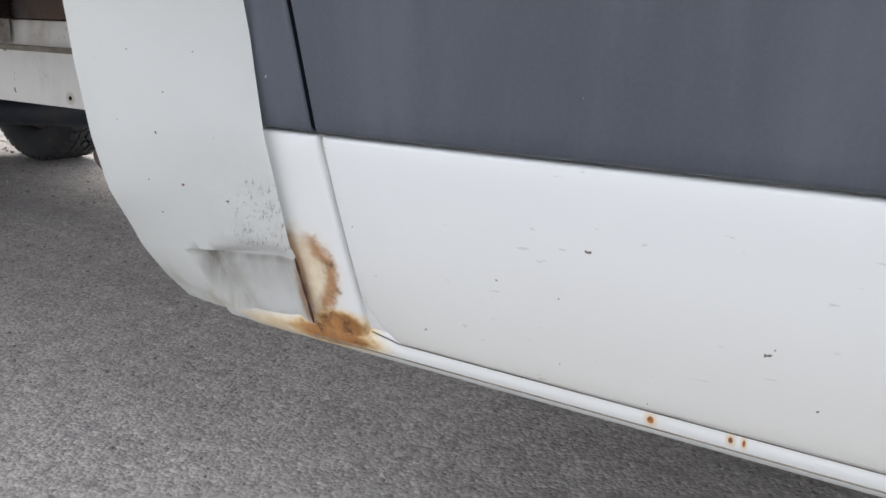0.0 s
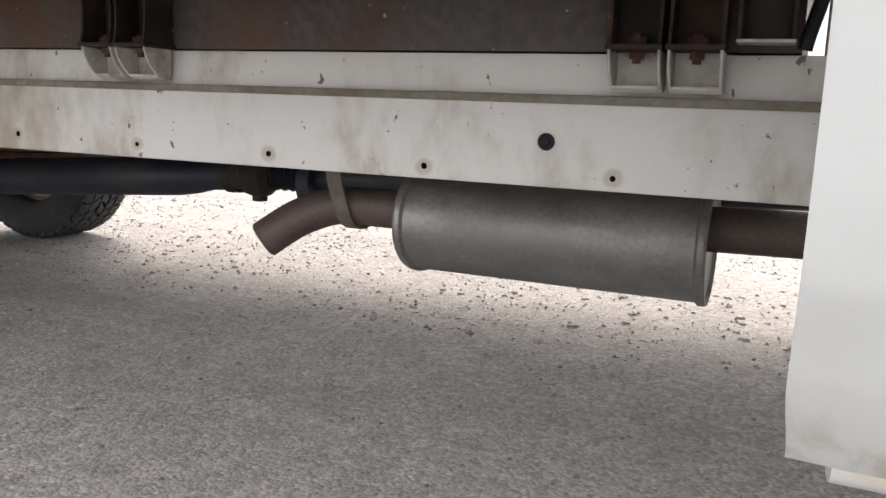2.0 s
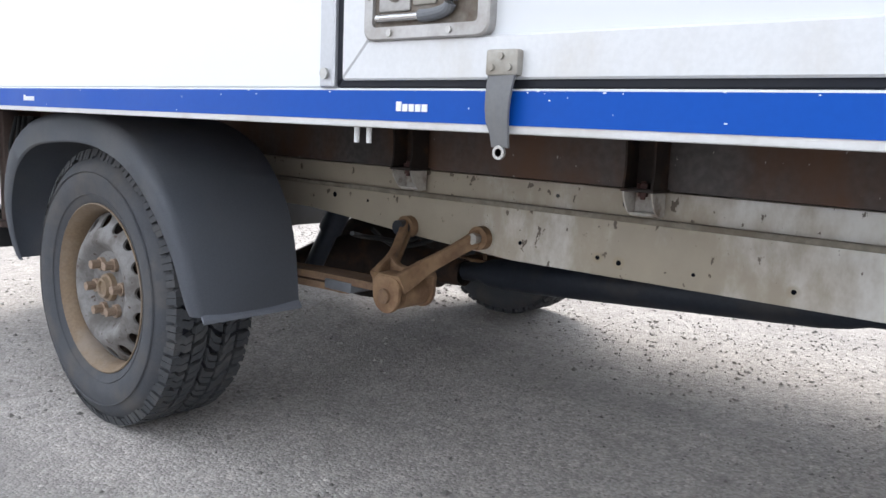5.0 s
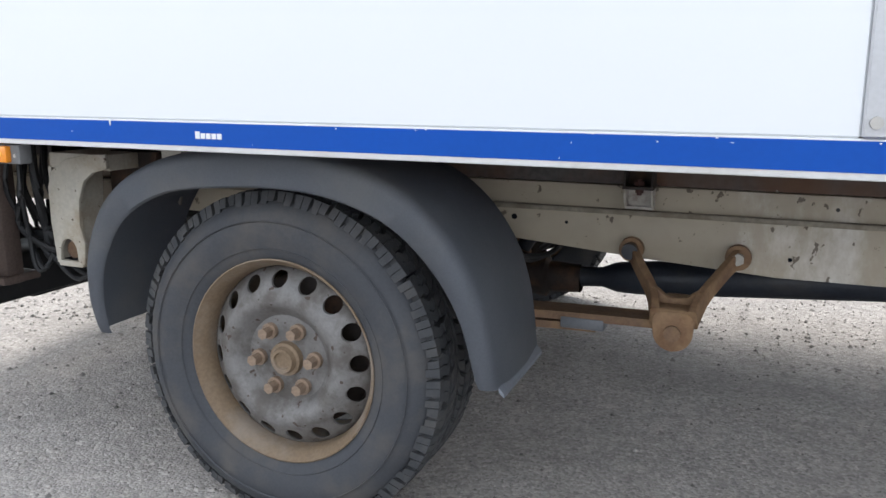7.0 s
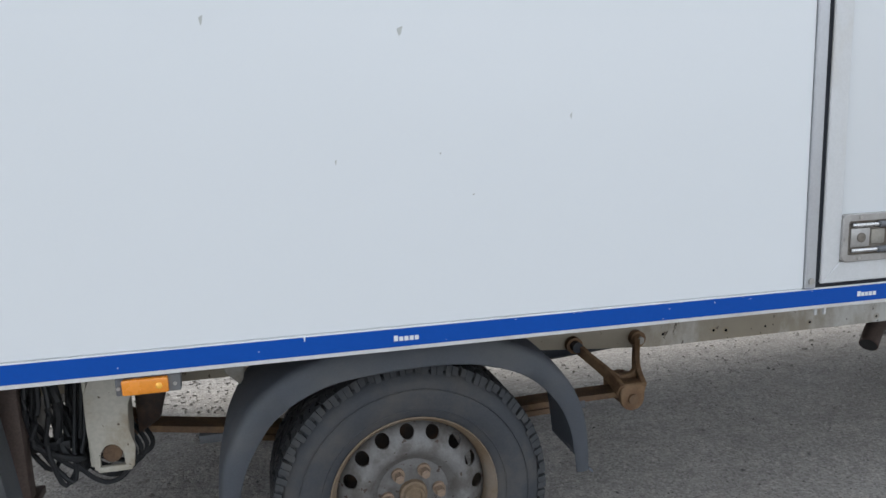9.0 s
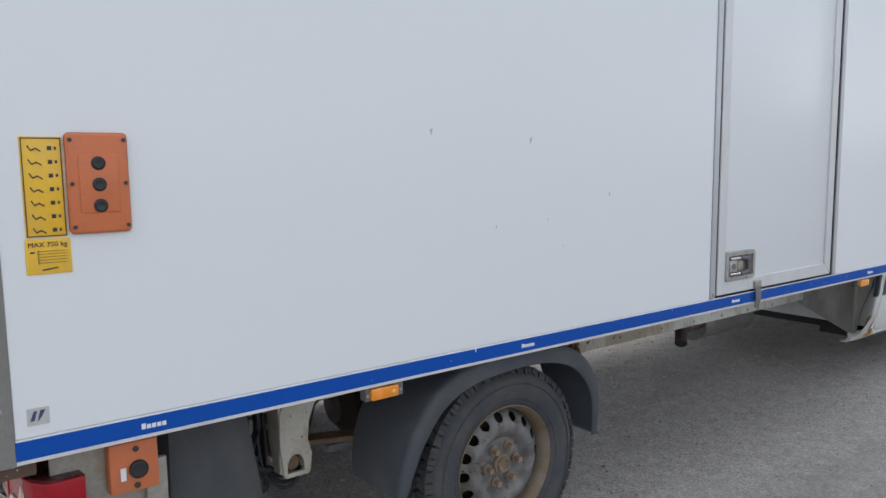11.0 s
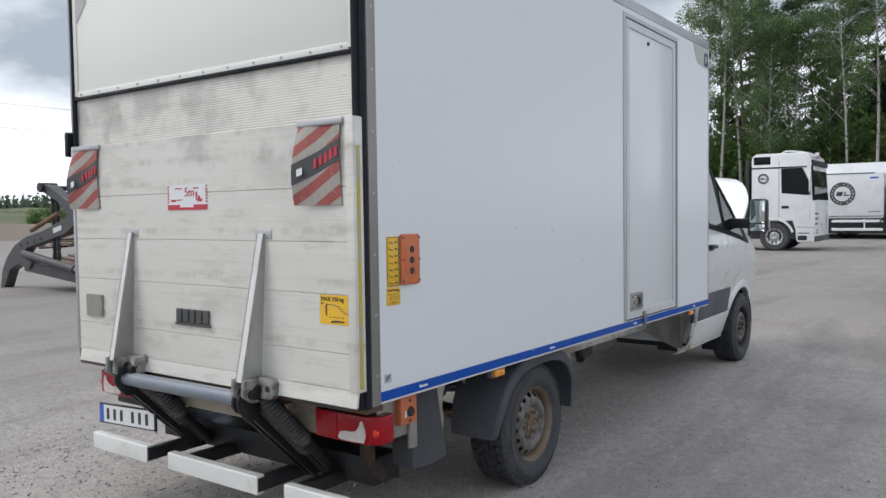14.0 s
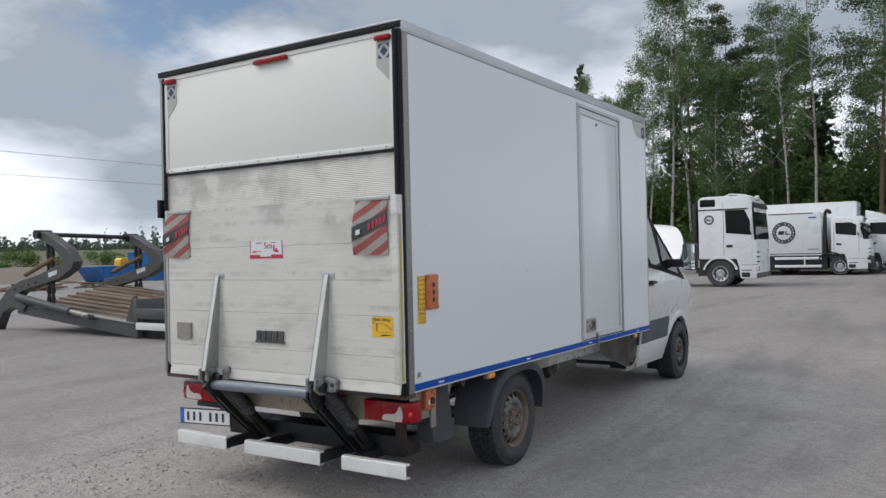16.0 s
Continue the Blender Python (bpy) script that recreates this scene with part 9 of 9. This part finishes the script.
def far_woods():
    """The distant tree line on the horizon, as one mass of small spires."""
    r = np.random.RandomState(5)
    vs, fs, n = [], [], 0
    for x0, x1, y0, y1, count, h0, h1 in ((-40, 250, 200, 250, 1500, 5.5, 9.5), (120, 300, 60, 200, 420, 6, 12)):
        for i in range(count):
            x, y, h = r.uniform(x0, x1), r.uniform(y0, y1), r.uniform(h0, h1)
            c = [(x, y, h * (0.15 + 0.8 * k / 6)) for k in range(7)]
            rad = [h * 0.17 * (1.05 - k / 6) + 0.25 for k in range(7)]
            v, f = leaf_cloud(c, rad, 105, 0.58, int(r.randint(1e6)), 0.9)
            vs.append(v)
            fs.append(f + n)
            n += len(v)
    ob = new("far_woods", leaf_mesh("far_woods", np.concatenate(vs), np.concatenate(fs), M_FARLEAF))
    tagged(ob, "distant dark line of trees on the horizon", "woods", kind="stuff")


far_woods()


def power_lines():
    for z, y in ((17.5, 128), (18.0, 132), (21.5, 128), (22.0, 132)):
        t = thing("power_line", "thin overhead power line", "cable", "power lines")
        pts = [(-160 + 10 * i, y + 0.18 * i, z + 3.2 * ((i - 20) / 20) ** 2 - 1.0) for i in range(41)]
        part("wire", tube(B(), pts, 0.020, 5), M_CABLE, t)
    for x in (-160, 240):
        p = thing("power_pole", "grey wooden power pole", "pole", "power poles")
        part("pole", cyl(B(), (x, 130, 0), (x, 130, 25), 0.2, seg=10), M_PINEBARK, p)
        part("cross_arm", box(B(), x - 0.1, x + 0.1, 126, 134, 20.6, 20.9), M_PINEBARK, p)


power_lines()


def grit():
    """Loose stones and crumbs scattered on the yard round the truck, coarser behind the rear axle."""
    r = np.random.RandomState(9)
    base = np.array([(1, 0, 0), (-1, 0, 0), (0, 1, 0), (0, -1, 0), (0, 0, 1), (0, 0, -0.4)], float)
    tri = np.array([(0, 2, 4), (2, 1, 4), (1, 3, 4), (3, 0, 4), (2, 0, 5), (1, 2, 5), (3, 1, 5), (0, 3, 5)])
    x, y, s = [], [], []
    for count, x0, x1, y0, y1, small, span, big in ((40000, -4.0, 5.5, -2.0, 4.2, 0.0012, 0.0030, 0.05), (24000, -0.5, 4.5, -0.9, 1.6, 0.0009, 0.0022, 0.02), (9000, -0.2, 3.4, 0.2, 3.2, 0.0022, 0.0055, 0.04), (5000, -8, 12, -5, 12, 0.002, 0.005, 0.1), (7000, -2.6, -0.15, -0.6, 3.2, 0.003, 0.0075, 0.05)):
        x.append(r.uniform(x0, x1, count))
        y.append(r.uniform(y0, y1, count))
        s.append(small + span * r.random_sample(count) ** 3 + np.where(r.random_sample(count) < big, 0.007 * r.random_sample(count), 0.0))
    x, y, s = np.concatenate(x), np.concatenate(y), np.concatenate(s)
    patchy = np.array([noise.noise((a * 1.3, b * 1.3, 3.0)) + 0.6 * noise.noise((a * 5, b * 5, 8.0)) for a, b in zip(x, y)])
    keep = patchy > r.uniform(-1.1, 0.45, len(x))
    x, y, s = x[keep], y[keep], s[keep]
    n = len(x)
    p = base[None] * s[:, None, None] * r.uniform(0.6, 1.3, (n, 6, 3))
    a = r.uniform(0, 6.28, n)
    c, q = np.cos(a)[:, None], np.sin(a)[:, None]
    z = np.array([yard(i, j) for i, j in zip(x, y)])
    v = np.stack([p[:, :, 0] * c - p[:, :, 1] * q + x[:, None], p[:, :, 0] * q + p[:, :, 1] * c + y[:, None], p[:, :, 2] * 0.75 + (z + s * 0.22)[:, None]], axis=2).reshape(-1, 3)
    f = (tri[None] + 6 * np.arange(n)[:, None, None]).reshape(-1, 3)
    ob = new("loose_grit", leaf_mesh("loose_grit", v, f, M_GRIT))
    # flat stones half sunk in the dust behind and beside the rear axle
    count = 3600
    x, y = np.concatenate([r.uniform(-2.8, -0.1, 2600), r.uniform(-0.1, 4.5, 1000)]), r.uniform(-0.7, 3.4, count)
    s = 0.006 + 0.012 * r.random_sample(count) ** 2
    keep = np.array([noise.noise((a * 1.1, b * 1.1, 5.0)) for a, b in zip(x, y)]) > r.uniform(-0.9, 0.4, count)
    x, y, s = x[keep], y[keep], s[keep]
    sv, sf = [], []
    for i, (a, b, c) in enumerate(zip(x, y, s)):
        turn_, flat_ = r.uniform(0, 6.28), r.uniform(0.22, 0.45)
        ring_ = [(c * r.uniform(0.75, 1.15) * math.cos(turn_ + j * 1.0472), c * r.uniform(0.55, 0.95) * math.sin(turn_ + j * 1.0472)) for j in range(6)]
        z = yard(a, b)
        sv += [(a + u, b + w, z - 0.002) for u, w in ring_] + [(a + u * 0.62, b + w * 0.62, z + c * flat_ * r.uniform(0.8, 1.1)) for u, w in ring_]
        k = 12 * i
        sf += [[k + j, k + (j + 1) % 6, k + 6 + (j + 1) % 6, k + 6 + j] for j in range(6)] + [[k + 6 + j for j in range(6)]]
    me = bpy.data.meshes.new("sunken_stones")
    me.from_pydata(sv, [], sf)
    me.materials.append(M_GROUND)
    tagged(new("sunken_stones", me), "flat dusty stones half sunk in the yard", "gravel", kind="stuff")
    tagged(ob, "loose grit and small stones scattered on asphalt", "gravel", kind="stuff")


grit()
